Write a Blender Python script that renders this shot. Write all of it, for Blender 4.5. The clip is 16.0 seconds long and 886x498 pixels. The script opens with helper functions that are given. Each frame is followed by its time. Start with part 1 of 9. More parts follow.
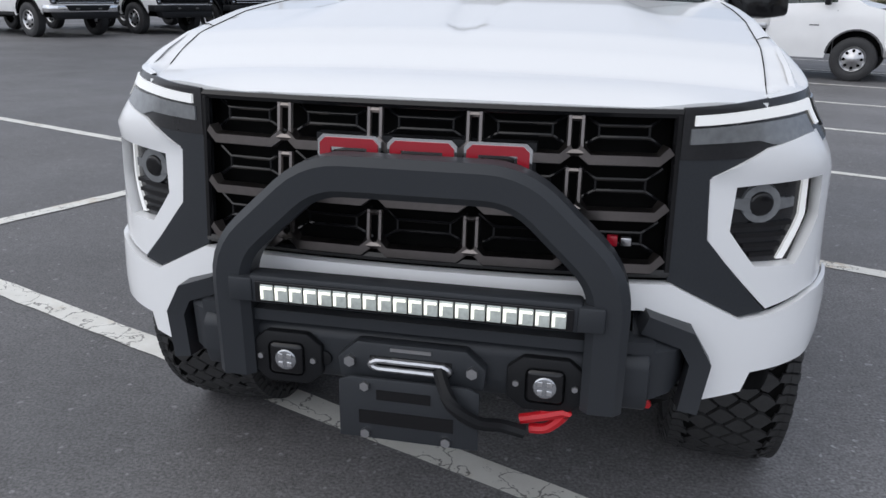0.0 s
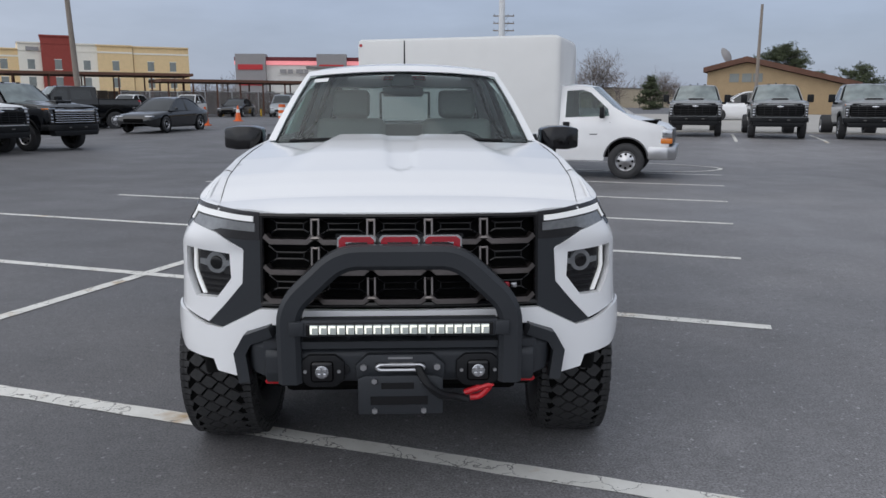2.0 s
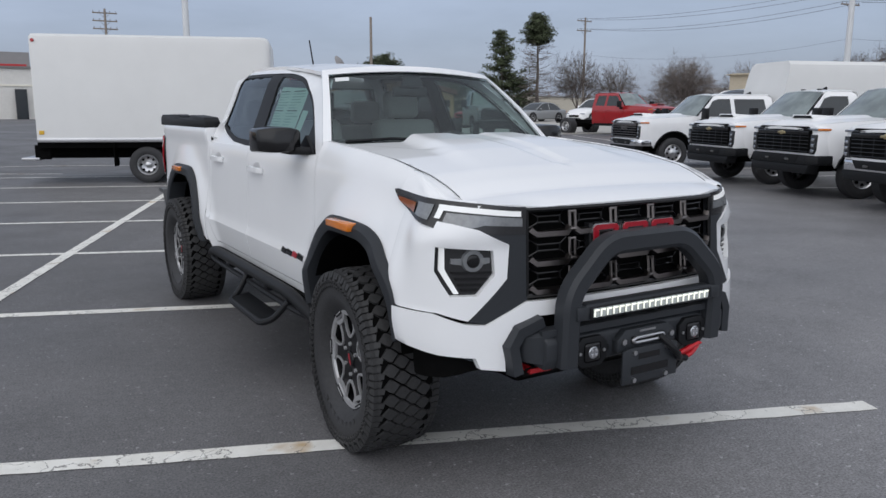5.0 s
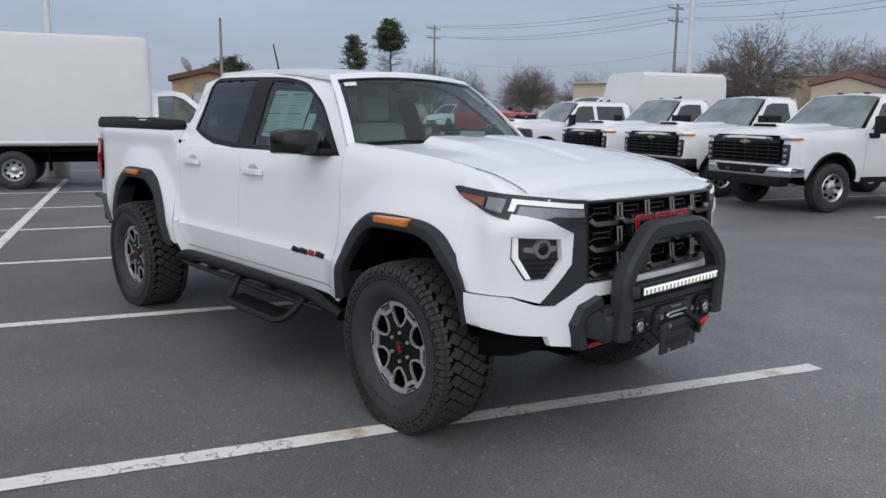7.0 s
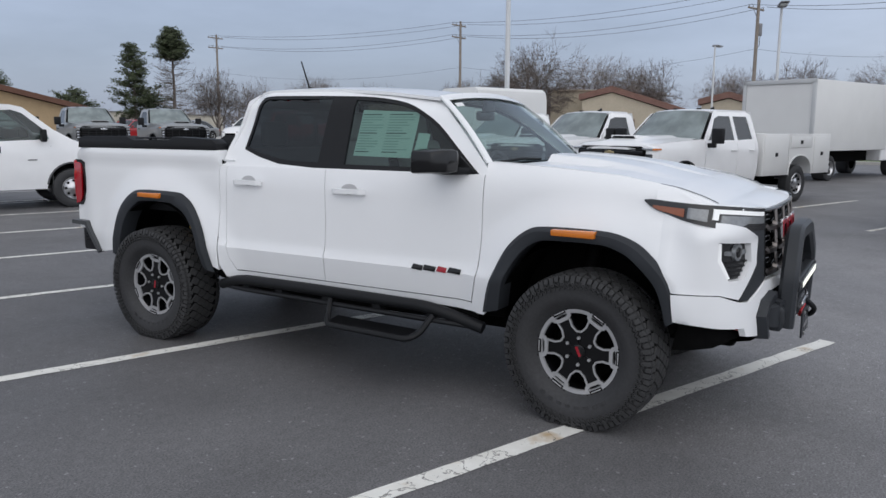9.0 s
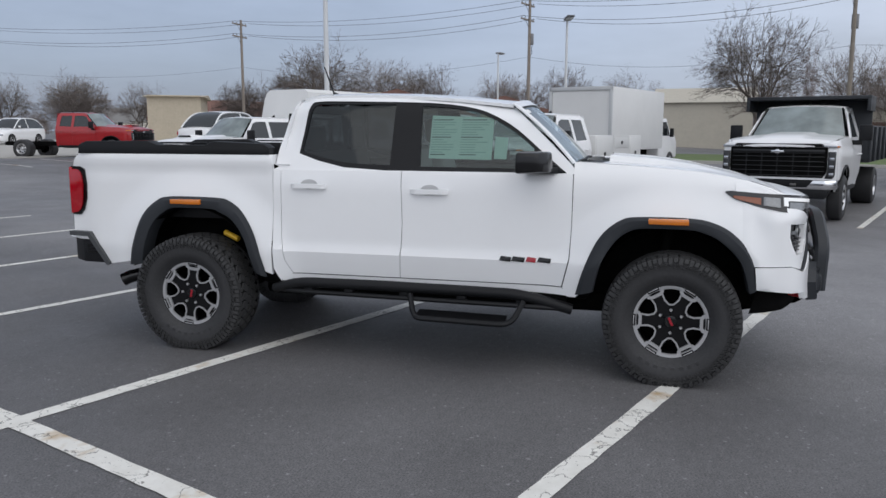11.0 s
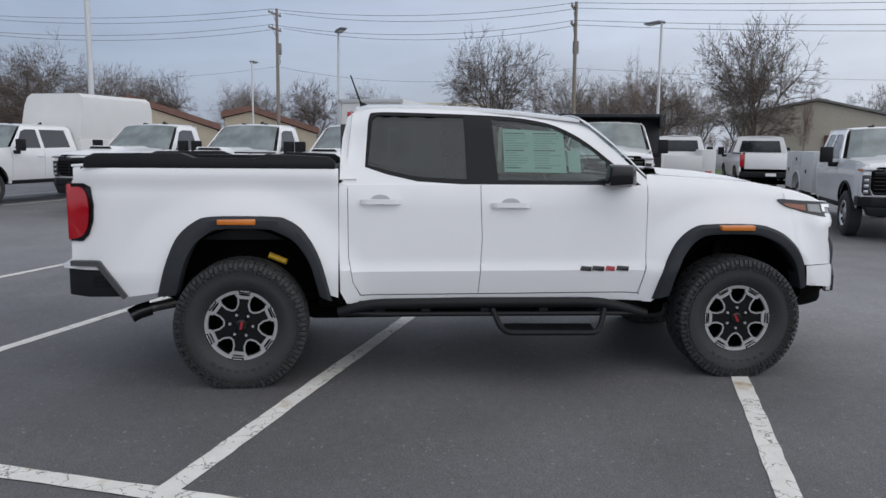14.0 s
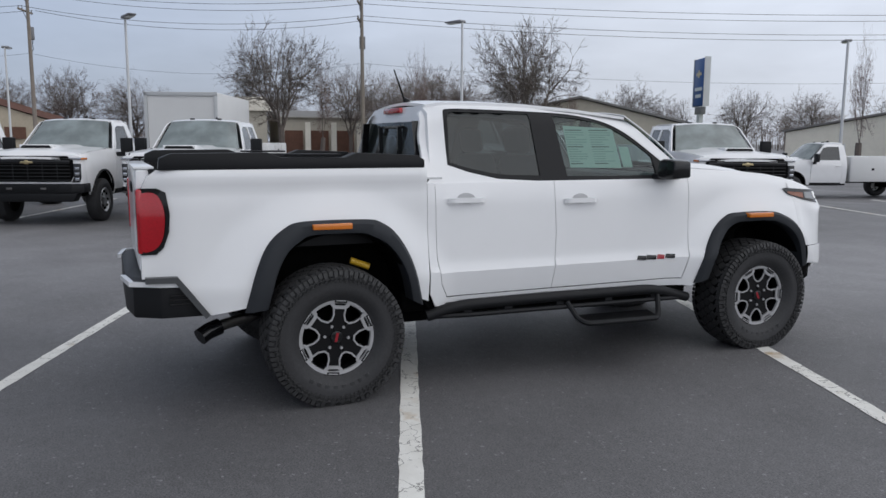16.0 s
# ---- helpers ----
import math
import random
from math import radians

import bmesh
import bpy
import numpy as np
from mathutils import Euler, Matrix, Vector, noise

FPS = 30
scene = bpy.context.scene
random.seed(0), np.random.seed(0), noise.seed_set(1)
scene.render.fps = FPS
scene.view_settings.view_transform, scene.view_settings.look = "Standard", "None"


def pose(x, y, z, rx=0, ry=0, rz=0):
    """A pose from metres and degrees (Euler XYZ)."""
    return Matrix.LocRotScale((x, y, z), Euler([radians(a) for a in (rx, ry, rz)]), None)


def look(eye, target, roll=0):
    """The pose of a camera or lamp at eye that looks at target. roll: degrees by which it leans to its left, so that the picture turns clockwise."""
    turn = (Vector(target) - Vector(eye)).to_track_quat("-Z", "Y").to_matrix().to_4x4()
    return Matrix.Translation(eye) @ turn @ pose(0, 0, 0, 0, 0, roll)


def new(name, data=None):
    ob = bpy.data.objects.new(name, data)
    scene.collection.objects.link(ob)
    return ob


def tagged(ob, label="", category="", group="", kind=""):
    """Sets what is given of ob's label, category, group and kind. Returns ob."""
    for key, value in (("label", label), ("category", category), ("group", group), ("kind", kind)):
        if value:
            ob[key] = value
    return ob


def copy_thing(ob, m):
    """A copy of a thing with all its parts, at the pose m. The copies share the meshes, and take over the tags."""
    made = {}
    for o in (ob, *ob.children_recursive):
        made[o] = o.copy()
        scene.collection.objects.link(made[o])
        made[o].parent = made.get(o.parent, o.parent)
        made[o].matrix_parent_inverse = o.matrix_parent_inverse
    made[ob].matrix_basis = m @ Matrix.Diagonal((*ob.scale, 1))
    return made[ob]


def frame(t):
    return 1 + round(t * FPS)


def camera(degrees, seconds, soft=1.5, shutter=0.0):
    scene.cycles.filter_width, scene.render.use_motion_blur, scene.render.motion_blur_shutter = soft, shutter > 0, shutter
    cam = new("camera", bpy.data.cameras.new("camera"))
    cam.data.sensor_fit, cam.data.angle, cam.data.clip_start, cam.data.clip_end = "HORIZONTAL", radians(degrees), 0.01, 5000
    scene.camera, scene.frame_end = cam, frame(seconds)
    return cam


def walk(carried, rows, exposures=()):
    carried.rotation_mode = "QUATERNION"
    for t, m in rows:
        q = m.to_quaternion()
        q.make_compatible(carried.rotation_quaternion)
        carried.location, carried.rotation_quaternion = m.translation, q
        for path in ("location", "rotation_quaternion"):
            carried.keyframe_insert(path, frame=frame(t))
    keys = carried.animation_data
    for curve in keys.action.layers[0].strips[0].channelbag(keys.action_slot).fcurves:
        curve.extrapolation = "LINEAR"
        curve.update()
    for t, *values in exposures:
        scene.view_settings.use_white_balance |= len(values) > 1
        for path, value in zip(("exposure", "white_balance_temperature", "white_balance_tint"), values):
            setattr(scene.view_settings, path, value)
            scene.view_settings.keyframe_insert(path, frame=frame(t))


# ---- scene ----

# ---------------------------------------------------------------- camera
cam = camera(60.1, 16.0)
PATH = [
    (0, (0.356, -2.401, 1.379), (-0.017, -0.541, 0.745), 0.9),
    (0.5, (0.195, -2.761, 1.461), (-0.007, -0.845, 0.923), 0.8),
    (1, (0.096, -3.271, 1.53), (0.0, -1.327, 1.069), 0.4),
    (1.5, (0.088, -3.592, 1.581), (0.075, -1.633, 1.178), 0.2),
    (2, (0.041, -3.651, 1.565), (0.125, -1.688, 1.194), 0.1),
    (2.5, (-0.217, -3.599, 1.525), (0.006, -1.643, 1.168), 0.3),
    (3, (-0.653, -3.55, 1.538), (-0.257, -1.623, 1.18), 0.3),
    (3.5, (-1.157, -3.507, 1.553), (-0.569, -1.629, 1.192), 0.3),
    (4, (-1.586, -3.329, 1.524), (-0.817, -1.519, 1.164), 0.2),
    (6.5, (-3.031, -2.962, 1.547), (-1.768, -1.451, 1.2), 0.5),
    (7, (-3.205, -2.797, 1.521), (-1.866, -1.351, 1.179), 0.6),
    (7.5, (-3.478, -2.426, 1.536), (-2.051, -1.065, 1.201), 0.4),
    (8, (-3.882, -2.047, 1.555), (-2.357, -0.795, 1.23), 0.3),
    (8.5, (-4.188, -1.684, 1.544), (-2.57, -0.551, 1.228), 0.2),
    (9, (-4.61, -1.376, 1.55), (-2.912, -0.365, 1.242), 0.3),
    (11.5, (-5.891, 0.735, 1.565), (-3.943, 1.076, 1.266), 0.3),
    (12, (-5.985, 1.173, 1.573), (-4.019, 1.392, 1.28), 0.5),
    (12.5, (-5.945, 1.524, 1.548), (-3.968, 1.63, 1.261), 0.5),
    (13, (-5.9, 1.795, 1.568), (-3.92, 1.797, 1.286), 0.4),
    (13.5, (-5.874, 2.159, 1.55), (-3.895, 2.055, 1.276), 0.4),
    (14, (-5.799, 2.598, 1.558), (-3.83, 2.375, 1.289), 0.6),
    (14.5, (-5.664, 3.09, 1.576), (-3.715, 2.733, 1.309), 0.9),
    (15, (-5.593, 3.611, 1.575), (-3.676, 3.107, 1.311), 0.9),
    (15.5, (-5.427, 4.074, 1.541), (-3.555, 3.424, 1.273), 0.6),
    (16, (-5.209, 4.557, 1.558), (-3.397, 3.756, 1.28), 0.3),
]
walk(cam, [(t, look(eye, target, roll)) for t, eye, target, roll in PATH],
     exposures=[(0.0, 0.54), (0.7, 0.40), (1.5, 0.33), (4.0, 0.36), (7.0, 0.37), (9.0, 0.36), (12.0, 0.33), (16.0, 0.22)])

# ---------------------------------------------------------------- world, sun, exposure
scene.view_settings.exposure = 0.12
SUN_EL, SUN_AZ = radians(48), radians(238)      # azimuth clockwise from +y
world = bpy.data.worlds.new("overcast_sky")
scene.world = world
world.use_nodes = True
wt = world.node_tree
wt.nodes.clear()


def wn(kind, **kw):
    n = wt.nodes.new(kind)
    for k, v in kw.items():
        n.inputs[k].default_value = v
    return n


sky = wt.nodes.new("ShaderNodeTexSky")
sky.sky_type = "NISHITA"
sky.sun_disc = False
sky.sun_elevation, sky.sun_rotation = SUN_EL, SUN_AZ
sky.air_density, sky.dust_density, sky.ozone_density = 1.0, 2.0, 2.0
coord = wt.nodes.new("ShaderNodeTexCoord")
sep = wt.nodes.new("ShaderNodeSeparateXYZ")
wt.links.new(coord.outputs["Generated"], sep.inputs[0])
# the cloud deck: grey-blue near the horizon, lighter overhead, and lighter towards the veiled sun
deck = wt.nodes.new("ShaderNodeValToRGB")
deck.color_ramp.elements[0].position, deck.color_ramp.elements[0].color = 0.0, (3.7, 4.25, 5.5, 1)
deck.color_ramp.elements[1].position, deck.color_ramp.elements[1].color = 0.75, (5.1, 5.5, 6.3, 1)
e = deck.color_ramp.elements.new(0.16)
e.color = (4.7, 5.5, 7.2, 1)
wt.links.new(sep.outputs["Z"], deck.inputs[0])
side = wt.nodes.new("ShaderNodeVectorMath")
side.operation = "DOT_PRODUCT"
side.inputs[1].default_value = (-0.55, -0.83, 0.0)
wt.links.new(coord.outputs["Generated"], side.inputs[0])
lift = wn("ShaderNodeMapRange")
lift.inputs[1].default_value, lift.inputs[2].default_value = -0.8, 0.9
lift.inputs[3].default_value, lift.inputs[4].default_value = 0.8, 1.70
wt.links.new(side.outputs["Value"], lift.inputs[0])
stretch = wt.nodes.new("ShaderNodeMapping")
stretch.inputs["Scale"].default_value = (1.6, 1.6, 6.0)
wt.links.new(coord.outputs["Generated"], stretch.inputs[0])
puff = wn("ShaderNodeTexNoise", Scale=2.2, Detail=6.0, Roughness=0.55)
wt.links.new(stretch.outputs[0], puff.inputs["Vector"])
pr = wn("ShaderNodeMapRange")
pr.inputs[1].default_value, pr.inputs[2].default_value = 0.3, 0.7
pr.inputs[3].default_value, pr.inputs[4].default_value = 0.88, 1.12
wt.links.new(puff.outputs[0], pr.inputs[0])
mul = wt.nodes.new("ShaderNodeMath")
mul.operation = "MULTIPLY"
wt.links.new(lift.outputs[0], mul.inputs[0])
wt.links.new(pr.outputs[0], mul.inputs[1])
cl = wt.nodes.new("ShaderNodeVectorMath")
cl.operation = "SCALE"
wt.links.new(deck.outputs[0], cl.inputs[0])
wt.links.new(mul.outputs[0], cl.inputs["Scale"])
mixs = wt.nodes.new("ShaderNodeMix")
mixs.data_type = "RGBA"
mixs.inputs[0].default_value = 0.82
wt.links.new(sky.outputs[0], mixs.inputs[6])
wt.links.new(cl.outputs[0], mixs.inputs[7])
greyed = wt.nodes.new("ShaderNodeHueSaturation")
gr_ = wn("ShaderNodeMapRange")
gr_.inputs[1].default_value, gr_.inputs[2].default_value, gr_.inputs[3].default_value, gr_.inputs[4].default_value = -0.75, 0.05, 1.0, 0.55
wt.links.new(side.outputs["Value"], gr_.inputs[0])
wt.links.new(gr_.outputs[0], greyed.inputs["Saturation"])
wt.links.new(mixs.outputs[2], greyed.inputs["Color"])
bg = wn("ShaderNodeBackground", Strength=0.088)
wt.links.new(greyed.outputs[0], bg.inputs[0])
wo = wt.nodes.new("ShaderNodeOutputWorld")
wt.links.new(bg.outputs[0], wo.inputs[0])

sun = new("sun", bpy.data.lights.new("sun", "SUN"))
sun.data.energy, sun.data.angle, sun.data.color = 0.50, radians(85), (1.0, 0.96, 0.9)
sd = Vector((math.sin(SUN_AZ) * math.cos(SUN_EL), math.cos(SUN_AZ) * math.cos(SUN_EL), math.sin(SUN_EL)))
sun.matrix_world = look(sd * 50, (0, 0, 0))


# ---------------------------------------------------------------- materials
def mat(name, color, rough=0.5, metal=0.0, coat=0.0, vary=0.08, grain=40.0, bump=0.0, blotch=1.5, spec=0.5, island=0.0, emit=0.0, alpha=1.0):
    """A procedural surface: base colour with a coarse and a fine variation, and relief."""
    m = bpy.data.materials.new(name)
    m.use_nodes = True
    nt = m.node_tree
    b = nt.nodes["Principled BSDF"]
    b.inputs["Roughness"].default_value = rough
    b.inputs["Metallic"].default_value = metal
    b.inputs["Coat Weight"].default_value = coat
    b.inputs["Coat Roughness"].default_value = 0.04
    b.inputs["Specular IOR Level"].default_value = spec
    b.inputs["Alpha"].default_value = alpha
    c = (*color, 1)
    b.inputs["Base Color"].default_value = c
    if emit:
        b.inputs["Emission Color"].default_value = c
        b.inputs["Emission Strength"].default_value = emit
    if vary or bump:
        tc = nt.nodes.new("ShaderNodeTexCoord")
        n1 = nt.nodes.new("ShaderNodeTexNoise")
        n1.inputs["Scale"].default_value, n1.inputs["Detail"].default_value = blotch, 4
        n2 = nt.nodes.new("ShaderNodeTexNoise")
        n2.inputs["Scale"].default_value, n2.inputs["Detail"].default_value = grain, 5
        for n in (n1, n2):
            nt.links.new(tc.outputs["Object"], n.inputs["Vector"])
        add = nt.nodes.new("ShaderNodeMath")
        add.operation = "ADD"
        nt.links.new(n1.outputs[0], add.inputs[0])
        nt.links.new(n2.outputs[0], add.inputs[1])
        r = nt.nodes.new("ShaderNodeMapRange")
        r.inputs[1].default_value, r.inputs[2].default_value = 0.6, 1.4
        r.inputs[3].default_value, r.inputs[4].default_value = 1 - vary, 1 + vary
        nt.links.new(add.outputs[0], r.inputs[0])
        h = nt.nodes.new("ShaderNodeHueSaturation")
        h.inputs["Color"].default_value = c
        last = r.outputs[0]
        if island:
            g = nt.nodes.new("ShaderNodeNewGeometry")
            r2 = nt.nodes.new("ShaderNodeMapRange")
            r2.inputs[3].default_value, r2.inputs[4].default_value = 1 - island, 1 + island
            nt.links.new(g.outputs["Random Per Island"], r2.inputs[0])
            mm = nt.nodes.new("ShaderNodeMath")
            mm.operation = "MULTIPLY"
            nt.links.new(last, mm.inputs[0])
            nt.links.new(r2.outputs[0], mm.inputs[1])
            last = mm.outputs[0]
        nt.links.new(last, h.inputs["Value"])
        nt.links.new(h.outputs[0], b.inputs["Base Color"])
        if bump:
            bp = nt.nodes.new("ShaderNodeBump")
            bp.inputs["Strength"].default_value, bp.inputs["Distance"].default_value = 0.6, bump
            nt.links.new(n2.outputs[0], bp.inputs["Height"])
            nt.links.new(bp.outputs[0], b.inputs["Normal"])
    return m


def glass_mat(name, tint, rough=0.0, ior=1.62):
    """A thin pane: tinted see-through with a mirror-like sheen."""
    m = bpy.data.materials.new(name)
    m.use_nodes = True
    nt = m.node_tree
    nt.nodes.clear()
    tr = nt.nodes.new("ShaderNodeBsdfTransparent")
    tr.inputs[0].default_value = (*tint, 1)
    gl = nt.nodes.new("ShaderNodeBsdfGlossy")
    gl.inputs["Roughness"].default_value = rough
    gl.inputs["Color"].default_value = (0.85, 0.9, 0.92, 1)
    f0 = ((ior - 1) / (ior + 1)) ** 2
    lw = nt.nodes.new("ShaderNodeLayerWeight")
    lw.inputs[0].default_value = 0.5
    pw = nt.nodes.new("ShaderNodeMath")
    pw.operation = "POWER"
    pw.inputs[1].default_value = 5.0
    nt.links.new(lw.outputs["Facing"], pw.inputs[0])
    fr = nt.nodes.new("ShaderNodeMapRange")
    fr.inputs[3].default_value, fr.inputs[4].default_value = f0, 1.0
    nt.links.new(pw.outputs[0], fr.inputs[0])
    mx = nt.nodes.new("ShaderNodeMixShader")
    o = nt.nodes.new("ShaderNodeOutputMaterial")
    nt.links.new(fr.outputs[0], mx.inputs[0])
    nt.links.new(tr.outputs[0], mx.inputs[1])
    nt.links.new(gl.outputs[0], mx.inputs[2])
    nt.links.new(mx.outputs[0], o.inputs[0])
    return m


AISLE_A = -2.45 * 0.933 - 3.456 * 0.36      # the spine line, measured along the lot


def asphalt_mat():
    m = bpy.data.materials.new("asphalt")
    m.use_nodes = True
    nt = m.node_tree
    b = nt.nodes["Principled BSDF"]
    tc = nt.nodes.new("ShaderNodeTexCoord")

    def noise(scale, detail=4, rough=0.6):
        n = nt.nodes.new("ShaderNodeTexNoise")
        n.inputs["Scale"].default_value, n.inputs["Detail"].default_value, n.inputs["Roughness"].default_value = scale, detail, rough
        nt.links.new(tc.outputs["Object"], n.inputs["Vector"])
        return n.outputs[0]

    def rng(s, a, b_, c, d):
        r = nt.nodes.new("ShaderNodeMapRange")
        for i, v in enumerate((a, b_, c, d)):
            r.inputs[i + 1].default_value = v
        nt.links.new(s, r.inputs[0])
        return r.outputs[0]

    def math2(op, p, q):
        n = nt.nodes.new("ShaderNodeMath")
        n.operation = op
        for i, v in enumerate((p, q)):
            if isinstance(v, (int, float)):
                n.inputs[i].default_value = v
            else:
                nt.links.new(v, n.inputs[i])
        return n.outputs[0]

    big = rng(noise(0.12, 3), 0.3, 0.7, 0.78, 1.25)       # worn and sealed patches
    mid = rng(noise(1.1, 5), 0.3, 0.7, 0.86, 1.14)        # stains
    fine = rng(noise(95, 4), 0.25, 0.75, 0.35, 1.65)       # stones in the binder
    vor = nt.nodes.new("ShaderNodeTexVoronoi")
    vor.inputs["Scale"].default_value = 75
    nt.links.new(tc.outputs["Object"], vor.inputs["Vector"])
    chip = rng(vor.outputs["Color"], 0.90, 0.94, 0.0, 1.0)   # pale stones
    v = math2("MULTIPLY", math2("MULTIPLY", big, mid), fine)
    # pale dried puddle marks
    blot = rng(noise(0.9, 2, 0.4), 0.705, 0.76, 0.0, 0.2)
    v = math2("ADD", v, blot)
    v = math2("MULTIPLY", v, rng(noise(17, 4, 0.7), 0.3, 0.7, 0.84, 1.16))
    v = math2("ADD", v, math2("MULTIPLY", chip, 1.0))
    # the driven aisle is scoured paler than the parked-on stalls
    aisle = nt.nodes.new("ShaderNodeVectorMath")
    aisle.operation = "DOT_PRODUCT"
    aisle.inputs[1].default_value = (0.933, -0.36, 0)
    nt.links.new(tc.outputs["Object"], aisle.inputs[0])
    wob = math2("ADD", aisle.outputs["Value"], rng(noise(0.35, 3), 0.3, 0.7, -0.9, 0.9))
    worn = math2("MULTIPLY", rng(wob, AISLE_A + 2.6, AISLE_A + 5.8, 0.0, 1.0), rng(wob, AISLE_A + 8.5, AISLE_A + 11.5, 1.0, 0.35))
    v = math2("MULTIPLY", v, rng(worn, 0, 1, 1.0, 1.65))
    h = nt.nodes.new("ShaderNodeHueSaturation")
    h.inputs["Color"].default_value = (0.120, 0.1175, 0.121, 1)
    nt.links.new(v, h.inputs["Value"])
    nt.links.new(h.outputs[0], b.inputs["Base Color"])
    nt.links.new(rng(noise(0.5, 4), 0.3, 0.7, 0.50, 0.72), b.inputs["Roughness"])
    b.inputs["Specular IOR Level"].default_value = 0.5
    bp = nt.nodes.new("ShaderNodeBump")
    bp.inputs["Strength"].default_value, bp.inputs["Distance"].default_value = 0.7, 0.004
    nt.links.new(noise(160, 4, 0.7), bp.inputs["Height"])
    nt.links.new(bp.outputs[0], b.inputs["Normal"])
    return m


def linepaint_mat():
    """Worn road paint: cracked, chipped and rust-stained."""
    m = bpy.data.materials.new("line_paint")
    m.use_nodes = True
    nt = m.node_tree
    b = nt.nodes["Principled BSDF"]
    tc = nt.nodes.new("ShaderNodeTexCoord")

    def noise(scale, detail=5, rough=0.65):
        n = nt.nodes.new("ShaderNodeTexNoise")
        n.inputs["Scale"].default_value, n.inputs["Detail"].default_value, n.inputs["Roughness"].default_value = scale, detail, rough
        nt.links.new(tc.outputs["Object"], n.inputs["Vector"])
        return n.outputs[0]

    def ramp(s, a, b_):
        r = nt.nodes.new("ShaderNodeMapRange")
        r.inputs[1].default_value, r.inputs[2].default_value = a, b_
        nt.links.new(s, r.inputs[0])
        return r.outputs[0]

    def mix(f, p, q):
        n = nt.nodes.new("ShaderNodeMix")
        n.data_type = "RGBA"
        nt.links.new(f, n.inputs[0])
        for i, v in ((6, p), (7, q)):
            if isinstance(v, tuple):
                n.inputs[i].default_value = v
            else:
                nt.links.new(v, n.inputs[i])
        return n.outputs[2]

    base = mix(ramp(noise(7), 0.3, 0.7), (0.80, 0.79, 0.75, 1), (0.68, 0.665, 0.62, 1))
    rust = mix(ramp(noise(2.1, 4, 0.55), 0.60, 0.72), base, (0.42, 0.26, 0.09, 1))
    chips = mix(ramp(noise(26, 6, 0.75), 0.615, 0.67), rust, (0.10, 0.10, 0.10, 1))
    wv = nt.nodes.new("ShaderNodeTexVoronoi")
    wv.feature = "DISTANCE_TO_EDGE"
    wv.inputs["Scale"].default_value = 3.2
    wob = nt.nodes.new("ShaderNodeTexNoise")
    wob.inputs["Scale"].default_value, wob.inputs["Detail"].default_value = 6.0, 5
    nt.links.new(tc.outputs["Object"], wob.inputs["Vector"])
    wsc = nt.nodes.new("ShaderNodeVectorMath")
    wsc.operation = "MULTIPLY_ADD"
    wsc.inputs[1].default_value = (0.45, 0.45, 0.45)
    nt.links.new(wob.outputs["Color"], wsc.inputs[0])
    nt.links.new(tc.outputs["Object"], wsc.inputs[2])
    nt.links.new(wsc.outputs[0], wv.inputs["Vector"])
    cr = nt.nodes.new("ShaderNodeMapRange")
    cr.inputs[1].default_value, cr.inputs[2].default_value, cr.inputs[3].default_value, cr.inputs[4].default_value = 0.004, 0.016, 0.8, 0.0
    nt.links.new(wv.outputs["Distance"], cr.inputs[0])
    out = mix(cr.outputs[0], chips, (0.09, 0.085, 0.08, 1))
    nt.links.new(out, b.inputs["Base Color"])
    b.inputs["Roughness"].default_value = 0.7
    return m


PAINT = mat("white_paint", (0.84, 0.845, 0.855), 0.24, coat=0.5, vary=0.012, grain=3, spec=0.25)
BGWHITE = mat("fleet_white_paint", (0.85, 0.85, 0.855), 0.35, coat=0.6, vary=0.03, grain=3)
BOXWHITE = mat("box_white_panel", (0.70, 0.70, 0.69), 0.45, vary=0.03, grain=2)
BLACKP = mat("black_textured_plastic", (0.011, 0.0115, 0.013), 0.5, vary=0.15, grain=300, bump=0.0004, spec=0.22)
BLACKG = mat("gloss_black", (0.008, 0.008, 0.009), 0.12, vary=0.05, spec=0.4)
SATIN = mat("satin_black_powdercoat", (0.030, 0.033, 0.038), 0.42, vary=0.1, grain=400, bump=0.0002, spec=0.3)
# near-black for underbody parts; also puts shade into recesses, gaps and grooves
SHADOW = mat("underbody_shade_black", (0.004, 0.004, 0.004), 0.8, vary=0.3, grain=20, spec=0.05)
RUBBER = mat("tyre_rubber", (0.036, 0.036, 0.038), 0.62, vary=0.3, grain=60, bump=0.0008, spec=0.35)
GREYP = mat("grey_flare_plastic", (0.030, 0.033, 0.038), 0.55, vary=0.12, grain=250, bump=0.0004, spec=0.22)
MACH = mat("machined_aluminium", (0.46, 0.46, 0.47), 0.38, metal=0.5, vary=0.08, grain=80)
STEEL = mat("brushed_steel", (0.55, 0.55, 0.56), 0.3, metal=1.0, vary=0.08, grain=60)
CHROME = mat("chrome", (0.75, 0.75, 0.76), 0.08, metal=1.0, vary=0.02)
DCHROME = mat("dark_chrome", (0.22, 0.200, 0.192), 0.3, metal=1.0, vary=0.1, grain=60)
RIMDARK = mat("dark_wheel_paint", (0.006, 0.006, 0.007), 0.35, vary=0.1, spec=0.2)
REDP = mat("red_plastic", (0.33, 0.006, 0.018), 0.3, coat=0.3, vary=0.05)
REDHOOK = mat("red_hook_paint", (0.52, 0.012, 0.02), 0.35, vary=0.1)
REDLENS = mat("red_lamp_lens", (0.40, 0.004, 0.012), 0.10, coat=0.5, vary=0.2, grain=90)
AMBER = mat("amber_lens", (0.64, 0.18, 0.014), 0.25, coat=0.6, vary=0.06)
AMBERDK = mat("smoked_amber_lens", (0.26, 0.065, 0.018), 0.2, coat=0.6, vary=0.1)
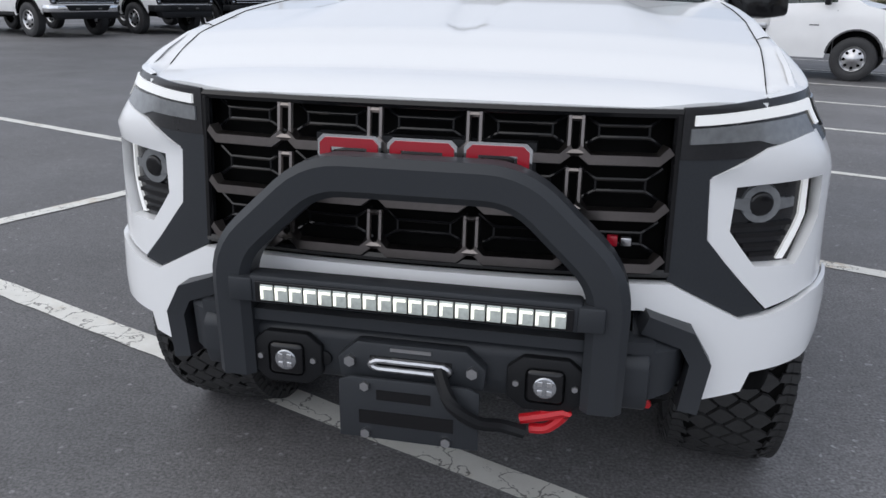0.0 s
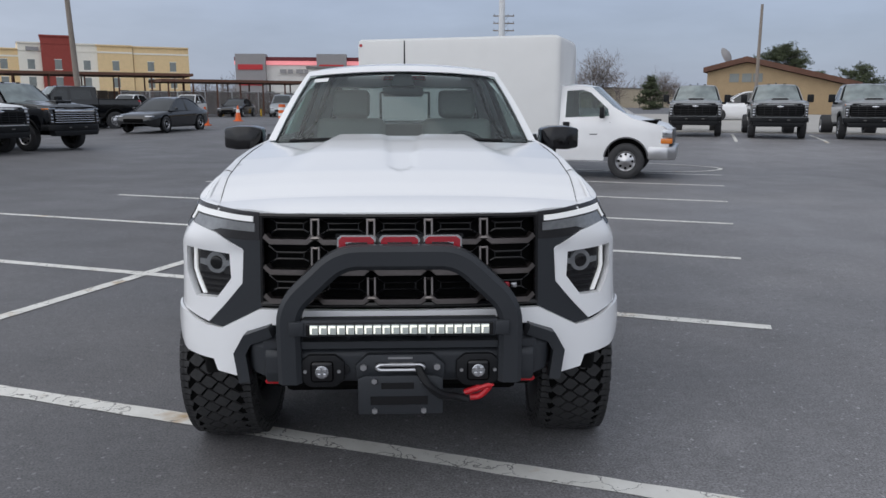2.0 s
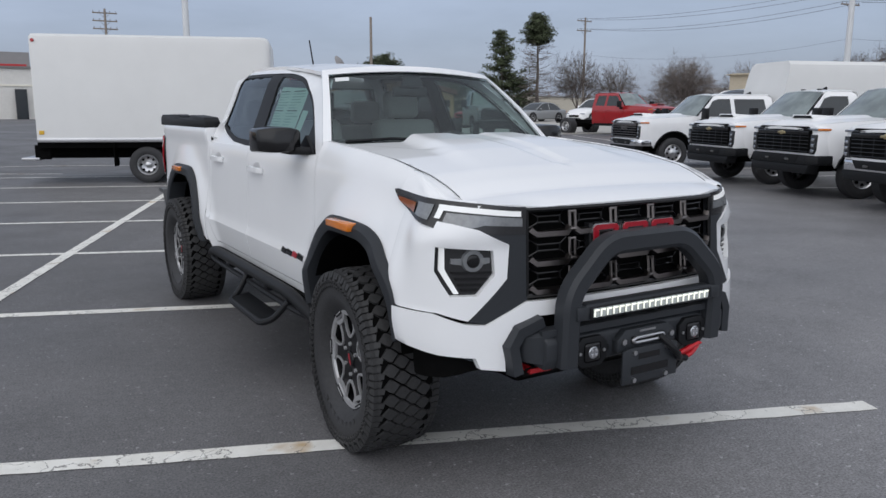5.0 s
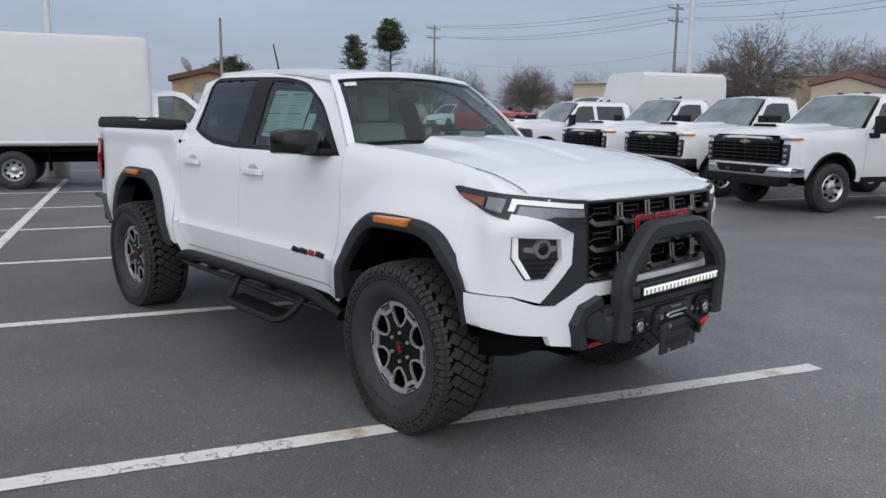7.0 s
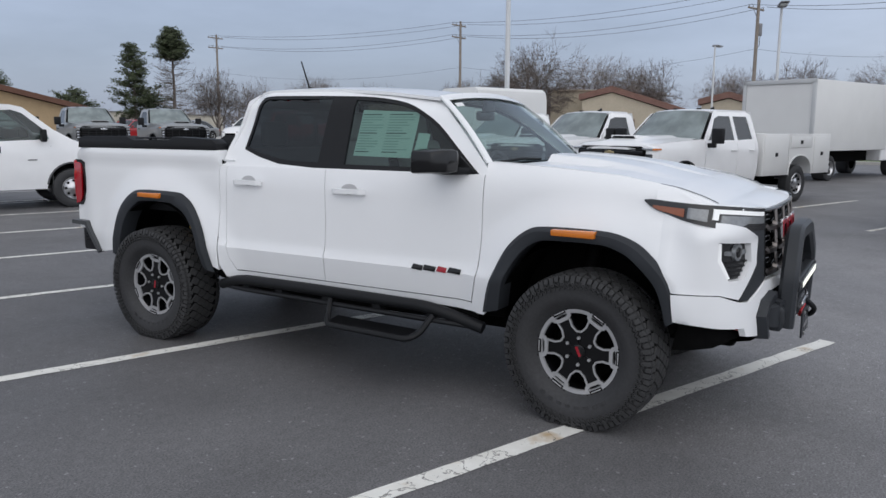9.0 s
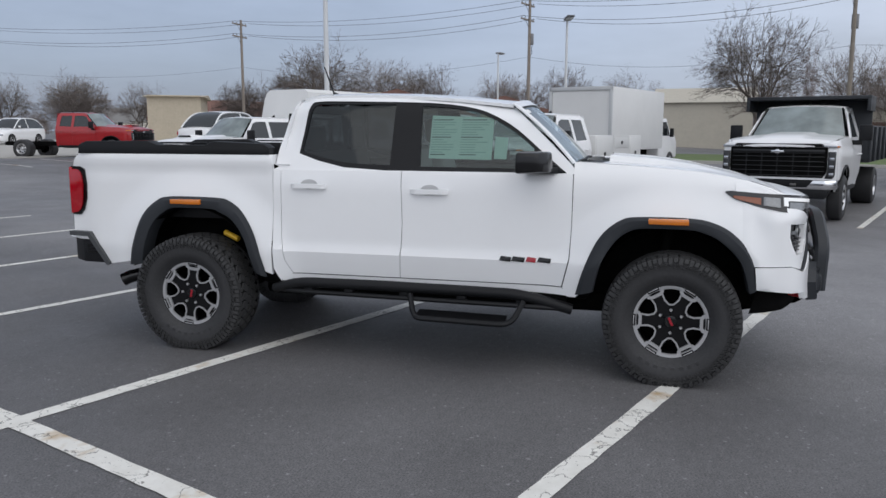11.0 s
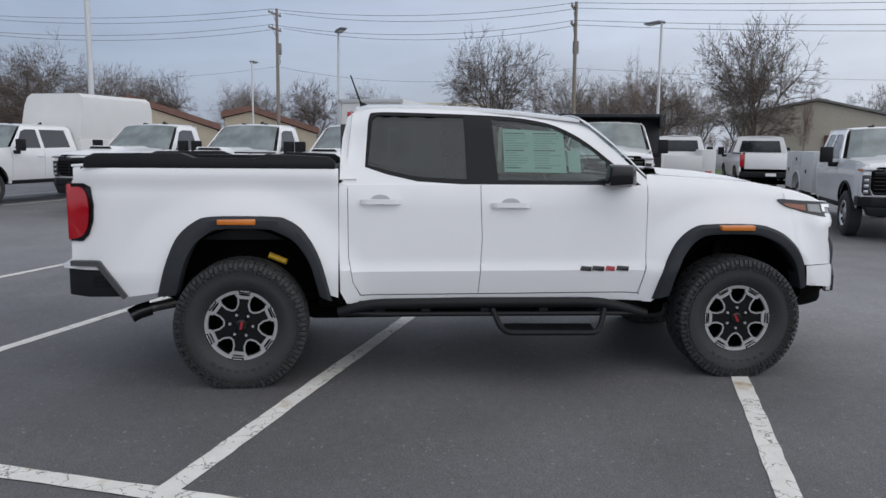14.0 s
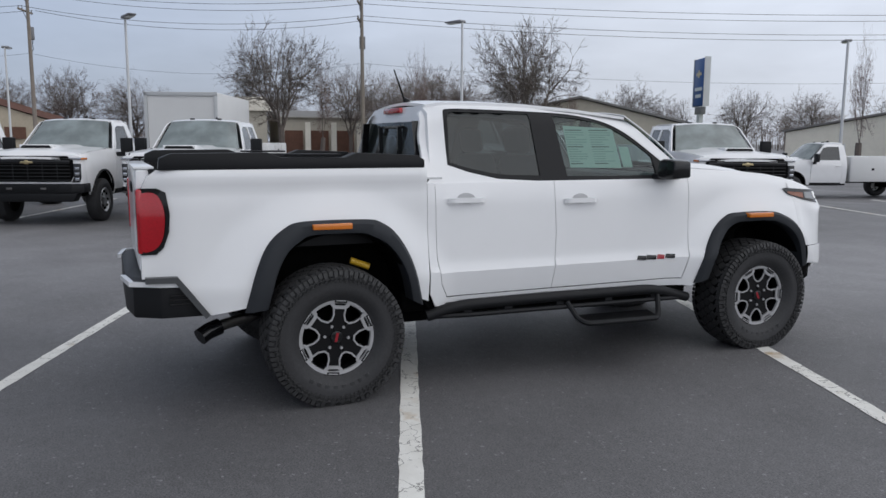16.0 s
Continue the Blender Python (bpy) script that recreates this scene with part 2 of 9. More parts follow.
LAMPIN = mat("lamp_black_housing", (0.02, 0.02, 0.022), 0.22, vary=0.2, grain=100)
LENS = mat("clear_lamp_optic", (0.45, 0.46, 0.48), 0.08, metal=0.85, vary=0.2, grain=90)
DRL = mat("daytime_running_light", (0.62, 0.63, 0.64), 0.3, vary=0, emit=0.40)
LED = mat("led_bar_emitter", (1.0, 1.0, 0.88), 0.3, vary=0, emit=0.5)
LAMPGREY = mat("smoked_lamp_optic", (0.24, 0.25, 0.26), 0.15, metal=0.3, vary=0.25, grain=60)
TREAD = mat("tread_rubber", (0.036, 0.036, 0.037), 0.62, vary=0.25, grain=60, bump=0.0006, spec=0.35)
LEDCELL = mat("led_cell_optic", (0.50, 0.54, 0.52), 0.15, metal=0.4, vary=0.4, grain=90, emit=0.14)
DARKSTEEL = mat("dull_steel", (0.16, 0.155, 0.15), 0.45, metal=0.8, vary=0.2, grain=40)
EDGEGREY = mat("grey_bumper_edge", (0.055, 0.058, 0.062), 0.45, vary=0.1, grain=100)
GLASS = glass_mat("clear_car_glass", (0.44, 0.53, 0.51))
TINT = glass_mat("privacy_glass", (0.115, 0.125, 0.13))
REARGLASS = glass_mat("rear_screen_glass", (0.30, 0.34, 0.34))
SHIELD = glass_mat("windscreen_glass", (0.74, 0.85, 0.83), ior=1.8)
SEAT = mat("grey_leather", (0.44, 0.43, 0.41), 0.6, vary=0.06, grain=60)
DASH = mat("dark_dash_plastic", (0.03, 0.03, 0.032), 0.6, vary=0.1)
STICKER = mat("window_sticker_paper", (0.66, 0.86, 0.77), 0.7, vary=0.04)
INK = mat("sticker_print", (0.42, 0.60, 0.53), 0.7, vary=0.1)
INKD = mat("dark_print", (0.13, 0.17, 0.16), 0.7, vary=0.1)
PAPER = mat("white_paper", (0.75, 0.76, 0.76), 0.7, vary=0.03)
YELLOW = mat("yellow_coating", (0.70, 0.42, 0.03), 0.4, vary=0.1)
ASPHALT = asphalt_mat()
LINE = linepaint_mat()


# ---------------------------------------------------------------- mesh helpers
def part(name, bm, material, parent=None, label="", sharp=38, smooth=True):
    """One mesh object from a bmesh, under a thing or a part."""
    me = bpy.data.meshes.new(name)
    bmesh.ops.recalc_face_normals(bm, faces=bm.faces) if smooth == "recalc" else None
    bm.to_mesh(me)
    bm.free()
    me.materials.append(material)
    if smooth:
        for p in me.polygons:
            p.use_smooth = True
        me.set_sharp_from_angle(angle=radians(sharp))
    ob = new(name, me)
    ob.parent = parent
    if label:
        tagged(ob, label)
    return ob


def thing(name, label, category, group="", m=None, kind=""):
    ob = new(name)
    ob.empty_display_size = 0.2
    if m is not None:
        ob.matrix_basis = m
    return tagged(ob, label, category, group, kind)


def single(name, bm, material, label, category, group="", kind="", m=None, **kw):
    ob = part(name, bm, material, None, "", **kw)
    if m is not None:
        ob.matrix_basis = m
    return tagged(ob, label, category, group, kind)


def join(*bms):
    """Several bmeshes as one."""
    out = bmesh.new()
    for b in bms:
        me = bpy.data.meshes.new("tmp")
        b.to_mesh(me)
        b.free()
        out.from_mesh(me)
        bpy.data.meshes.remove(me)
    return out


def moved(bm, m):
    bmesh.ops.transform(bm, matrix=m, verts=bm.verts)
    if m.to_3x3().determinant() < 0:
        bmesh.ops.reverse_faces(bm, faces=bm.faces)
    return bm


MIRROR = Matrix.Diagonal((-1, 1, 1, 1))


def box(x0, x1, y0, y1, z0, z1, bevel=0.0, seg=2):
    bm = bmesh.new()
    bmesh.ops.create_cube(bm, size=1)
    bmesh.ops.transform(bm, verts=bm.verts, matrix=Matrix.Translation(((x0 + x1) / 2, (y0 + y1) / 2, (z0 + z1) / 2)) @ Matrix.Diagonal((abs(x1 - x0), abs(y1 - y0), abs(z1 - z0), 1)))
    if bevel:
        bmesh.ops.bevel(bm, geom=bm.edges[:], offset=bevel, segments=seg, affect="EDGES", profile=0.5)
    return bm


def cyl(p0, p1, r, seg=16, r2=None, bevel=0.0):
    p0, p1 = Vector(p0), Vector(p1)
    d = p1 - p0
    bm = bmesh.new()
    bmesh.ops.create_cone(bm, cap_ends=True, segments=seg, radius1=r, radius2=r if r2 is None else r2, depth=d.length)
    q = d.to_track_quat("Z", "Y").to_matrix().to_4x4()
    bmesh.ops.transform(bm, verts=bm.verts, matrix=Matrix.Translation((p0 + p1) / 2) @ q)
    if bevel:
        es = [e for e in bm.edges if e.calc_face_angle(0) > 1.0]
        bmesh.ops.bevel(bm, geom=es, offset=bevel, segments=2, affect="EDGES", profile=0.5)
    return bm


def rounded(points, radius, n=5):
    """A polyline with its corners rounded."""
    pts = [Vector(p) for p in points]
    out = [pts[0]]
    for a, b, c in zip(pts, pts[1:], pts[2:]):
        u, v = (a - b), (c - b)
        r = min(radius, u.length * 0.49, v.length * 0.49)
        s, e_ = b + u.normalized() * r, b + v.normalized() * r
        for i in range(n + 1):
            t = i / n
            out.append(s * (1 - t) ** 2 + b * 2 * t * (1 - t) + e_ * t * t)
    out.append(pts[-1])
    return out


def tube(points, r, seg=10, section=None, up=(0, 0, 1), closed=False):
    """A tube along a polyline; section: its own outline in (side, up) instead of a circle."""
    pts = [Vector(p) for p in points]
    if section is None:
        section = [(r * math.cos(2 * math.pi * i / seg), r * math.sin(2 * math.pi * i / seg)) for i in range(seg)]
    bm = bmesh.new()
    rings = []
    n = len(pts)
    for i, p in enumerate(pts):
        a = pts[i - 1] if i or closed else p
        b = pts[(i + 1) % n] if i < n - 1 or closed else p
        t = (b - a).normalized()
        s = t.cross(Vector(up))
        if s.length < 1e-4:
            s = t.cross(Vector((1, 0, 0)))
        s.normalize()
        w = s.cross(t)
        k = 1.0
        if 0 < i < n - 1:
            c = max(-1, min(1, (p - a).normalized().dot((b - p).normalized())))
            k = 1 / max(0.6, math.cos(math.acos(c) / 2))
        rings.append([bm.verts.new(p + s * x * k + w * y) for x, y in section])
    m = len(section)
    for r0, r1 in zip(rings, rings[1:] + ([rings[0]] if closed else [])):
        for j in range(m):
            bm.faces.new((r0[j], r0[(j + 1) % m], r1[(j + 1) % m], r1[j]))
    if not closed:
        bm.faces.new(rings[0][::-1])
        bm.faces.new(rings[-1])
    bmesh.ops.recalc_face_normals(bm, faces=bm.faces)
    return bm


def prism(poly, a, b, axis="x", bevel=0.0, seg=2):
    """A polygon drawn out along an axis. poly: (y, z) for x, (x, z) for y, (x, y) for z."""
    bm = bmesh.new()
    at = {"x": lambda p, k: (k, p[0], p[1]), "y": lambda p, k: (p[0], k, p[1]), "z": lambda p, k: (p[0], p[1], k)}[axis]
    f = bm.faces.new([bm.verts.new(at(p, a)) for p in poly])
    r = bmesh.ops.extrude_face_region(bm, geom=[f])
    vs = [g for g in r["geom"] if isinstance(g, bmesh.types.BMVert)]
    off = {"x": (b - a, 0, 0), "y": (0, b - a, 0), "z": (0, 0, b - a)}[axis]
    bmesh.ops.translate(bm, verts=vs, vec=off)
    bmesh.ops.recalc_face_normals(bm, faces=bm.faces)
    if bevel:
        bmesh.ops.bevel(bm, geom=bm.edges[:], offset=bevel, segments=seg, affect="EDGES", profile=0.5)
    return bm


def lathe(profile, seg=48, axis="x"):
    """A profile of (along, radius) turned round an axis."""
    bm = bmesh.new()
    rings = []
    for i in range(seg):
        a = 2 * math.pi * i / seg
        ca, sa = math.cos(a), math.sin(a)
        if axis == "x":
            rings.append([bm.verts.new((h, r * ca, r * sa)) for h, r in profile])
        elif axis == "y":
            rings.append([bm.verts.new((r * ca, h, r * sa)) for h, r in profile])
        else:
            rings.append([bm.verts.new((r * ca, r * sa, h)) for h, r in profile])
    for i in range(seg):
        r0, r1 = rings[i], rings[(i + 1) % seg]
        for j in range(len(profile) - 1):
            bm.faces.new((r0[j], r0[j + 1], r1[j + 1], r1[j]))
    bmesh.ops.remove_doubles(bm, verts=bm.verts, dist=1e-5)
    bmesh.ops.recalc_face_normals(bm, faces=bm.faces)
    return bm


def loft(rows, close_u=False, caps=False):
    """A skin over rows of points."""
    bm = bmesh.new()
    vs = [[bm.verts.new(p) for p in r] for r in rows]
    for r0, r1 in zip(vs, vs[1:]):
        n = len(r0)
        for j in range(n if close_u else n - 1):
            bm.faces.new((r0[j], r0[(j + 1) % n], r1[(j + 1) % n], r1[j]))
    if caps:
        bm.faces.new(vs[0][::-1])
        bm.faces.new(vs[-1])
    return bm


def inside(poly, pts):
    """Which of the points lie in the polygon."""
    x, y = pts[:, 0], pts[:, 1]
    c = np.zeros(len(pts), bool)
    for (x0, y0), (x1, y1) in zip(poly, list(poly[1:]) + [poly[0]]):
        if y0 != y1:
            c ^= ((y0 > y) != (y1 > y)) & (x < (x1 - x0) * (y - y0) / (y1 - y0) + x0)
    return c


def resampled(poly, step, closed=True):
    out = []
    seq = list(poly) + ([poly[0]] if closed else [])
    for (x0, y0), (x1, y1) in zip(seq, seq[1:]):
        n = max(1, int(math.hypot(x1 - x0, y1 - y0) / step + 0.5))
        out += [(x0 + (x1 - x0) * i / n, y0 + (y1 - y0) * i / n) for i in range(n)]
    return out if closed else out + [seq[-1]]


def smooth2(points, n=6, closed=False):
    """A curve through points of the plane (Catmull-Rom)."""
    p = [Vector((*q, 0)) if len(q) == 2 else Vector(q) for q in points]
    out = []
    m = len(p)
    for i in range(m if closed else m - 1):
        a, b, c, d = (p[(i - 1) % m] if closed or i else p[0]), p[i], p[(i + 1) % m], (p[(i + 2) % m] if closed or i < m - 2 else p[-1])
        for k in range(n):
            t = k / n
            v = 0.5 * (2 * b + (c - a) * t + (2 * a - 5 * b + 4 * c - d) * t * t + (3 * b - a - 3 * c + d) * t ** 3)
            out.append((v.x, v.y) if len(points[0]) == 2 else v)
    if not closed:
        out.append(tuple(points[-1]))
    return out


from mathutils.geometry import delaunay_2d_cdt


def panel(outline, place, step=0.035, holes=(), flange=0.012, out=(-1, 0, 0), depth=(1, 0, 0)):
    """A sheet-metal panel: an outline of the plane with holes, laid on a curved surface by place(u, v), its edges turned in along depth."""
    loops = [resampled(outline, step)] + [resampled(h, step) for h in holes]
    verts, edges = [], []
    for lp in loops:
        k = len(verts)
        verts += lp
        edges += [(k + i, k + (i + 1) % len(lp)) for i in range(len(lp))]
    o = np.array(loops[0])
    lo, hi = o.min(0), o.max(0)
    gx = np.arange(lo[0] + step * 0.5, hi[0], step)
    gy = np.arange(lo[1] + step * 0.5, hi[1], step)
    grid = np.array([(a, b) for a in gx for b in gy]) if len(gx) and len(gy) else np.zeros((0, 2))
    if len(grid):
        keep = inside(loops[0], grid)
        for h in loops[1:]:
            keep &= ~inside(h, grid)
        bv = np.array(verts)
        near = np.array([(np.abs(bv - g).sum(1).min() > step * 0.55) for g in grid])
        grid = grid[keep & near]
    allv = [Vector(v) for v in verts] + [Vector(g) for g in grid]
    vo, eo, fo, *_ = delaunay_2d_cdt(allv, edges, [], 0, 1e-6)
    cent = np.array([sum((vo[i] for i in f), Vector((0, 0))) / len(f) for f in fo])
    ok = inside(loops[0], cent)
    for h in loops[1:]:
        ok &= ~inside(h, cent)
    bm = bmesh.new()
    bv = [bm.verts.new(place(v.x, v.y)) for v in vo]
    for f, k in zip(fo, ok):
        if k:
            try:
                bm.faces.new([bv[i] for i in f])
            except ValueError:
                pass
    bmesh.ops.delete(bm, geom=[v for v in bm.verts if not v.link_faces], context="VERTS")
    bm.normal_update()
    o3 = Vector(out)
    if sum((f.normal.dot(o3) * f.calc_area() for f in bm.faces), 0.0) < 0:
        bmesh.ops.reverse_faces(bm, faces=bm.faces)
    if flange:
        rim = [e_ for e_ in bm.edges if len(e_.link_faces) == 1]
        r = bmesh.ops.extrude_edge_only(bm, edges=rim)
        bmesh.ops.translate(bm, verts=[g for g in r["geom"] if isinstance(g, bmesh.types.BMVert)], vec=Vector(depth) * flange)
    return bm


def lerp_table(table, v):
    """A value from a table of (key, value), along straight lines eased at the knots."""
    if v <= table[0][0]:
        return table[0][1]
    for (a, p), (b, q) in zip(table, table[1:]):
        if v <= b:
            return p + (q - p) * (v - a) / (b - a)
    return table[-1][1]


def smoothstep(a, b, v):
    t = max(0.0, min(1.0, (v - a) / (b - a)))
    return t * t * (3 - 2 * t)

# ---------------------------------------------------------------- the lot: its own axes along the painted stalls
LOT_TURN = math.atan2(-0.36, 0.933)
LX, LY = Vector((math.cos(LOT_TURN), math.sin(LOT_TURN), 0)), Vector((-math.sin(LOT_TURN), math.cos(LOT_TURN), 0))
CROSS = Vector((-2.45, 3.456, 0))
STALL = 2.60


def lot(a, s, z=0.0):
    """A place from metres along the stalls (a) and across them (s)."""
    return CROSS + LX * a + LY * s + Vector((0, 0, z))


def rise(a, s):
    """The far side of the car park lies a little higher."""
    west = 1 - smoothstep(-12, -7, a)
    if s > 16:
        east = lerp_table([(16, 0.0), (24, 0.34), (32, 0.42), (56, 0.75), (200, 0.95)], s) * smoothstep(-16, -5, a)
        return east * (1 - west) + lerp_table([(16, 0.2), (22, 0.40), (32, 0.46), (56, 0.6), (200, 0.9)], s) * west
    return 0.2 * west - 0.4 * smoothstep(14, 24, a) * (1 - smoothstep(30, 37, a)) * (1 - smoothstep(-13, -7, s))


def lotm(a, s, turn=0.0, z=0.0):
    p = lot(a, s, z + rise(a, s))
    return pose(p.x, p.y, p.z, 0, 0, math.degrees(LOT_TURN) + turn)


def ground_sheet():
    bm = bmesh.new()
    edges = [-900, -300, -120, -60, -30] + list(range(-24, 66, 4)) + [80, 120, 200, 300, 900]
    vs = [[bm.verts.new(lot(x, y, rise(x, y))) for y in edges] for x in edges]
    for i in range(len(edges) - 1):
        for j in range(len(edges) - 1):
            bm.faces.new((vs[i][j], vs[i + 1][j], vs[i + 1][j + 1], vs[i][j + 1]))
    return bm


single("ground", ground_sheet(), ASPHALT, "dark grey worn asphalt of a large car park", "ground", kind="structure", smooth=False)


def stripe(p, q, w=0.105, z=0.004, name="parking_line"):
    """A painted line between two points, with slightly uneven edges."""
    p, q = Vector(p), Vector(q)
    d = (q - p).normalized()
    s = Vector((-d.y, d.x, 0))
    n = max(2, int((q - p).length / 0.12))
    rnd = random.Random(int(p.x * 977 + p.y * 131 + q.x * 17))
    bm = bmesh.new()
    prev = None
    for i in range(n + 1):
        c = p.lerp(q, i / n)
        a = bm.verts.new(c + s * (w / 2 + rnd.uniform(-0.005, 0.004)) + Vector((0, 0, z)))
        b = bm.verts.new(c - s * (w / 2 + rnd.uniform(-0.005, 0.004)) + Vector((0, 0, z)))
        if prev:
            bm.faces.new((prev[1], b, a, prev[0]))
        prev = (a, b)
    return single(name, bm, LINE, "worn white painted parking line with rust stains", "road marking", "parking lines", "structure", smooth=False)


for s_ in (-2.70, 0.015, 2.62, 5.10, 7.62, 10.25, 12.7):
    stripe(lot(-5.5, s_), lot(5.42 if s_ < 2 else 5.32, s_), 0.118 if s_ < 1 else 0.105)
stripe(lot(0, -7.0), lot(0, 13.4), 0.12, 0.0055)
# the long rounded island painted at the end of the row
loop = [Vector(q) for q in smooth2([Vector(p) for p in ((-3.2, 13.65), (-4.9, 13.9), (-5.9, 14.7), (-5.8, 15.9), (-4.3, 16.3), (0.0, 16.1), (3.6, 15.7), (5.0, 15.1), (5.3, 14.3), (4.6, 13.4), (3.0, 13.05), (1.6, 13.15))], 4)]
for p_, q_ in zip(loop, loop[1:]):
    e_ = (q_ - p_) * 0.06
    stripe(lot(p_.x, p_.y, rise(p_.x, p_.y)), lot(q_.x + e_.x, q_.y + e_.y, rise(q_.x, q_.y)), 0.10, 0.009)
for a_ in (3.1, 5.95, 8.85, 11.9, 14.8):
    stripe(lot(a_, 23.0, rise(a_, 23.0)), lot(a_, 24.0, rise(a_, 24.0)), 0.11, 0.012)
    stripe(lot(a_, 24.0, rise(a_, 24.0)), lot(a_, 28.0, rise(a_, 28.0)), 0.11, 0.012)
# stalls of the next row
for k in range(-9, 9):
    stripe(lot(12.4, k * STALL), lot(17.9, k * STALL), 0.10)

# ---------------------------------------------------------------- the white pickup: front axle at the origin, nose to -y
hero = thing("pickup_truck", "white lifted crew-cab pickup with black bull bar on off-road tyres", "pickup truck")
WB = 3.337

NOSE_PTS = smooth2([(0, -0.835), (0.25, -0.828), (0.5, -0.80), (0.69, -0.738), (0.80, -0.660), (0.858, -0.54), (0.875, -0.40), (0.875, -0.25)], 8)
NOSE_S = [0.0]
for (ax_, ay_), (bx_, by_) in zip(NOSE_PTS, NOSE_PTS[1:]):
    NOSE_S.append(NOSE_S[-1] + math.hypot(bx_ - ax_, by_ - ay_))


def nose(s, z, lift=0.0, lean=1.0):
    """A place on the front skin: s metres round from the middle, positive towards the kerb side (-x)."""
    a = abs(s)
    i = max(0, min(len(NOSE_S) - 2, int(np.searchsorted(NOSE_S, a)) - 1))
    t = (a - NOSE_S[i]) / (NOSE_S[i + 1] - NOSE_S[i])
    (x0, y0), (x1, y1) = NOSE_PTS[i], NOSE_PTS[i + 1]
    x, y = x0 + (x1 - x0) * t, y0 + (y1 - y0) * t
    d = math.hypot(x1 - x0, y1 - y0)
    nx, ny = -(y1 - y0) / d * -1, -(x1 - x0) / d
    f = max(0.0, -ny)
    push = lift + lean * f * (0.022 * (1.17 - z) / 0.35 if z < 1.17 else -0.25 * (z - 1.17))
    x -= 0.40 * max(0.0, z - 1.04) * smoothstep(0.55, 0.80, x)
    x += 0.022 * smoothstep(0.66, 0.84, x) * smoothstep(1.17, 1.06, z) * smoothstep(0.50, 0.66, z)
    k = smoothstep(-0.62, -0.42, y)
    if k:
        x = x * (1 - k) + flank(y, z) * k
    return Vector(((x + nx * push) * (-1 if s >= 0 else 1), y + ny * push, z))


def SX(x):
    """Way round the nose at half-width x."""
    for i in range(len(NOSE_PTS) - 1):
        if NOSE_PTS[i + 1][0] >= x - 1e-9 and NOSE_PTS[i + 1][1] < -0.38:
            t = (x - NOSE_PTS[i][0]) / max(1e-9, NOSE_PTS[i + 1][0] - NOSE_PTS[i][0])
            return NOSE_S[i] + t * (NOSE_S[i + 1] - NOSE_S[i])
    return NOSE_S[-1]


def SY(y):
    """Way round the nose at a place along the flank."""
    for i in range(len(NOSE_PTS) - 1):
        if NOSE_PTS[i + 1][1] >= y:
            t = (y - NOSE_PTS[i][1]) / (NOSE_PTS[i + 1][1] - NOSE_PTS[i][1])
            return NOSE_S[i] + t * (NOSE_S[i + 1] - NOSE_S[i])
    return NOSE_S[-1]


CAB_W = [(0.45, 0.758), (0.58, 0.788), (0.70, 0.816), (0.742, 0.824), (0.772, 0.806), (1.0, 0.80), (1.18, 0.794), (1.26, 0.784), (1.30, 0.772), (1.36, 0.75)]
BED_W = [(0.45, 0.765), (0.58, 0.79), (0.72, 0.81), (0.78, 0.806), (1.0, 0.802), (1.2, 0.80), (1.29, 0.794), (1.325, 0.808), (1.38, 0.806), (1.41, 0.79)]
HOOD_EDGE = [(-0.90, 1.165), (-0.64, 1.192), (-0.55, 1.232), (-0.43, 1.27), (-0.14, 1.318), (0.14, 1.343), (0.52, 1.368), (0.66, 1.378)]


def flank(y, z):
    """Half-width of the body."""
    w = lerp_table(CAB_W, z)
    if y > 2.6:
        k = smoothstep(2.62, 2.75, y)
        w = w * (1 - k) + lerp_table(BED_W, z) * k
    r0, r1 = math.hypot(y, z - 0.42), math.hypot(y - WB, z - 0.45)
    if y < 0.66:
        k = 1 - smoothstep(0.20, 0.66, y)
        w = w * (1 - k) + lerp_table([(0.45, 0.76), (0.70, 0.815), (1.0, 0.808), (1.24, 0.802), (1.32, 0.790), (1.40, 0.772)], z) * k
    w += 0.072 * (1 - smoothstep(0.56, 0.84, r0)) + 0.052 * (1 - smoothstep(0.58, 0.86, r1))
    if y < 0.66:
        zt = lerp_table(HOOD_EDGE, y)
        k = 1 - smoothstep(0.15, 0.66, y)
        t = max(0.0, (z - 1.0) / (zt - 1.0))
        w -= (0.03 + 0.012 * k) * t ** 6.0 * (1 if y < 0.6 else (0.66 - y) / 0.06)
    w += 0.022 * (1 - smoothstep(-0.42, -0.22, y)) * (1 - smoothstep(1.06, 1.17, z))
    if y > 4.1:
        w -= 0.045 * smoothstep(4.12, 4.42, y)
    return w


def flank_at(y, z, lift=0.0):
    return Vector((-flank(y, z) - lift, y, z))


ROOF = [(0.90, 1.742), (1.06, 1.752), (1.21, 1.766), (1.45, 1.79), (1.8, 1.812), (2.15, 1.82), (2.5, 1.815), (2.66, 1.785)]


def upper_at(y, z, lift=0.0):
    """A place on the glasshouse side."""
    zz = z + 1.82 - lerp_table(ROOF, y) if z > 1.6 else z + (1.82 - lerp_table(ROOF, y)) * max(0, (z - 1.30) / 0.30)
    w = 0.766 - (zz - 1.30) * 0.39
    if zz > 1.70:
        w -= 6.5 * (zz - 1.70) ** 2
    if y > 2.45:
        w -= 0.05 * smoothstep(2.45, 2.72, y) * smoothstep(1.36, 1.6, z)
    return Vector((-w - lift, y, z))


def both(name, build, material, parent=hero, label="", **kw):
    """A part on the kerb side and its mirror image on the other."""
    a = part(name, build(), material, parent, label, **kw)
    b = part(name, moved(build(), MIRROR), material, parent, label, **kw)
    return a, b


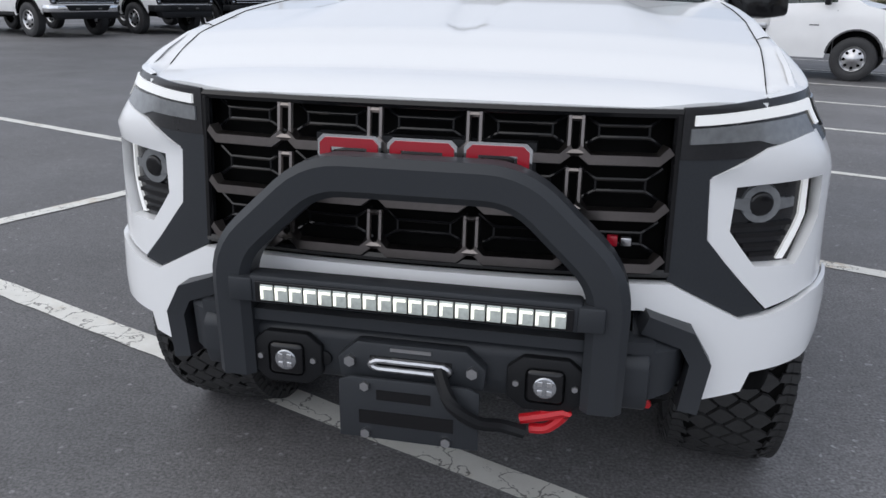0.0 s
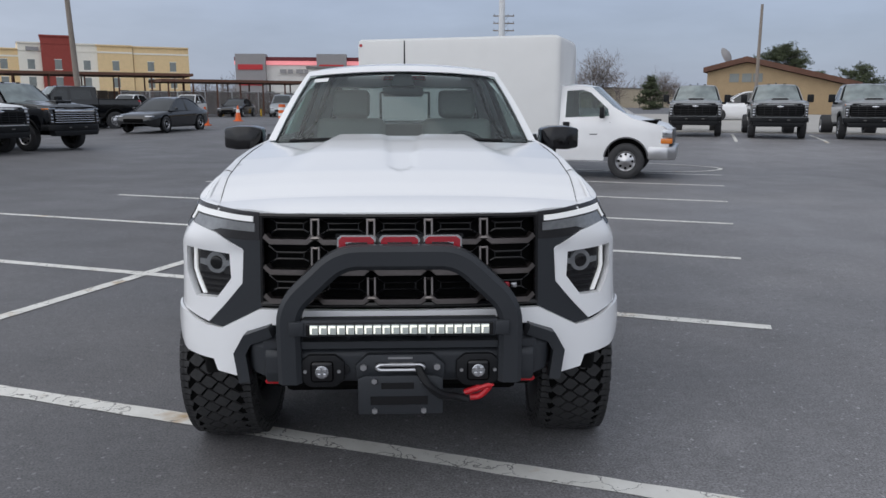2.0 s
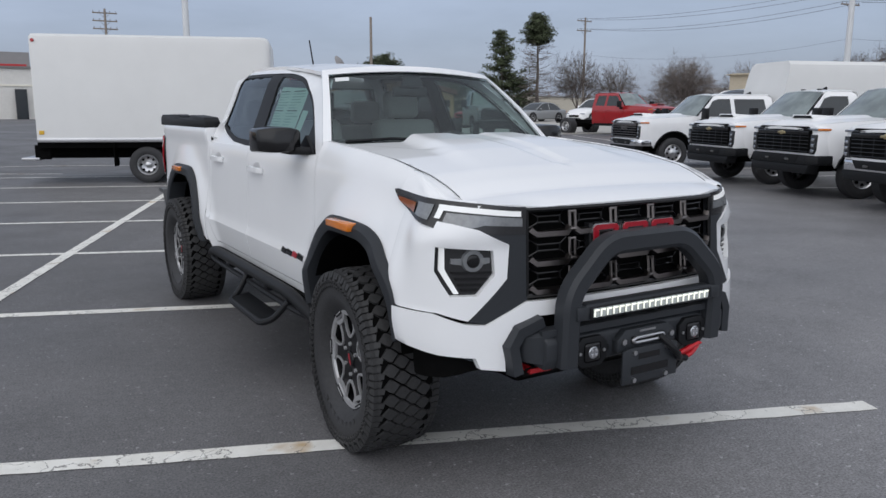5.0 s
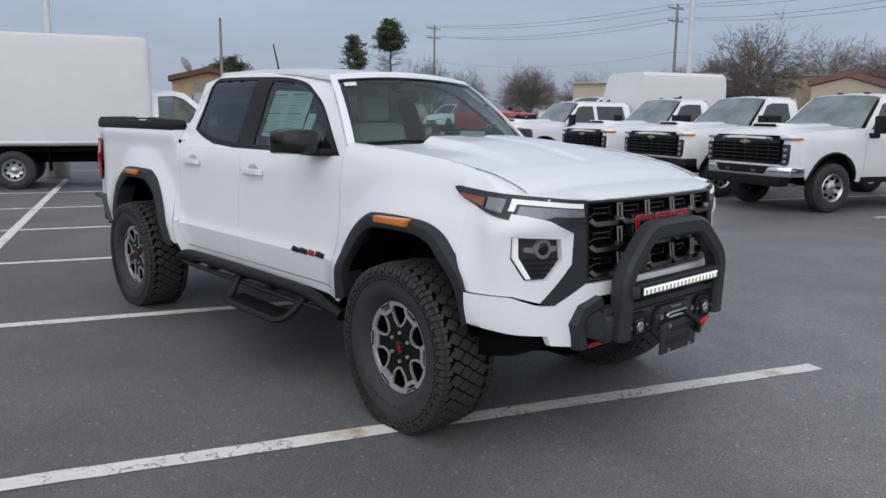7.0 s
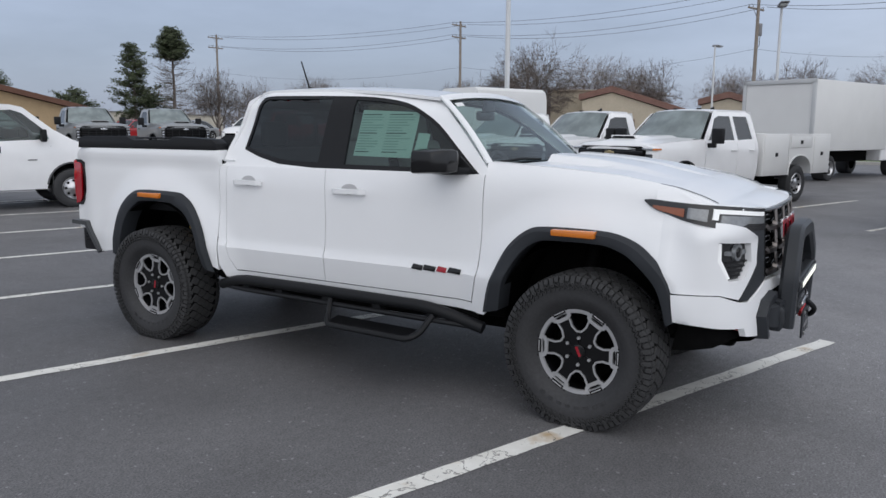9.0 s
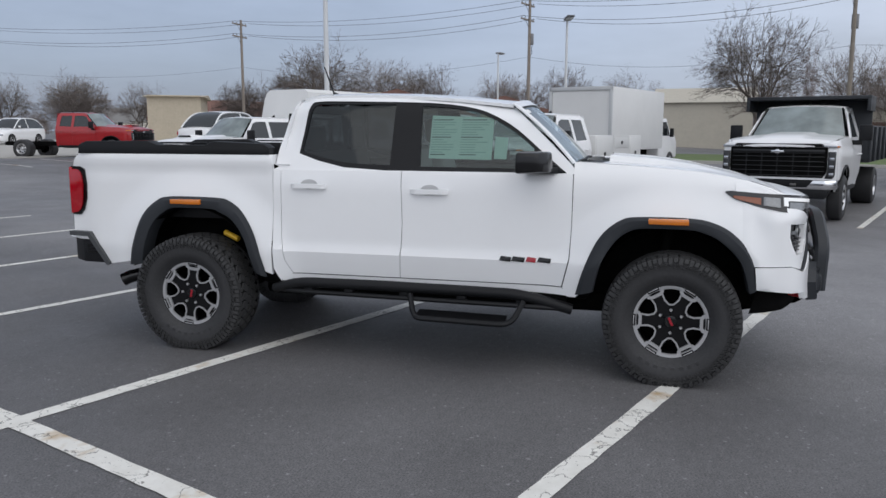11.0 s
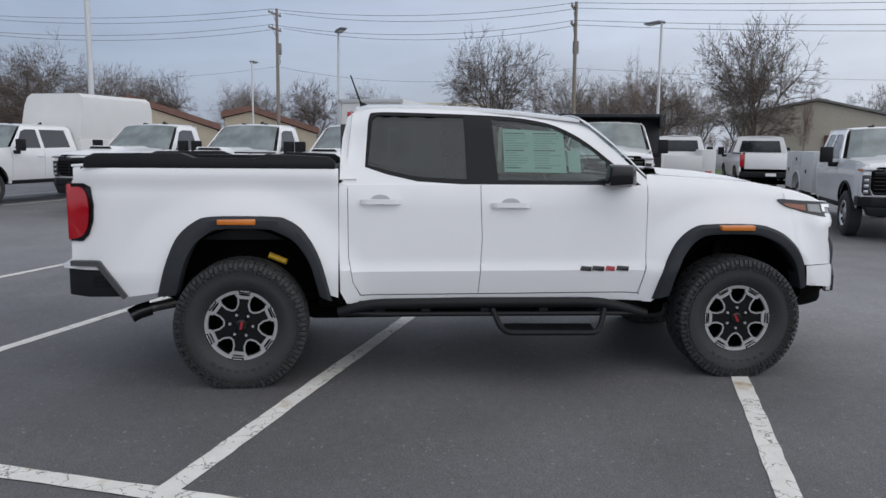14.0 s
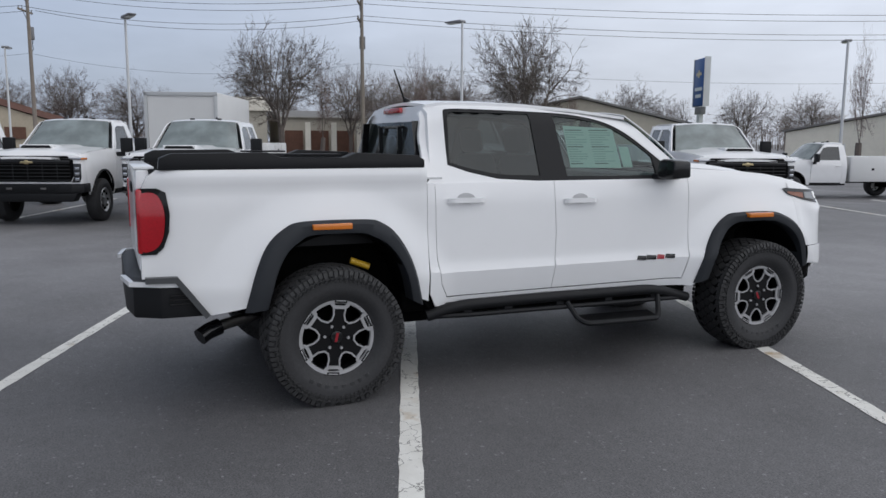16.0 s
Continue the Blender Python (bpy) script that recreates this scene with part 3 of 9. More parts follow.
# wheel-arch outlines (y, z)
F_OUT = [(0.60, 0.53), (0.545, 0.72), (0.455, 0.91), (0.33, 1.02), (0.20, 1.045), (-0.08, 1.045), (-0.22, 1.02), (-0.34, 0.955), (-0.455, 0.82), (-0.50, 0.63)]
F_IN = [(0.485, 0.56), (0.44, 0.75), (0.355, 0.89), (0.27, 0.955), (0.17, 0.975), (-0.07, 0.975), (-0.17, 0.955), (-0.27, 0.905), (-0.385, 0.78), (-0.44, 0.60)]
R_OUT = [(3.86, 0.585), (3.80, 0.80), (3.73, 0.96), (3.63, 1.055), (3.51, 1.095), (3.14, 1.095), (3.03, 1.07), (2.93, 0.99), (2.835, 0.82), (2.76, 0.54)]
R_IN = [(3.73, 0.60), (3.68, 0.79), (3.62, 0.91), (3.54, 0.98), (3.45, 1.015), (3.19, 1.015), (3.10, 0.99), (2.995, 0.93), (2.90, 0.79), (2.842, 0.58)]
f_out, f_in, r_out, r_in = (smooth2(p, 5) for p in (F_OUT, F_IN, R_OUT, R_IN))
f_cut = [(a[0] * 0.45 + b[0] * 0.55, a[1] * 0.45 + b[1] * 0.55) for a, b in zip(f_out, f_in)]
r_cut = [(a[0] * 0.45 + b[0] * 0.55, a[1] * 0.45 + b[1] * 0.55) for a, b in zip(r_out, r_in)]


def roofline(y0, y1, n=12, dz=0.0):
    return [(y0 + (y1 - y0) * i / n, lerp_table(ROOF, y0 + (y1 - y0) * i / n) + dz) for i in range(n + 1)]


# inner shell behind the panel gaps, its near-black standing for the shade there
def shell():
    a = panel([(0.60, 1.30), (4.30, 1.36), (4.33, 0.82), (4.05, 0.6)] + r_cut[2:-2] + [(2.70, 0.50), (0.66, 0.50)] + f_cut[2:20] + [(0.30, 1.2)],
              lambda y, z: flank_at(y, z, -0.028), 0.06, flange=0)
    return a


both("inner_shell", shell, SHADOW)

fender = [(0.632, 1.372), (0.6, 1.374)] + [(y, lerp_table(HOOD_EDGE, y)) for y in (0.5, 0.3, 0.14, 0, -0.14, -0.3, -0.43, -0.5, -0.55, -0.6, -0.635)] + [(-0.62, 1.188), (-0.50, 1.196), (-0.30, 1.212), (-0.285, 1.205), (-0.40, 1.158), (-0.402, 1.0), (-0.402, 0.86)]
fender += f_cut[::-1][8:-1] + [(0.60, 0.51), (0.655, 0.51), (0.685, 0.57), (0.642, 0.75), (0.634, 0.97), (0.632, 1.2)]
both("front_fender", lambda: panel(fender, flank_at, 0.032), PAINT, sharp=24)
front_door = [(0.637, 1.297), (0.638, 0.97), (0.647, 0.76), (0.692, 0.572), (1.788, 0.572), (1.777, 0.75), (1.767, 0.95), (1.778, 1.2), (1.778, 1.297)]
rear_door = [(1.7825, 1.297), (1.7825, 1.2), (1.7715, 0.95), (1.7815, 0.75), (1.7925, 0.572), (2.575, 0.572), (2.624, 0.66), (2.652, 0.83), (2.656, 1.297)]
doors = []
for nm, poly in (("front_door", front_door), ("rear_door", rear_door)):
    doors.append(both(nm, lambda: panel(poly, flank_at, 0.035), PAINT, sharp=13))
both("sill", lambda: panel([(0.69, 0.565), (2.60, 0.565), (2.66, 0.515), (0.62, 0.515)], flank_at, 0.04), PAINT)
cab_rear = [(2.66, 1.297), (2.656, 0.83), (2.628, 0.66), (2.580, 0.568), (2.665, 0.515), (2.708, 0.60), (2.714, 0.9), (2.713, 1.297)]
both("cab_corner", lambda: panel(cab_rear, flank_at, 0.03), PAINT, sharp=13)
bedside = [(2.717, 1.40), (4.30, 1.395), (4.345, 1.36), (4.385, 1.28), (4.395, 0.80), (4.22, 0.80), (4.15, 0.70), (4.07, 0.575)] + r_cut[1:-1] + [(2.722, 0.56), (2.717, 0.9)]
both("bed_side", lambda: panel(bedside, flank_at, 0.035, flange=0.10), PAINT)


def flare(outer, inner, front):
    rows = []
    for (y0, z0), (y1, z1) in zip(outer, inner):
        row = []
        for k, x in ((0.0, None), (0.06, 0.020), (0.30, 0.042), (0.75, 0.046), (0.96, 0.040), (1.0, 0.026), (1.0, -0.09)):
            y, z = y0 + (y1 - y0) * k, z0 + (z1 - z0) * k
            yc, zc = y0, z0
            base = flank(y0, z0) + (0.0 if k == 0 else 0)
            if front and y0 < -0.36:
                base = 0.886 - max(0, -y0 - 0.40) * 0.18
            row.append((-(base + (0.004 if x is None else x)), y, z))
        rows.append(row)
    bm = loft(rows, caps=False)
    bmesh.ops.recalc_face_normals(bm, faces=bm.faces)
    return bm


for o_, i_, fr_ in ((f_out, f_in, True), (r_out, r_in, False)):
    pair = both("wheel_flare", lambda: flare(o_, i_, fr_), GREYP, label="dark grey plastic wheel flare")
    yc_ = 0.046 if fr_ else 3.352
    zc_ = 1.024 if fr_ else 1.064
    for sgn, ob_ in zip((1, -1), pair):
        bm_ = prism([(yc_ - 0.118, zc_ - 0.018), (yc_ + 0.118, zc_ - 0.016), (yc_ + 0.118, zc_ + 0.016), (yc_ - 0.118, zc_ + 0.018)], -0.935 if fr_ else -0.905, -0.86, "x", 0.005)
        part("marker_lamp", bm_ if sgn == 1 else moved(bm_, MIRROR), AMBER, ob_, "amber side marker lamp")


# wheel wells: dark liners, the shade of the wells put into their near-black
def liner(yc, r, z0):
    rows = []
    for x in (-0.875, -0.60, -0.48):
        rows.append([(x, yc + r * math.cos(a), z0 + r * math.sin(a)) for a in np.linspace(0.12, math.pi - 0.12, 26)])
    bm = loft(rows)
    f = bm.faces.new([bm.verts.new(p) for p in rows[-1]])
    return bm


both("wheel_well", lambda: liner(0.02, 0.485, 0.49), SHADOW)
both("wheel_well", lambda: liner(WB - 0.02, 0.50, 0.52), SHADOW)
# plain near-black blocks, added wide and low to block light under the truck
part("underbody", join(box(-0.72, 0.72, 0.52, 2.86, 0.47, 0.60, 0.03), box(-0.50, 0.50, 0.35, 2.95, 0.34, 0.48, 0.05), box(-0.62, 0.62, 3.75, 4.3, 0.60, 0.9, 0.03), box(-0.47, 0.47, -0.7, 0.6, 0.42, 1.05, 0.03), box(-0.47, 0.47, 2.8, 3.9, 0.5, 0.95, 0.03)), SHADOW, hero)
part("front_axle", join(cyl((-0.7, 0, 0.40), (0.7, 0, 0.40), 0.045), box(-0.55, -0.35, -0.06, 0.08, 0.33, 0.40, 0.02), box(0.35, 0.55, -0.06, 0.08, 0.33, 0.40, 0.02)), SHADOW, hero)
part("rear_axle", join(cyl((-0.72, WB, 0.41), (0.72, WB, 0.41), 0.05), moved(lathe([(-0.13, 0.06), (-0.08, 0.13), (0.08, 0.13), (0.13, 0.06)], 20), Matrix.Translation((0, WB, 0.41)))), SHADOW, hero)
both("shock_absorber", lambda: cyl((-0.66, WB - 0.16, 0.822), (-0.68, WB - 0.275, 0.778), 0.021), YELLOW, label="yellow shock absorber")
both("front_shock", lambda: cyl((-0.62, 0.10, 0.45), (-0.60, 0.02, 0.98), 0.035), SHADOW)
both("leaf_spring", lambda: tube(smooth2([Vector((-0.55, 2.72, 0.58)), Vector((-0.55, 3.0, 0.50)), Vector((-0.55, WB, 0.475)), Vector((-0.55, 3.75, 0.52)), Vector((-0.55, 4.02, 0.62))], 5), 0.03, section=[(-0.03, -0.02), (0.03, -0.02), (0.03, 0.02), (-0.03, 0.02)]), SHADOW)


# cab upper side with its window opening
DLO = smooth2([(2.545, 1.41), (2.53, 1.60), (2.515, 1.74), (2.46, 1.772), (2.2, 1.772), (1.72, 1.762), (1.50, 1.748), (1.30, 1.715), (1.16, 1.662), (1.02, 1.58), (0.86, 1.45), (0.72, 1.335)], 3) + [(0.675, 1.301), (1.9, 1.301), (2.2, 1.318), (2.40, 1.362)]
CABSIDE = [(0.615, 1.297), (0.625, 1.325), (0.66, 1.365), (0.85, 1.545), (1.045, 1.722)] + roofline(1.10, 2.58) + [(2.655, 1.74), (2.69, 1.6), (2.705, 1.45), (2.71, 1.297)]


def corner_cap():
    rows = []
    for y in (2.60, 2.66, 2.712):
        f_ = flank(y, 1.29) - 0.002
        rows.append([(-f_, y, 1.275), (-f_, y, 1.295), (-f_ + 0.03, y, 1.310), (-0.768, y, 1.335), (-0.74, y, 1.335), (-0.74, y, 1.275)])
    b = loft(rows, close_u=True, caps=True)
    bmesh.ops.recalc_face_normals(b, faces=b.faces)
    return b


both("corner_cap", corner_cap, PAINT)
both("cab_side", lambda: panel(CABSIDE, upper_at, 0.03, [DLO], flange=0.03), PAINT)
RWIN = smooth2([(2.525, 1.425), (2.505, 1.60), (2.49, 1.72), (2.45, 1.752)], 3) + [(1.875, 1.748), (1.872, 1.335), (2.12, 1.343), (2.25, 1.358), (2.40, 1.39)]
FWIN = [(1.685, 1.738)] + smooth2([(1.50, 1.726), (1.31, 1.694), (1.17, 1.64), (1.03, 1.558), (0.90, 1.455)], 3) + [(0.895, 1.325), (1.66, 1.33)]
both("window_trim", lambda: panel(DLO, lambda y, z: upper_at(y, z, -0.006), 0.05, [RWIN, FWIN], flange=0.02), BLACKP, label="matt black window surround")
both("rear_door_window", lambda: panel(RWIN, lambda y, z: upper_at(y, z, -0.013), 0.06, flange=0), TINT, label="dark tinted rear door window")
both("front_door_window", lambda: panel(FWIN, lambda y, z: upper_at(y, z, -0.013), 0.06, flange=0), GLASS)


# roof
def roof_at(x, y):
    return Vector((x, y, lerp_table(ROOF, y) + 0.034 * (1 - (x / 0.52) ** 2) - 0.004))


roof_edge = [(-0.555 + 1.11 * i / 10, 1.03 + 0.03 * (-1 + 2 * i / 10) ** 2) for i in range(11)]
part("roof", panel(roof_edge + [(0.535, 1.3), (0.51, 1.8), (0.50, 2.50), (0.47, 2.60), (-0.47, 2.60), (-0.50, 2.50), (-0.51, 1.8), (-0.535, 1.3)], roof_at, 0.05, flange=0.02, out=(0, 0, 1), depth=(0, 0, -1)), PAINT, hero)
part("antenna", join(cyl((0, 2.56, 1.845), (0, 2.64, 2.06), 0.007, 8, 0.005), cyl((0, 2.54, 1.83), (0, 2.565, 1.86), 0.03, 12, 0.012)), BLACKP, hero, "thin black roof antenna")


def shield_at(u, v):
    x = (0.735 - 0.178 * v) * u
    y = (0.60 + 0.04 * u * u) * (1 - v) + (1.03 + 0.03 * u * u) * v - 0.008 * math.sin(math.pi * v)
    z = 1.362 * (1 - v) + (1.783 - 0.036 * u * u) * v + 0.016 * math.sin(math.pi * v)
    return Vector((x, y, z))


part("windscreen", panel([(-1, 0), (1, 0), (1, 1), (-1, 1)], shield_at, 0.09, flange=0, out=(0, -1, 0.6)), SHIELD, hero, "clear raked windscreen")
for u0, u1, v0, v1 in ((-0.952, -0.925, 0, 0.91), (0.925, 0.952, 0, 0.91), (-0.952, 0.952, 0.88, 0.91), (-0.952, 0.952, 0, 0.045)):
    part("windscreen_border", panel([(u0, v0), (u1, v0), (u1, v1), (u0, v1)], lambda u, v: shield_at(u, v) + Vector((0, 0.004, -0.004)), 0.08, flange=0, out=(0, -1, 0.6)), BLACKG, hero)
# painted pillars and header that frame the glass, rolled over into roof and cab side
def screen_frame(u, v):
    k = max(smoothstep(0.945, 1.0, abs(u)), smoothstep(0.91, 1.0, v))
    return shield_at(u, v) + Vector((0, -0.010, 0.008)) * (1 - 0.55 * k)


for u0, u1 in ((-1.008, -0.948), (0.948, 1.008)):
    part("windscreen_pillar", panel([(u0, 0), (u1, 0), (u1, 0.91), (u0, 0.91)], screen_frame, 0.03, flange=0.008, out=(0, -1, 0.6), depth=(0, 1, -0.6)), PAINT, hero)
part("windscreen_header", panel([(-1.008, 0.91), (1.008, 0.91), (1.006, 1.012), (-1.006, 1.012)], screen_frame, 0.03, flange=0.008, out=(0, -1, 0.6), depth=(0, 1, -0.6)), PAINT, hero)
part("inspection_sticker", panel([(-0.88, 0.80), (-0.74, 0.80), (-0.74, 0.86), (-0.88, 0.86)], lambda u, v: shield_at(u, v) + Vector((0, -0.003, 0.003)), 0.05, flange=0, out=(0, -1, 0.6)), PAPER, hero, "small white paper label")
part("mirror_mount", prism([(-0.075, 1.67), (0.075, 1.67), (0.05, 1.74), (-0.05, 1.74)], 1.0, 1.04, "y", 0.012), DASH, hero)
part("rear_view_mirror", box(-0.12, 0.12, 1.03, 1.055, 1.61, 1.672, 0.015), BLACKG, hero)
part("cowl", panel([(-0.71, 0.50), (-0.4, 0.44), (0, 0.415), (0.4, 0.44), (0.71, 0.50), (0.74, 0.66), (0.4, 0.635), (0, 0.62), (-0.4, 0.635), (-0.74, 0.66)], lambda x, y: Vector((x, y, 1.345 - 0.01 * abs(x))), 0.06, flange=0.02, out=(0, 0, 1), depth=(0, 0, -1)), BLACKP, hero)
for x0, x1 in ((-0.62, -0.10), (0.02, 0.55)):
    part("wiper", join(tube([(x0, 0.618, 1.368), ((x0 + x1) / 2, 0.60, 1.380), (x1, 0.595, 1.370)], 0.009, 6)), BLACKP, hero)


# bonnet
def hood_half(y):
    return lerp_table([(-0.70, 0.695), (-0.45, 0.712), (0.0, 0.722), (0.50, 0.725)], y)


def hood_front(x):
    a = abs(x)
    for (x0, y0), (x1, y1) in zip(NOSE_PTS, NOSE_PTS[1:]):
        if x1 >= a:
            return y0 + (y1 - y0) * (a - x0) / (x1 - x0)
    return -0.5


def hood_at(x, y):
    h = hood_half(y)
    a = abs(x) / h
    z = lerp_table(HOOD_EDGE, y) + 0.022 * (1 - a ** 2.4)
    ax = abs(x)
    # a raised middle that widens and fades towards the nose, a shallow spear along it, and a fold out to the screen's corner
    edge = lerp_table([(-0.45, 0.50), (0.50, 0.345)], y)
    soft = lerp_table([(-0.45, 0.16), (0.50, 0.06)], y)
    dome = (1 - smoothstep(edge - soft * 0.5, edge + soft * 0.5, ax)) * smoothstep(-0.50, 0.15, y)
    z += 0.030 * dome
    z -= 0.009 * (1 - smoothstep(-0.010, 0.012, ax - lerp_table([(-0.46, 0.0), (-0.36, 0.045), (0.50, 0.10)], y))) * smoothstep(-0.48, -0.36, y)
    fold = ax - lerp_table([(-0.10, 0.40), (0.46, 0.70)], y)
    z -= 0.010 * (1 - smoothstep(-0.05, 0.015, fold)) * (1 - dome) * smoothstep(-0.12, 0.15, y)
    d = y - hood_front(x)
    if d < 0.14:
        z -= 0.024 * (1 - d / 0.14) ** 2 * (1 - 0.75 * smoothstep(0.42, 0.60, ax))
    return Vector((x, y, z))


hf = [(x, hood_front(x) + 0.004) for x in np.linspace(-0.69, 0.69, 25)]
hs = [(hood_half(y), y) for y in np.linspace(-0.635, 0.50, 24)]
HOODP = hf + [(hood_half(-0.65) - 0.004, -0.69)] + hs + [(0.4, 0.425), (0, 0.40), (-0.4, 0.425)] + [(-x, y) for x, y in hs[::-1]] + [(-hood_half(-0.65) + 0.004, -0.69)]
part("bonnet", panel(HOODP, hood_at, 0.02, flange=0.009, out=(0, 0, 1), depth=(0, 0, -1)), PAINT, hero, "white bonnet with a raised power dome")


def fender_crown():
    """The blunt shoulder of the fender over the head lamp, between the lamp's top edge and the bonnet's."""
    rows = []
    for i in range(25):
        lo_ = head_at(0.27 + 0.65 * i / 24, 1.0, 0.001)
        yy = max(lo_.y, -0.69)
        up_ = hood_at(-hood_half(yy) - 0.003, yy) - Vector((0, 0, 0.003))
        zt = lerp_table(HOOD_EDGE, lo_.y)
        k = smoothstep(-0.56, -0.37, lo_.y)
        blunt = Vector((lo_.x * 0.985, lo_.y + 0.006, max(lo_.z + 0.003, up_.z - 0.012)))
        sh = blunt.lerp(Vector((-flank(lo_.y, zt) - 0.001, lo_.y, zt - 0.002)), k)
        mid = lo_.lerp(sh, 0.5) + Vector((-0.003, -0.002, 0))
        if k > 0:
            mid = mid.lerp(flank_at(lo_.y, mid.z, 0.002), k)
        rows.append([lo_, lo_.lerp(mid, 0.6), mid, mid.lerp(sh, 0.6) + Vector((-0.001, 0, 0)), sh, sh.lerp(up_, 0.15) + Vector((0, 0, 0.0035)), sh.lerp(up_, 0.5) + Vector((0, 0, 0.005)), up_])
    bm = loft(rows)
    bmesh.ops.recalc_face_normals(bm, faces=bm.faces)
    return bm


def shut_line():
    pts = [hood_at(-hood_half(y) - 0.001, y) + Vector((0, 0, 0.001)) for y in np.linspace(0.48, -0.62, 26)]
    return tube(pts, 0.0013, 6)


both("bonnet_gap", shut_line, SHADOW)


def fender_top():
    rows = []
    for y in np.linspace(0.60, -0.345, 26):
        zt = lerp_table(HOOD_EDGE, y)
        a_ = Vector((-flank(y, zt) + 0.001, y, zt - 0.002))
        b_ = hood_at(-hood_half(min(y, 0.5)) + 0.005, min(y, 0.5))
        b_.y = y
        b_.z -= 0.005
        m_ = (a_ + b_) / 2 + Vector((-0.004, 0, 0.009))
        rows.append([a_, a_.lerp(m_, 0.5) + Vector((-0.003, 0, 0.003)), m_, b_])
    bm = loft(rows)
    bmesh.ops.recalc_face_normals(bm, faces=bm.faces)
    return bm


both("fender_top", fender_top, PAINT)

# ------------------------------------------------ front face
pod = [(SX(0.582), 1.03), (SX(0.70), 1.088), (SX(0.785), 1.110), (SY(-0.52), 1.13), (SY(-0.405), 1.155), (SY(-0.405), 0.875), (SY(-0.46), 0.81), (SY(-0.485), 0.768), (SX(0.80), 0.768), (SX(0.722), 0.738), (SX(0.59), 0.895)]
LAMP = [(SX(0.806), 1.022), (SX(0.640), 1.008), (SX(0.634), 0.915), (SX(0.692), 0.835), (SX(0.768), 0.832), (SX(0.808), 0.93)]


def pod_at(s, z):
    # a raised brow over the lamp and a hollow beside it
    brow = 0.014 * smoothstep(1.02, 1.05, z) * (1 - smoothstep(SX(0.80), SX(0.838), s))
    return nose(s, z, 0.006 + brow)


both("lamp_surround", lambda: panel(pod, pod_at, 0.028, [LAMP], flange=0.045, out=(-0.4, -1, 0), depth=(0.25, 1, 0)), PAINT)
wing = [(SY(-0.49), 0.764), (SX(0.80), 0.764), (SX(0.728), 0.728), (SX(0.668), 0.722), (SX(0.52), 0.806)]
wlow = [(SX(0.47), 0.748), (SX(0.575), 0.69), (SX(0.605), 0.64), (SX(0.60), 0.54), (SX(0.685), 0.552), (SX(0.70), 0.596), (SX(0.80), 0.606), (SY(-0.505), 0.628)]
WINGP = wing + [(-s, z) for s, z in wing[::-1]] + [(-s, z) for s, z in wlow[::-1]] + wlow
part("front_bumper_skin", panel(WINGP, lambda s, z: nose(s, z, 0.018), 0.03, flange=0.03, out=(0, -1, 0), depth=(0, 1, 0)), PAINT, hero, "white lower bumper skin")
trim = [(SX(0.515), 1.158), (SX(0.568), 1.158), (SX(0.568), 1.078), (SX(0.70), 1.092), (SX(0.698), 1.084), (SX(0.58), 1.026), (SX(0.587), 0.90), (SX(0.718), 0.735), (SX(0.668), 0.726), (SX(0.515), 0.812)]
both("nose_trim", lambda: panel(trim, lambda s, z: nose(s, z, 0.010), 0.03, flange=0.04, out=(0, -1, 0), depth=(0, 1, 0)), GREYP, label="dark grey angular nose trim")
# near-black sheet for the shade behind the openings of the nose
part("nose_shade_sheet", panel([(-SY(-0.42), 1.15), (-SX(0.5), 1.16), (SX(0.5), 1.16), (SY(-0.42), 1.15), (SY(-0.45), 0.62), (SX(0.6), 0.56), (-SX(0.6), 0.56), (-SY(-0.45), 0.62)], lambda s, z: nose(s, z, -0.055), 0.07, flange=0, out=(0, -1, 0)), SHADOW, hero)


# head lamps: a ruled skin round the corner
def head_at(u, v, lift=0.0, inner=False):
    s = SX(0.572) + (SY(-0.29) - SX(0.572)) * u
    top = lerp_table([(-0.1, 1.170), (0, 1.174), (0.22, 1.184), (0.45, 1.194), (0.75, 1.204), (0.95, 1.214), (1, 1.211)], u)
    bot = lerp_table([(0, 1.066), (0.25, 1.072), (0.45, 1.090), (0.72, 1.122), (0.90, 1.160), (0.97, 1.185), (1, 1.203)], u)
    if inner:
        bot = lerp_table([(-0.1, 1.092), (0, 1.095), (0.20, 1.100), (0.25, 1.085), (0.45, 1.096), (0.72, 1.125), (0.90, 1.160), (1, 1.203)], u)
    z = bot + (top - bot) * v
    if inner:
        z = top - (1 - v) * 0.080 if v >= 0.5 else bot + (top - 0.040 - bot) * v / 0.5
    p = nose(s, z, 0.014 + lift, 0.6)
    if u > 0.62:
        f = flank_at(p.y, z, 0.010 + lift)
        k = smoothstep(0.62, 0.85, u)
        p = Vector((p.x * (1 - k) + f.x * k, p.y, z))
    return p


def head_strip(u0, u1, v0, v1, lift, step=0.05):
    return panel([(u0, v0), (u1, v0), (u1, v1), (u0, v1)], lambda u, v: head_at(u, v, lift, u0 != -0.085 or u1 != 1), step, flange=0.008, out=(-0.5, -1, 0), depth=(0.3, 0.7, 0))


both("fender_crown", fender_crown, PAINT)
heads = both("head_lamp", lambda: head_strip(-0.085, 1, 0, 1, 0.0), LAMPIN, label="dark slim upper lamp with white light strip")
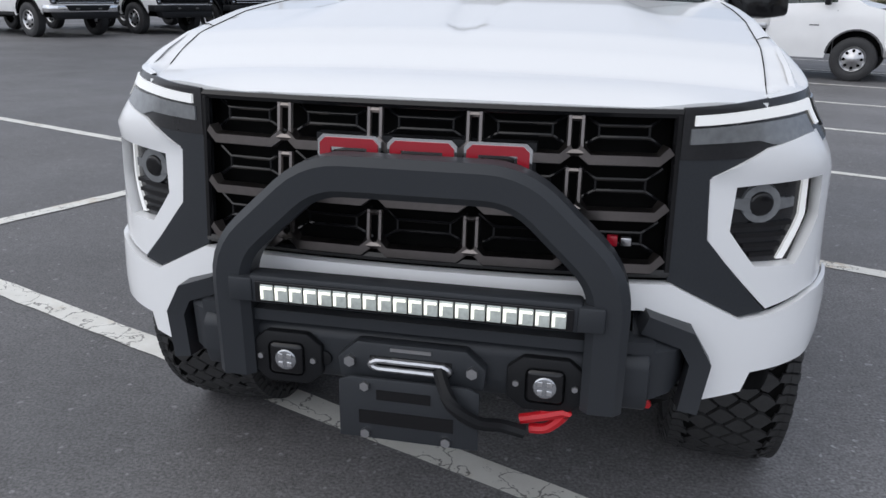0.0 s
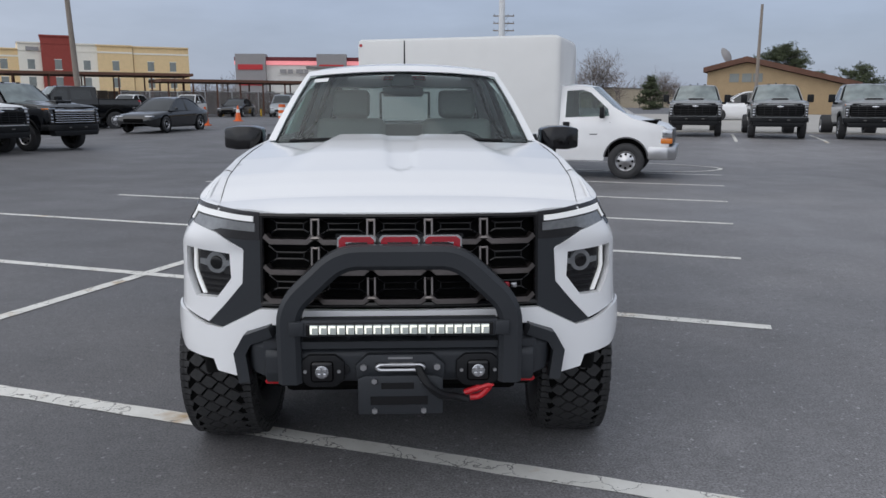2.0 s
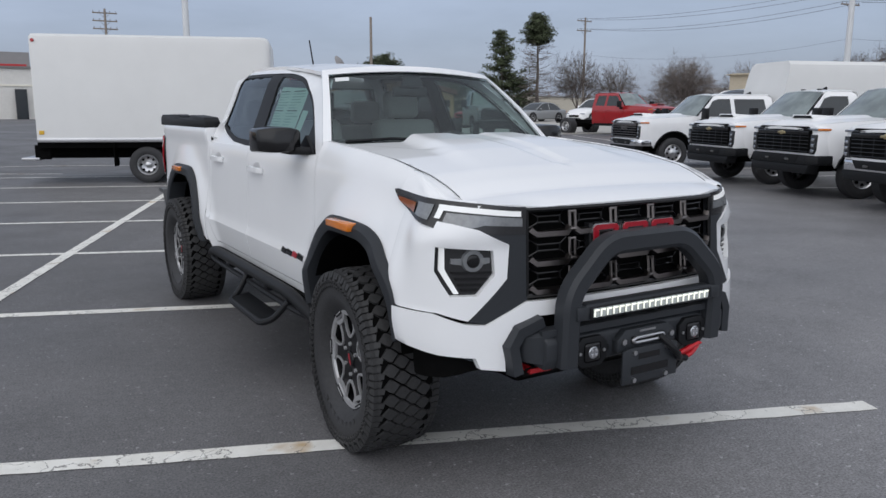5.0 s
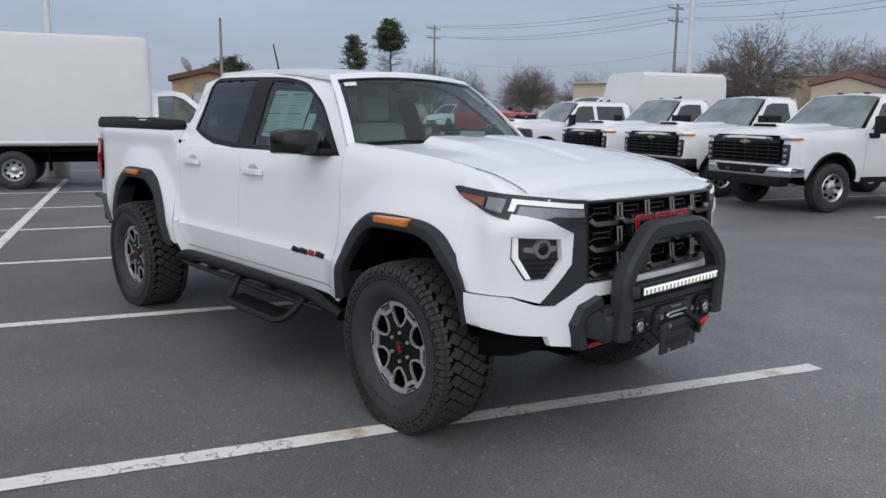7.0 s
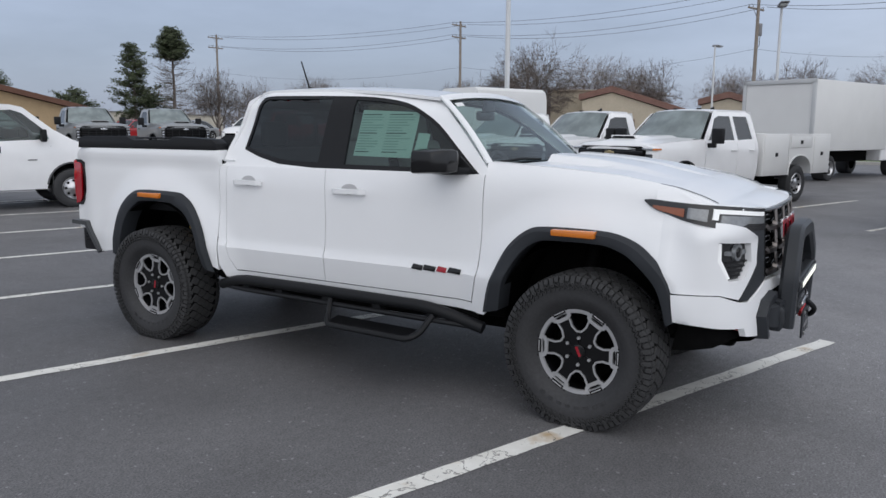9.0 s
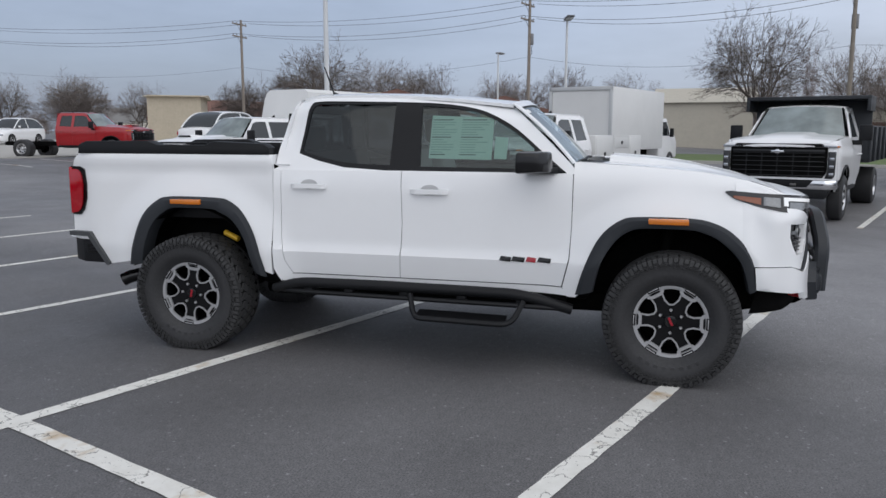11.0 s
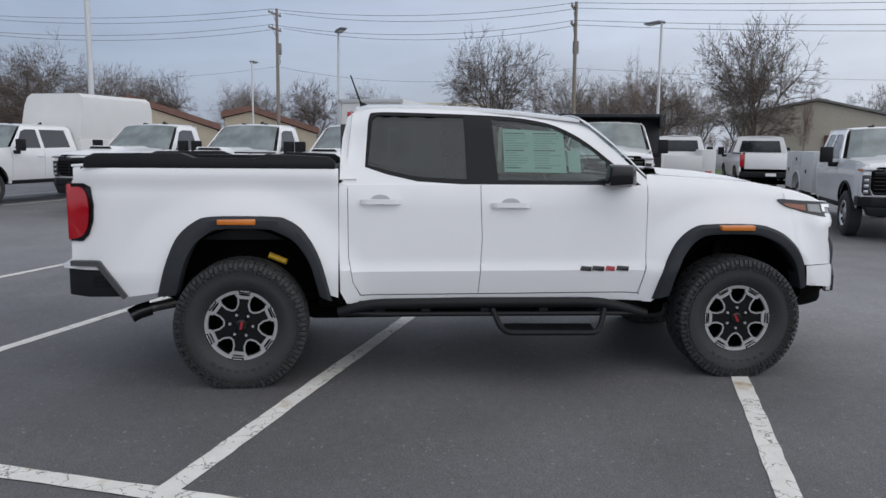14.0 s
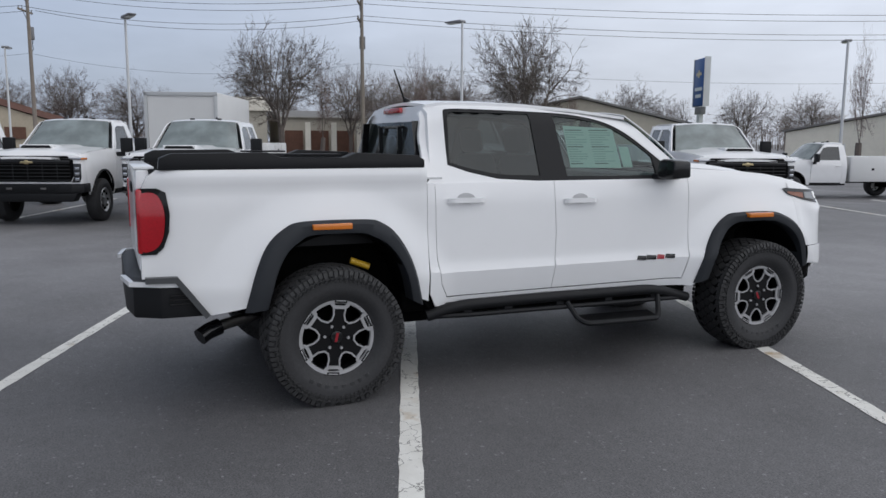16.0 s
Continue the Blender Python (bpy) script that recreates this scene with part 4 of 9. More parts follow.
for sg, hd in zip((1, -1), heads):
    for nm, args, mt in (("light_strip", (-0.05, 0.49, 0.54, 0.79, 0.006), DRL), ("light_strip", (0.455, 0.49, 0.26, 0.54, 0.006), DRL), ("turn_lens", (0.70, 0.93, 0.16, 0.66, 0.005), AMBERDK), ("lamp_reflector", (-0.06, 0.43, 0.06, 0.47, 0.004), LAMPGREY), ("lamp_reflector", (0.53, 0.67, 0.14, 0.74, 0.004), LAMPGREY)):
        b_ = head_strip(*args)
        part(nm, b_ if sg == 1 else moved(b_, MIRROR), mt, hd)


# lower lamps in their pods
def lamp_insert():
    big = [(s + (0.012 if s > SX(0.74) else -0.012), z) for s, z in LAMP]
    return panel(big, lambda s, z: nose(s, z, -0.026), 0.04, flange=0, out=(-0.4, -1, 0))


lamps = both("projector_lamp", lamp_insert, LAMPIN, label="lower projector headlamp with white vertical light strip")
for sg, lm in zip((1, -1), lamps):
    def sided(b):
        return b if sg == 1 else moved(b, MIRROR)
    st = [(SX(0.802), 1.016), (SX(0.788), 1.014), (SX(0.787), 0.933), (SX(0.747), 0.840), (SX(0.761), 0.838), (SX(0.803), 0.93)]
    part("light_strip", sided(panel(st, lambda s, z: nose(s, z, -0.019), 0.03, flange=0.012, out=(-0.4, -1, 0), depth=(0.3, 1, 0))), DRL, lm, "lit white light strip")
    c = nose(SX(0.705), 0.966, -0.02)
    d = Vector((-0.25, -1, 0)).normalized()
    part("projector_lens", sided(join(cyl(c, c + d * 0.012, 0.030, 20, 0.024, 0.004))), BLACKG, lm, "round clear projector lens")
    part("lens_bezel", sided(join(cyl(c - d * 0.01, c + d * 0.006, 0.046, 20, 0.042), panel([(SX(0.648), 0.958), (SX(0.70), 0.945), (SX(0.77), 0.955), (SX(0.77), 0.975), (SX(0.648), 0.978)], lambda s, z: nose(s, z, -0.016), 0.04, flange=0.01, out=(-0.3, -1, 0), depth=(0.2, 1, 0)))), LAMPGREY, lm)
    for zz in (0.916, 0.893, 0.870, 0.850):
        xi, xo = 0.642 + max(0, 0.915 - zz) * 0.75, 0.776 - max(0.0, 0.935 - zz) * 0.42
        part("lamp_fin", sided(panel([(SX(xi), zz), (SX(xo), zz), (SX(xo), zz + 0.009), (SX(xi), zz + 0.009)], lambda s, z: nose(s, z, -0.014), 0.04, flange=0.012, out=(-0.3, -1, 0), depth=(0.2, 1, 0))), BLACKG, lm)

# grille: its near-black backing sheet carries the shade behind the bars
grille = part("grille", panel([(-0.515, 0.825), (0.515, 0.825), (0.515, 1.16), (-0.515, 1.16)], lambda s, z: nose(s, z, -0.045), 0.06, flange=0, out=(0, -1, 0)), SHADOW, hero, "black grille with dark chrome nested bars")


def gtube(pts, r, sec=None):
    return tube([nose(-x, z, lf) for x, z, lf in pts], r, 6, sec)


part("grille_frame", join(gtube([(x, 1.158, 0.004) for x in np.linspace(-0.52, 0.52, 14)], 0.010), gtube([(x, 0.826, 0.004) for x in np.linspace(-0.52, 0.52, 14)], 0.010),
                          gtube([(-0.515, 1.16, 0.004), (-0.515, 0.825, 0.004)], 0.009), gtube([(0.515, 1.16, 0.004), (0.515, 0.825, 0.004)], 0.009)), BLACKG, grille)
COLS = [-0.508, -0.312, -0.106, 0.106, 0.312, 0.508]
ROWSZ = [(1.152, 1.058), (1.046, 0.944), (0.932, 0.834)]
for zt, zb in ROWSZ:
    for xa, xb in zip(COLS, COLS[1:]):
        a, b = xa + 0.012, xb - 0.012
        zm = (zt + zb) / 2 + 0.012
        lip = [(a - 0.004, zb + 0.026, 0.002), (a + 0.018, zb + 0.006, 0.008), (b - 0.018, zb + 0.006, 0.008), (b + 0.004, zb + 0.026, 0.002)]
        part("grille_lip", tube([nose(-x, z, lf) for x, z, lf in lip], 0.01, section=[(-0.010, -0.016), (0.012, -0.010), (0.012, 0.010), (-0.010, 0.014)]), DCHROME, grille)
        bars = []
        for sgn in (1, -1):
            q = zm + sgn * 0.012
            w = zm + sgn * 0.034
            bars.append(gtube([(a, w, -0.02), (a + 0.035, q, -0.012), (b - 0.035, q, -0.012), (b, w, -0.02)], 0.0042))
        bars.append(gtube([(a + 0.035, zm - 0.012, -0.012), (a + 0.035, zm + 0.012, -0.012)], 0.004))
        bars.append(gtube([(b - 0.035, zm - 0.012, -0.012), (b - 0.035, zm + 0.012, -0.012)], 0.004))
        part("grille_bar", join(*bars), BLACKG, grille)
    for xd in COLS[1:-1]:
        part("grille_bracket", join(gtube([(xd - 0.013, zt - 0.002, 0.006), (xd - 0.013, zb + 0.016, 0.010)], 0.006), gtube([(xd + 0.013, zt - 0.002, 0.006), (xd + 0.013, zb + 0.016, 0.010)], 0.006), gtube([(xd - 0.016, zt - 0.008, 0.006), (xd + 0.016, zt - 0.008, 0.006)], 0.006), gtube([(xd - 0.018, zb + 0.018, 0.010), (xd + 0.018, zb + 0.018, 0.010)], 0.008)), DCHROME, grille)
# maker's plate: three plain red blocks in bright rims
plate = part("emblem", panel([(-0.235, 0.990), (0.235, 0.990), (0.235, 1.092), (-0.235, 1.092)], lambda s, z: nose(s, z, 0.014), 0.05, flange=0.03, out=(0, -1, 0), depth=(0, 1, 0)), BLACKP, hero, "maker's emblem of three red blocks with silver rims")
for x0, x1 in ((-0.228, -0.088), (-0.074, 0.074), (0.088, 0.228)):
    for nm, pad, lift_, fl, mt in (("emblem_rim", 0.0, 0.026, 0.014, CHROME), ("emblem_block", 0.006, 0.0295, 0.006, REDP)):
        # a block with cut corners, hollow in the middle and open below
        a_, b_ = -x1 + pad, -x0 - pad
        w_ = 0.036 - pad
        shape = [(a_ + 0.012, 1.092 - pad), (b_ - 0.012, 1.092 - pad), (b_, 1.080 - pad), (b_, 0.992 + pad), (b_ - w_ + pad, 0.992 + pad), (b_ - w_ + pad, 1.060 + pad), (a_ + w_ - pad, 1.060 + pad), (a_ + w_ - pad, 0.992 + pad), (a_, 0.992 + pad), (a_, 1.080 - pad)]
        part(nm, panel(shape, lambda s, z: nose(s, z, lift_), 0.05, flange=fl, out=(0, -1, 0), depth=(0, 1, 0)), mt, plate)
for i in (0, 1, 3):
    part("trim_badge", box(0.335 + i * 0.028, 0.357 + i * 0.028, -0.842, -0.826, 0.885, 0.903, 0.002), STEEL, hero, "small silver trim badge bar")
part("trim_badge", box(0.391, 0.413, -0.843, -0.826, 0.883, 0.905, 0.002), REDP, hero)

# black winch bumper with bull bar
prof = [(-0.78, 0.55), (-0.915, 0.545), (-0.93, 0.585), (-0.93, 0.655), (-0.915, 0.675), (-0.78, 0.69)]
bumper = part("winch_bumper", prism(prof, -0.50, 0.50, "x", 0.01), SATIN, hero, "black steel winch bumper")
part("upper_shelf", join(tube([(-0.50, -0.88, 0.690), (-0.36, -0.915, 0.698), (0.36, -0.915, 0.698), (0.50, -0.88, 0.690)], 0.02, section=[(-0.03, -0.014), (0.03, -0.014), (0.03, 0.012), (-0.03, 0.012)]), box(-0.20, -0.185, -0.91, -0.85, 0.69, 0.76), box(0.10, 0.115, -0.91, -0.85, 0.69, 0.76)), SATIN, bumper)
# thin black sheet standing for the shade inside the intake
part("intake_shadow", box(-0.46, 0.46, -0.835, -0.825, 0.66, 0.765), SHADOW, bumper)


def corner():
    return loft([[(-0.46, -0.915, 0.57), (-0.46, -0.915, 0.685), (-0.46, -0.805, 0.74), (-0.46, -0.745, 0.57)],
                 [(-0.50, -0.910, 0.57), (-0.505, -0.910, 0.68), (-0.505, -0.805, 0.73), (-0.505, -0.745, 0.57)],
                 [(-0.545, -0.875, 0.575), (-0.55, -0.875, 0.675), (-0.55, -0.785, 0.715), (-0.55, -0.725, 0.575)],
                 [(-0.575, -0.815, 0.58), (-0.58, -0.815, 0.67), (-0.58, -0.745, 0.70), (-0.58, -0.695, 0.58)]], close_u=True, caps=True)


for ob_ in both("bumper_corner", corner, SATIN, bumper):
    pass
both("corner_frame", lambda: tube([nose(SX(0.47), 0.735, 0.03), nose(SX(0.555), 0.70, 0.03), nose(SX(0.588), 0.64, 0.03), nose(SX(0.57), 0.53, 0.03)], 0.02, section=[(-0.022, -0.03), (0.02, -0.03), (0.02, 0.03), (-0.022, 0.03)], up=(0, -1, 0)), SATIN, bumper)
for k in range(3):
    both("corner_vent", lambda: box(-0.587, -0.57, -0.805 + k * 0.03, -0.79 + k * 0.03, 0.60, 0.66, 0.003), BLACKG, bumper)
barp = rounded([(-0.405, -0.925, 0.555), (-0.405, -0.935, 0.845), (-0.215, -0.925, 1.022), (0.215, -0.925, 1.022), (0.405, -0.935, 0.845), (0.405, -0.925, 0.555)], 0.07, 5)
sec_ = [(-0.043, -0.026), (-0.026, -0.043), (0.026, -0.043), (0.043, -0.026), (0.043, 0.026), (0.026, 0.043), (-0.026, 0.043), (-0.043, 0.026)]
part("bull_bar", tube(barp, 0.04, section=sec_, up=(0, 1, 0)), SATIN, bumper, "square-section black bull bar hoop", sharp=24)
both("bar_bracket", lambda: box(-0.40, -0.345, -0.985, -0.93, 0.742, 0.797, 0.006), SATIN, bumper)
ledbar = part("led_light_bar", box(-0.355, 0.355, -0.98, -0.925, 0.738, 0.803, 0.008), SATIN, hero, "slim lit LED light bar")
part("led_bezel", box(-0.338, 0.338, -0.986, -0.98, 0.744, 0.792, 0.003), BLACKG, ledbar)
for i in range(20):
    xa = -0.325 + i * 0.0325
    cell_ = part("led_cell", box(xa + 0.0015, xa + 0.031, -0.990, -0.9855, 0.750, 0.786, 0.002), LEDCELL, ledbar)
    part("led_emitter", join(box(xa + 0.003, xa + 0.009, -0.9925, -0.989, 0.754, 0.782, 0.001), box(xa + 0.009, xa + 0.029, -0.9920, -0.989, 0.776, 0.782, 0.001)), LED, cell_)
for sx_ in (-0.288, 0.288):
    oct_ = [(sx_ + x_, 0.598 + z_) for x_, z_ in ((-0.048, -0.062), (0.048, -0.062), (0.082, -0.034), (0.082, 0.034), (0.048, 0.062), (-0.048, 0.062), (-0.082, 0.034), (-0.082, -0.034))]
    fog = part("fog_lamp", prism(oct_, -0.948, -0.925, "y", 0.006), BLACKP, hero, "square LED fog lamp in a black bezel")
    part("fog_bezel", box(sx_ - 0.042, sx_ + 0.042, -0.958, -0.940, 0.598 - 0.040, 0.598 + 0.040, 0.014, 3), BLACKG, fog)
    for bx_ in (-0.062, 0.062):
        part("bolt", cyl((sx_ + bx_, -0.945, 0.598), (sx_ + bx_, -0.953, 0.598), 0.007, 6), STEEL, fog)
    part("fog_lens", cyl((sx_, -0.95, 0.598), (sx_, -0.961, 0.598), 0.028, 20, 0.024, 0.003), LENS, fog)
    for ex, ez in ((-0.010, -0.010), (0.010, -0.010), (-0.010, 0.010), (0.010, 0.010)):
        part("fog_emitter", box(sx_ + ex - 0.006, sx_ + ex + 0.006, -0.9635, -0.960, 0.598 + ez - 0.006, 0.598 + ez + 0.006, 0.002), CHROME, fog)
part("parking_sensor", cyl((-0.205, -0.93, 0.600), (-0.205, -0.938, 0.600), 0.018, 16, None, 0.002), BLACKP, bumper)
win = part("winch_fairlead", prism([(-0.16, 0.605), (0.16, 0.605), (0.165, 0.655), (0.12, 0.695), (-0.12, 0.695), (-0.165, 0.655)], -1.03, -0.995, "y", 0.006), SATIN, hero, "black winch fairlead with polished lip")
lipc = [(-0.075, 0.660), (0.075, 0.660), (0.090, 0.650), (0.075, 0.640), (-0.075, 0.640), (-0.090, 0.650)]
part("fairlead_lip", tube([(x, -1.04, z) for x, z in rounded([Vector((x, z)) for x, z in lipc + lipc[:2]], 0.012, 4)], 0.0075, 8, up=(0, 1, 0)), STEEL, win)
part("fairlead_mouth", box(-0.09, 0.09, -1.034, -1.03, 0.635, 0.665), BLACKG, win)
part("lettering_bar", box(-0.045, 0.045, -1.033, -1.029, 0.679, 0.687), STEEL, win)
for bx in (-0.135, 0.135):
    part("bolt", cyl((bx, -1.03, 0.65), (bx, -1.042, 0.65), 0.013, 6), STEEL, win)
pl = part("plate_bracket", prism([(-0.155, 0.475), (0.155, 0.475), (0.155, 0.612), (0.13, 0.622), (-0.13, 0.622), (-0.155, 0.612)], -1.056, -1.046, "y", 0.002), SATIN, hero, "flat black number plate bracket")
part("bracket_slot", box(-0.07, 0.05, -1.0575, -1.055, 0.573, 0.597), BLACKG, pl)
part("bracket_slot", box(-0.11, 0.10, -1.0575, -1.055, 0.512, 0.545), BLACKG, pl)
for bx, bz in ((-0.095, 0.605), (0.085, 0.605), (-0.095, 0.49), (0.085, 0.49)):
    part("bolt", cyl((bx, -1.055, bz), (bx, -1.065, bz), 0.011, 6), STEEL, pl)
rope = smooth2([Vector((0.065, -1.04, 0.65)), Vector((0.10, -1.085, 0.60)), Vector((0.15, -1.07, 0.555)), Vector((0.20, -1.03, 0.53)), Vector((0.25, -1.02, 0.515))], 6)
rp = part("winch_rope", tube(rope, 0.015, 8), BLACKP, hero, "black sheathed winch rope")
hk = part("winch_hook", join(tube(smooth2([Vector((0.25, -1.03, 0.515)), Vector((0.30, -1.04, 0.535)), Vector((0.345, -1.04, 0.548)), Vector((0.31, -1.035, 0.505)), Vector((0.27, -1.03, 0.495))], 4), 0.012, 8), box(0.29, 0.35, -1.045, -1.03, 0.53, 0.555, 0.006)), REDHOOK, hero, "red winch hook")
for o_ in (win, pl, rp, hk):
    o_.matrix_basis = pose(0, 0.07, -0.032) if o_ is not hk else pose(-0.01, 0.10, -0.012)
both("tow_hook", lambda: tube([(-0.50, -0.70, 0.54), (-0.50, -0.84, 0.526), (-0.42, -0.84, 0.526), (-0.42, -0.70, 0.54)], 0.014, 8), REDHOOK, label="red tow hook")
# skid plate and valance in the same near-black, under-nose shade in their colour
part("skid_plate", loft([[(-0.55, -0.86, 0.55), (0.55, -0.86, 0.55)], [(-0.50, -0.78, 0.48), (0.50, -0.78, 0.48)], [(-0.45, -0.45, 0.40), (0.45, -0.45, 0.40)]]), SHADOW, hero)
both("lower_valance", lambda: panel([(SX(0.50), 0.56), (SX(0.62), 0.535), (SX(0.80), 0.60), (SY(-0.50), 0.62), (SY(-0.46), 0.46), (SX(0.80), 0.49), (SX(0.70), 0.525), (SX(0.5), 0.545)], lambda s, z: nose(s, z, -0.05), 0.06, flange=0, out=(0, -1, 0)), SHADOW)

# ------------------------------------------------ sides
# near-black guard, shade below the sill put into its colour
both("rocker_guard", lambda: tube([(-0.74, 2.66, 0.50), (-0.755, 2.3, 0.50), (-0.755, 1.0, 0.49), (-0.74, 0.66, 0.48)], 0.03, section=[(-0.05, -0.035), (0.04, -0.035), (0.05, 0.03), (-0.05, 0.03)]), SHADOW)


def slider():
    top = rounded([(-0.80, 2.72, 0.455), (-0.835, 2.52, 0.515), (-0.84, 1.9, 0.52), (-0.835, 0.95, 0.51), (-0.80, 0.62, 0.42)], 0.12, 5)
    return join(tube(top, 0.036, 10), tube(rounded([(-0.80, 2.72, 0.452), (-0.85, 2.50, 0.452), (-0.85, 0.85, 0.435), (-0.80, 0.62, 0.42)], 0.1, 4), 0.017, 8))


def drop_step():
    lp = rounded([(-0.85, 1.70, 0.475), (-0.93, 1.66, 0.37), (-0.985, 1.62, 0.345), (-0.985, 1.03, 0.335), (-0.93, 0.98, 0.36), (-0.85, 0.93, 0.465)], 0.07, 5)
    return tube(lp, 0.019, 8)


sl = both("side_step", slider, BLACKP, label="black tubular rock slider step")
for sg, ob_ in zip((1, -1), sl):
    b_ = drop_step()
    part("step_hoop", b_ if sg == 1 else moved(b_, MIRROR), BLACKP, ob_)
    b_ = loft([[(-0.865, 1.63, 0.380), (-0.978, 1.63, 0.362)], [(-0.865, 1.03, 0.370), (-0.978, 1.03, 0.352)]])
    bmesh.ops.solidify(b_, geom=b_.faces[:], thickness=0.012)
    part("step_tread", b_ if sg == 1 else moved(b_, MIRROR), BLACKP, ob_)
    for yy in (0.95, 1.35, 1.75, 2.15, 2.45):
        b_ = box(-0.845, -0.62, yy - 0.03, yy + 0.03, 0.445, 0.50, 0.004)
        part("step_bracket", b_ if sg == 1 else moved(b_, MIRROR), BLACKP, ob_)

for yc_, zc_ in ((2.445, 1.186), (1.58, 1.164)):
    def handle():
        y0, y1 = yc_ - 0.125, yc_ + 0.125
        return tube(rounded([flank_at(y0, zc_, 0.004), flank_at(y0 + 0.025, zc_ + 0.002, 0.028), flank_at(y1 - 0.025, zc_ + 0.002, 0.028), flank_at(y1, zc_, 0.004)], 0.02, 4), 0.016, section=[(-0.010, -0.015), (0.008, -0.017), (0.008, 0.017), (-0.010, 0.015)])
    both("door_handle", handle, PAINT, label="white grab door handle")
    # grey oval laid on the door; the shade of the handle recess is its colour
    cup = [(yc_ + 0.062 * math.cos(a), zc_ + 0.014 + 0.034 * math.sin(a)) for a in np.linspace(0, 2 * math.pi, 18)[:-1]]
    both("handle_cup", lambda: panel(cup, lambda y, z: flank_at(y, z, 0.0035), 0.03, flange=0.003), mat("shaded_cup", (0.45, 0.45, 0.46), 0.4, vary=0.03))
# door badge: plain bars
for y0, y1, mt in ((1.10, 1.025, BLACKG), (1.02, 0.935, BLACKG), (0.925, 0.862, REDP), (0.85, 0.765, BLACKG)):
    both("door_badge", lambda: panel([(y0, 0.728), (y1, 0.722), (y1 - 0.006, 0.752), (y0 - 0.012, 0.758)], lambda y, z: flank_at(y, z, 0.006), 0.04, flange=0.006), mt)


def mirror_body():
    return loft([[(-0.80, 0.79, 1.33), (-0.80, 0.79, 1.425), (-0.80, 0.93, 1.43), (-0.80, 0.95, 1.32)],
                 [(-0.86, 0.755, 1.315), (-0.86, 0.765, 1.44), (-0.86, 0.95, 1.445), (-0.86, 0.965, 1.305)],
                 [(-0.95, 0.775, 1.31), (-0.95, 0.785, 1.44), (-0.95, 0.965, 1.445), (-0.95, 0.975, 1.30)],
                 [(-1.025, 0.83, 1.32), (-1.025, 0.835, 1.428), (-1.025, 0.975, 1.433), (-1.025, 0.98, 1.308)]], close_u=True, caps=True)


def mirror_sm():
    b = mirror_body()
    bmesh.ops.recalc_face_normals(b, faces=b.faces)
    bmesh.ops.bevel(b, geom=b.edges[:], offset=0.015, segments=3, affect="EDGES", profile=0.5)
    return b


mir = both("door_mirror", mirror_sm, BLACKG, label="gloss black door mirror")
for sg, ob_ in zip((1, -1), mir):
    b_ = prism([(0.70, 1.30), (0.92, 1.30), (0.90, 1.335), (0.80, 1.40), (0.72, 1.33)], -0.772, -0.752, "x", 0.004)
    part("mirror_base", b_ if sg == 1 else moved(b_, MIRROR), BLACKP, ob_)
    b_ = prism([(-0.87, 0.79), (-0.87, 0.93), (-0.755, 0.95), (-0.755, 0.72)], 1.298, 1.338, "z", 0.008)
    part("mirror_arm", b_ if sg == 1 else moved(b_, MIRROR), BLACKP, ob_)

# ------------------------------------------------ bed and tail
RAIL = [(2.735, 1.398), (2.735, 1.445), (2.78, 1.475), (3.17, 1.49), (3.24, 1.462), (3.62, 1.462), (3.70, 1.492), (4.22, 1.486), (4.28, 1.46), (4.29, 1.396)]
rails = both("bed_rail_cap", lambda: prism(RAIL, -0.802, -0.69, "x", 0.006), BLACKP, label="black plastic bed rail cap")
for sg, ob_ in zip((1, -1), rails):
    b_ = box(-0.79, -0.70, 3.27, 3.60, 1.472, 1.484, 0.004)
    part("rail_bridge", b_ if sg == 1 else moved(b_, MIRROR), BLACKP, ob_)
part("bed_tub", join(box(-0.70, 0.70, 2.74, 4.33, 0.93, 0.96), box(-0.72, -0.69, 2.74, 4.33, 0.95, 1.40), box(0.69, 0.72, 2.74, 4.33, 0.95, 1.40), box(-0.70, 0.70, 2.73, 2.77, 0.95, 1.40)), BLACKP, hero)
gate = part("tailgate", box(-0.665, 0.665, 4.33, 4.40, 0.83, 1.395, 0.012), PAINT, hero, "white tailgate")
part("tailgate_spoiler", box(-0.66, 0.66, 4.30, 4.41, 1.396, 1.412, 0.006), PAINT, gate)
part("gate_handle", box(-0.13, 0.13, 4.40, 4.41, 1.24, 1.30, 0.006), BLACKP, gate)


def tail_lamp():
    # outline on the flank, then round the corner
    o = [(4.255, 1.275), (4.30, 1.298), (4.392, 1.298), (4.392, 0.935), (4.315, 0.935), (4.275, 0.975), (4.245, 1.06), (4.238, 1.16)]
    return panel(o, lambda y, z: flank_at(y, z, 0.012), 0.025, flange=0.012)


tl = both("tail_lamp", tail_lamp, BLACKG, label="red tail lamp in a black housing")
for sg, ob_ in zip((1, -1), tl):
    b_ = panel(smooth2([(4.30, 1.262), (4.36, 1.275), (4.388, 1.25), (4.39, 1.10), (4.388, 0.965), (4.345, 0.955), (4.30, 0.985), (4.272, 1.06), (4.268, 1.18)], 4, True), lambda y, z: flank_at(y, z, 0.018 + 0.012 * math.sin(max(0, min(1, (z - 0.95) / 0.33)) * math.pi)), 0.025, flange=0.012)
    part("lamp_lens", b_ if sg == 1 else moved(b_, MIRROR), REDLENS, ob_)
    b_ = box(-0.775, -0.665, 4.375, 4.408, 0.94, 1.295, 0.012)
    part("lamp_rear", b_ if sg == 1 else moved(b_, MIRROR), REDLENS, ob_)


